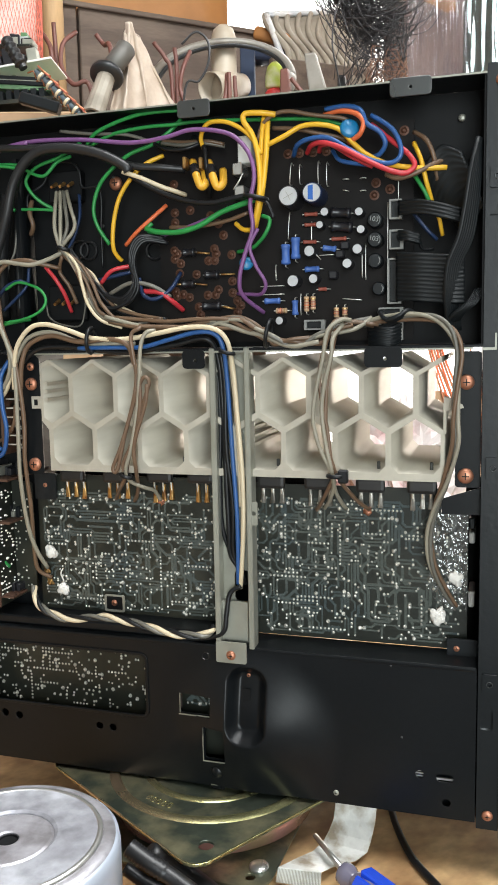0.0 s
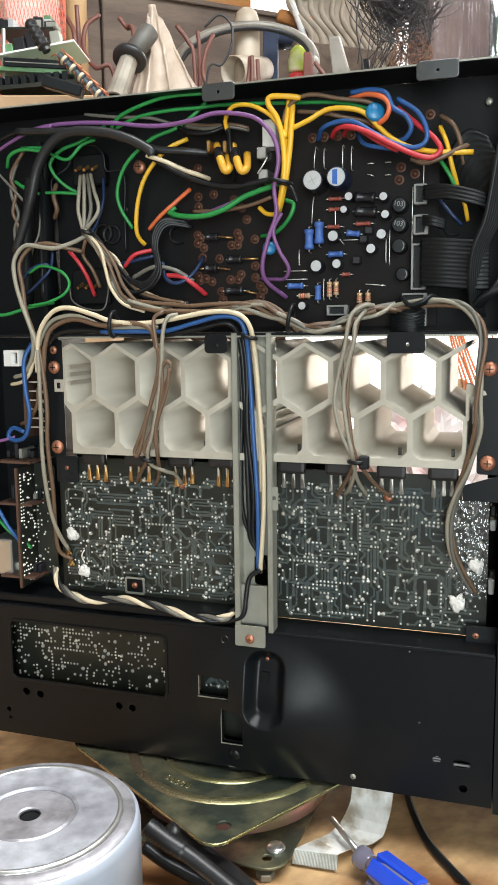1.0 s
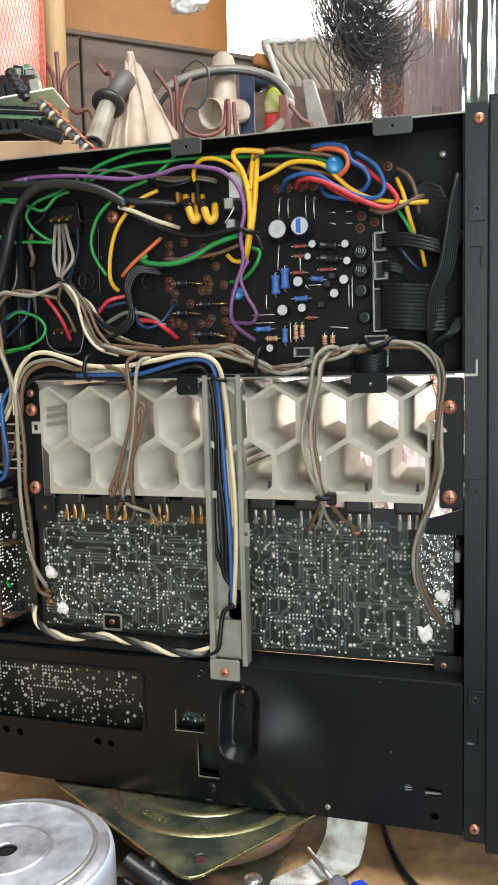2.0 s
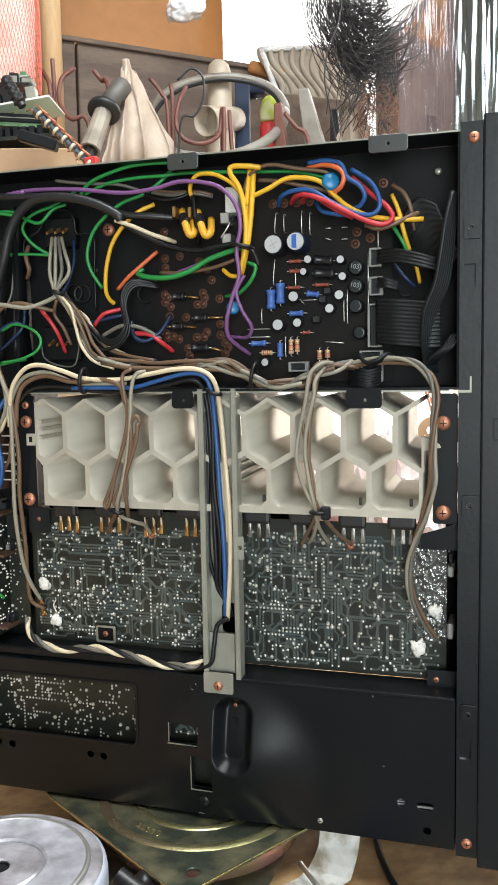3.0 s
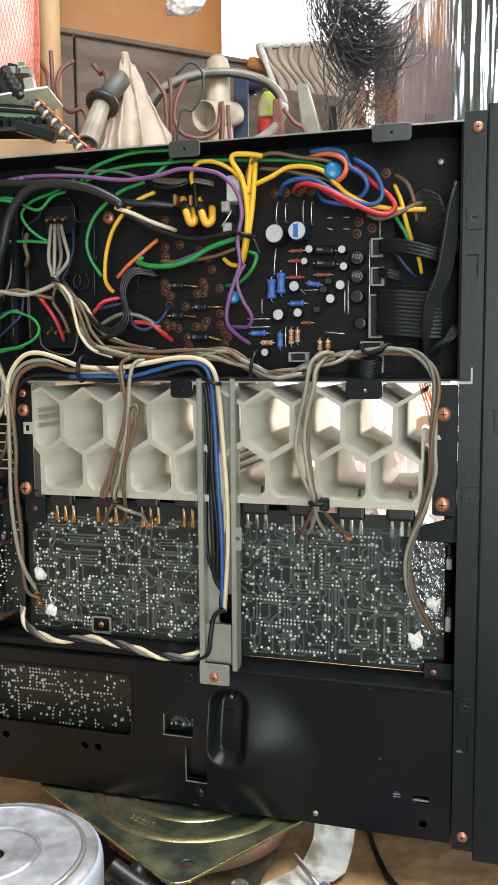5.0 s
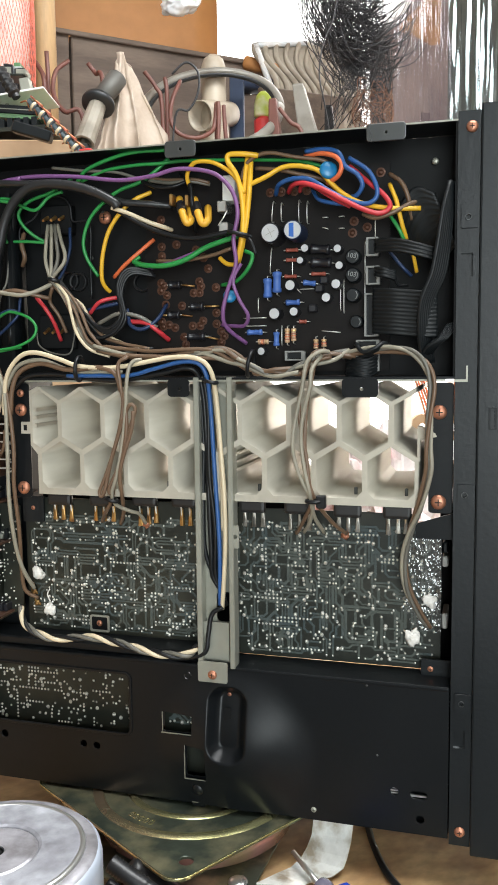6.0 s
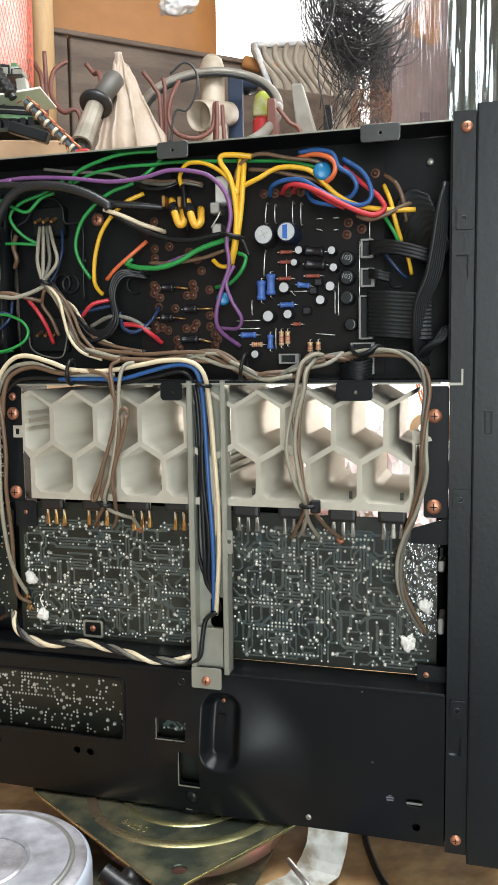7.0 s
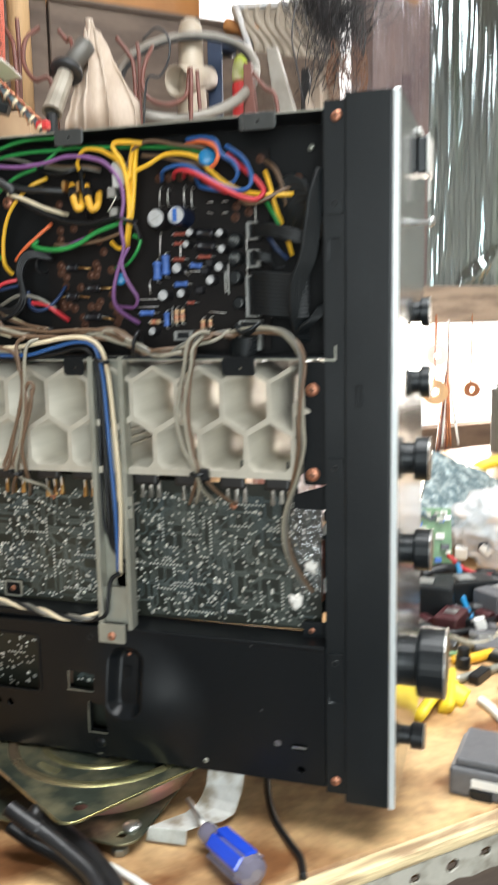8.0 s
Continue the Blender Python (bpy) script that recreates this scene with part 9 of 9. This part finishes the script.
# tangles of thin wire
def tangle(name, label, centre, size, n, r, mat, seed, loops=7, up=0.0, cat="wires"):
    rg = random.Random(seed)
    th = thing(name, label, cat, centre)
    lines = []
    for k in range(n):
        p = Vector((rg.gauss(0, 0.35) * size[0], rg.gauss(0, 0.35) * size[1], rg.gauss(0, 0.35) * size[2]))
        d = Vector((rg.uniform(-1, 1), rg.uniform(-0.5, 0.5), rg.uniform(-1, 1))).normalized()
        pts = [p.copy()]
        for i in range(loops):
            d = (d + Vector((rg.gauss(0, 0.55), rg.gauss(0, 0.3), rg.gauss(0, 0.55)))).normalized()
            p = p + d * 0.03
            far = math.sqrt(sum((p[ax] / size[ax]) ** 2 for ax in range(3)))
            if far > 1 + 0.25 * noise.noise(p * 30):
                p = p * (0.97 / far)
                d = (d - p.normalized() * 1.2).normalized()
            pts.append(p.copy())
        lines.append(pts)
    if up:
        for k in range(10):
            lines.append([(rg.uniform(-0.5, 0.5) * size[0], rg.uniform(-0.5, 0.5) * size[1], 0), (rg.uniform(-0.6, 0.6) * size[0], 0, size[2]), (0.01 * k - 0.05, 0, up)])
    ob = raw("hank", *sweep(lines, r, 5, 4), mat, th)
    tagged(ob, kind="stuff")
    return th


top = (-0.2856, 1.3994, 1.0404)
tangle("wire_tangle", "tangled hank of thin black wire hanging from above", top, (0.075, 0.05, 0.11), 60, 0.0009, BLACK_WIRE, 4, 9, 1.9 - top[2])
hk = thing("wire_coil", "loose coil of thin black wire hanging from above", "wires", top)
lines = []
rg = random.Random(9)
for k in range(190):
    cx, cz, rx, rz = rg.uniform(-0.01, 0.06), rg.uniform(0.02, 0.16), rg.uniform(0.045, 0.125), rg.uniform(0.07, 0.18)
    ph, lean = rg.uniform(2.4, 3.6), rg.uniform(-0.25, 0.1)
    pts = []
    for i in range(7):
        w = ph + 0.36 * i
        dx, dz = rx * math.cos(w), rz * math.sin(w)
        pts.append((cx + dx + lean * dz, rg.uniform(-0.012, 0.012) + 0.0006 * k - 0.035, cz + dz))
    lines.append(pts)
for k in range(5):
    tagged(raw("hank", *sweep(lines[k::5], 0.0010, 5, 4), BLACK_WIRE, hk), kind="stuff")
for k in range(14):
    raw("hanging_lead", *sweep([[(rg.uniform(-0.03, 0.05), 0, 0.05), (rg.uniform(-0.02, 0.05), 0, 0.35), (0.02, 0, 1.9 - top[2])]], 0.0010, 5, 4), BLACK_WIRE, hk)
low = (-0.2406, 1.3946, 0.8598)
tangle("copper_tangle", "tangle of stripped copper wire hanging over the shelf", low, (0.045, 0.05, 0.11), 22, 0.0009, THIN_COPPER, 17, 9)
fringe = thing("wire_fringe", "dark thin wire ends fanning down from the black coil", "wires", top)
lines = []
for k in range(80):
    x0, x1, z1 = rg.uniform(-0.03, 0.085), rg.uniform(-0.06, 0.085), rg.uniform(-0.24, -0.10)
    lines.append([(x0, rg.uniform(-0.02, 0.02), -0.04), ((x0 + x1) / 2 + rg.uniform(-0.03, 0.03), 0, (z1 - 0.04) / 2), (x1 + rg.uniform(-0.02, 0.02), rg.uniform(-0.02, 0.02), z1)])
tagged(raw("hank", *sweep(lines, 0.0009, 5, 4), BLACK_WIRE, fringe), kind="stuff")
pw = thing("paper_wad", "crumpled pale wrapping paper on the shelf", "paper", (-0.3047, 1.4529, 0.419))
pz = 0.8534 - 0.419
part("wad", crumple((0, 0, pz * 0.55), (0.055, 0.04, pz * 0.55), 5.5, 0.5), CLOTH, pw)
lead = thing("bare_wire", "single black wire looping up from the shelf", "wires", (-0.3290, 1.2956, 0.7993))
wraw(lead, "strand", sweep([[(-0.3140, 1.2982, 0.7756), (-0.3297, 1.3009, 0.8581), (-0.3405, 1.3031, 0.9169), (-0.3336, 1.3117, 0.9814), (-0.3140, 1.3237, 1.0343), (-0.3017, 1.3372, 1.1283)]], 0.0018, 6, 6), BLACK_WIRE)


# ---- shrink-wrapped packs on the plank ----
def film_material(name, gloss, rough, tint):
    m = bpy.data.materials.new(name)
    m.use_nodes = True
    t = m.node_tree
    t.nodes.remove(t.nodes["Principled BSDF"])
    tr, gl, mx = t.nodes.new("ShaderNodeBsdfTransparent"), t.nodes.new("ShaderNodeBsdfGlossy"), t.nodes.new("ShaderNodeMixShader")
    gl.inputs["Roughness"].default_value = rough
    gl.inputs["Color"].default_value = (*tint, 1)
    mx.inputs[0].default_value = gloss
    t.links.new(tr.outputs[0], mx.inputs[1])
    t.links.new(gl.outputs[0], mx.inputs[2])
    t.links.new(mx.outputs[0], t.nodes["Material Output"].inputs[0])
    return m


FILM = film_material("clear_film", 0.10, 0.2, (0.95, 0.95, 1.0))
TIGHT_FILM = film_material("tight_film", 0.40, 0.19, (0.85, 1.0, 1.0))


def film_sheet(th, w, h, slant, seed, mat, dense, fold):
    """Clear film over the face of a pack, with upright pleats; dense: how close they stand."""
    n, rows = 220, 60
    vv, ff = [], []
    for i in range(n + 1):
        for k in range(rows + 1):
            s, t = i / n, k / rows
            x = -w - 0.004 + (2 * w + 0.008) * s
            z = (h - slant * (1 - s)) * t
            drift = x * 70 * dense + 1.5 * noise.noise(Vector((x * 4, seed, z * 3)))
            pleat = max(0.0, noise.noise(Vector((drift, seed, z * 3.0))) - 0.1) * 2.0
            fine = noise.noise(Vector((x * 190 + z * 6, seed + 3, z * 4)))
            calm = 1.0 if fold is None else max(0.12, 1 - max(0.0, (x - fold - 0.10) / 0.12))
            y = -0.006 - 0.020 * pleat / max(1.0, dense) * calm - 0.0022 * fine * calm - 0.004 * abs(noise.noise(Vector((x * 9, seed + 9, z * 5))))
            if fold is not None:
                e = (x - fold) * 0.62 - z + 0.008
                y -= 0.024 * math.exp(-(e / 0.016) ** 2) * max(0.0, 1 - ((x - fold - 0.07) / 0.10) ** 2)
                y -= 0.006 * noise.noise(Vector((x * 60, 3, z * 60))) * math.exp(-(z / 0.09) ** 2)
            vv.append((x, y, z))
    for i in range(n):
        for k in range(rows):
            q = i * (rows + 1) + k
            ff.append((q, q + rows + 1, q + rows + 2, q + 1))
    raw("film", vv, ff, mat, th, "wrinkled clear plastic film")


def wrapped(name, label, u, v0, w, d, h, mat, slant, seed, film, dense, fold=None):
    th = thing(name, label, "pack", m=ROOM @ pose(u, v0, 0.4185))
    tagged(th, group="packs on the plank")
    bm = boxed(-w, w, 0, d, 0, h, bevel=0.006, seg=2)
    for q in bm.verts:
        if q.co.z > h * 0.8 and q.co.x < 0:
            q.co.z -= slant
    part("pack", bm, mat, th)
    film_sheet(th, w, h, slant, seed, film, dense, fold)
    return th


HL = 0.7337
slab = wrapped("wrapped_pack", "brown slab wrapped in wrinkled clear plastic on the plank", 1.0845, 1.440, 0.0905, 0.10, HL + 0.20, WRAP_BROWN, 0.20, 1.3, FILM, 2.2)
part("tape", plate([(-0.074, HL - 0.010), (-0.02, HL - 0.016), (0.030, HL - 0.030), (0.060, HL - 0.022), (0.064, HL + 0.13), (-0.07, HL + 0.004)], -0.0012, -0.0002), material("parcel_tape", (0.3, 0.155, 0.07), 0.4, 0.0, 60, 0.2, 0.1, (0.2, 0.1, 0.05), 14, 0.5), slab, "orange-brown parcel tape under the film")
part("inner_bar", boxed(0.0, 0.030, -0.0016, -0.0003, 0.0, HL - 0.20), material("dark_bar", (0.085, 0.055, 0.058), 0.5, 0.0, 40, 0.2, 0.1), slab, "dark upright bar under the film")
wrapped("wrapped_pack", "dark panel wrapped in streaky clear plastic on the plank", 1.575, 1.475, 0.395, 0.06, 1.08, WRAP_DARK, 0.0, 7.7, TIGHT_FILM, 2.0, -0.26)
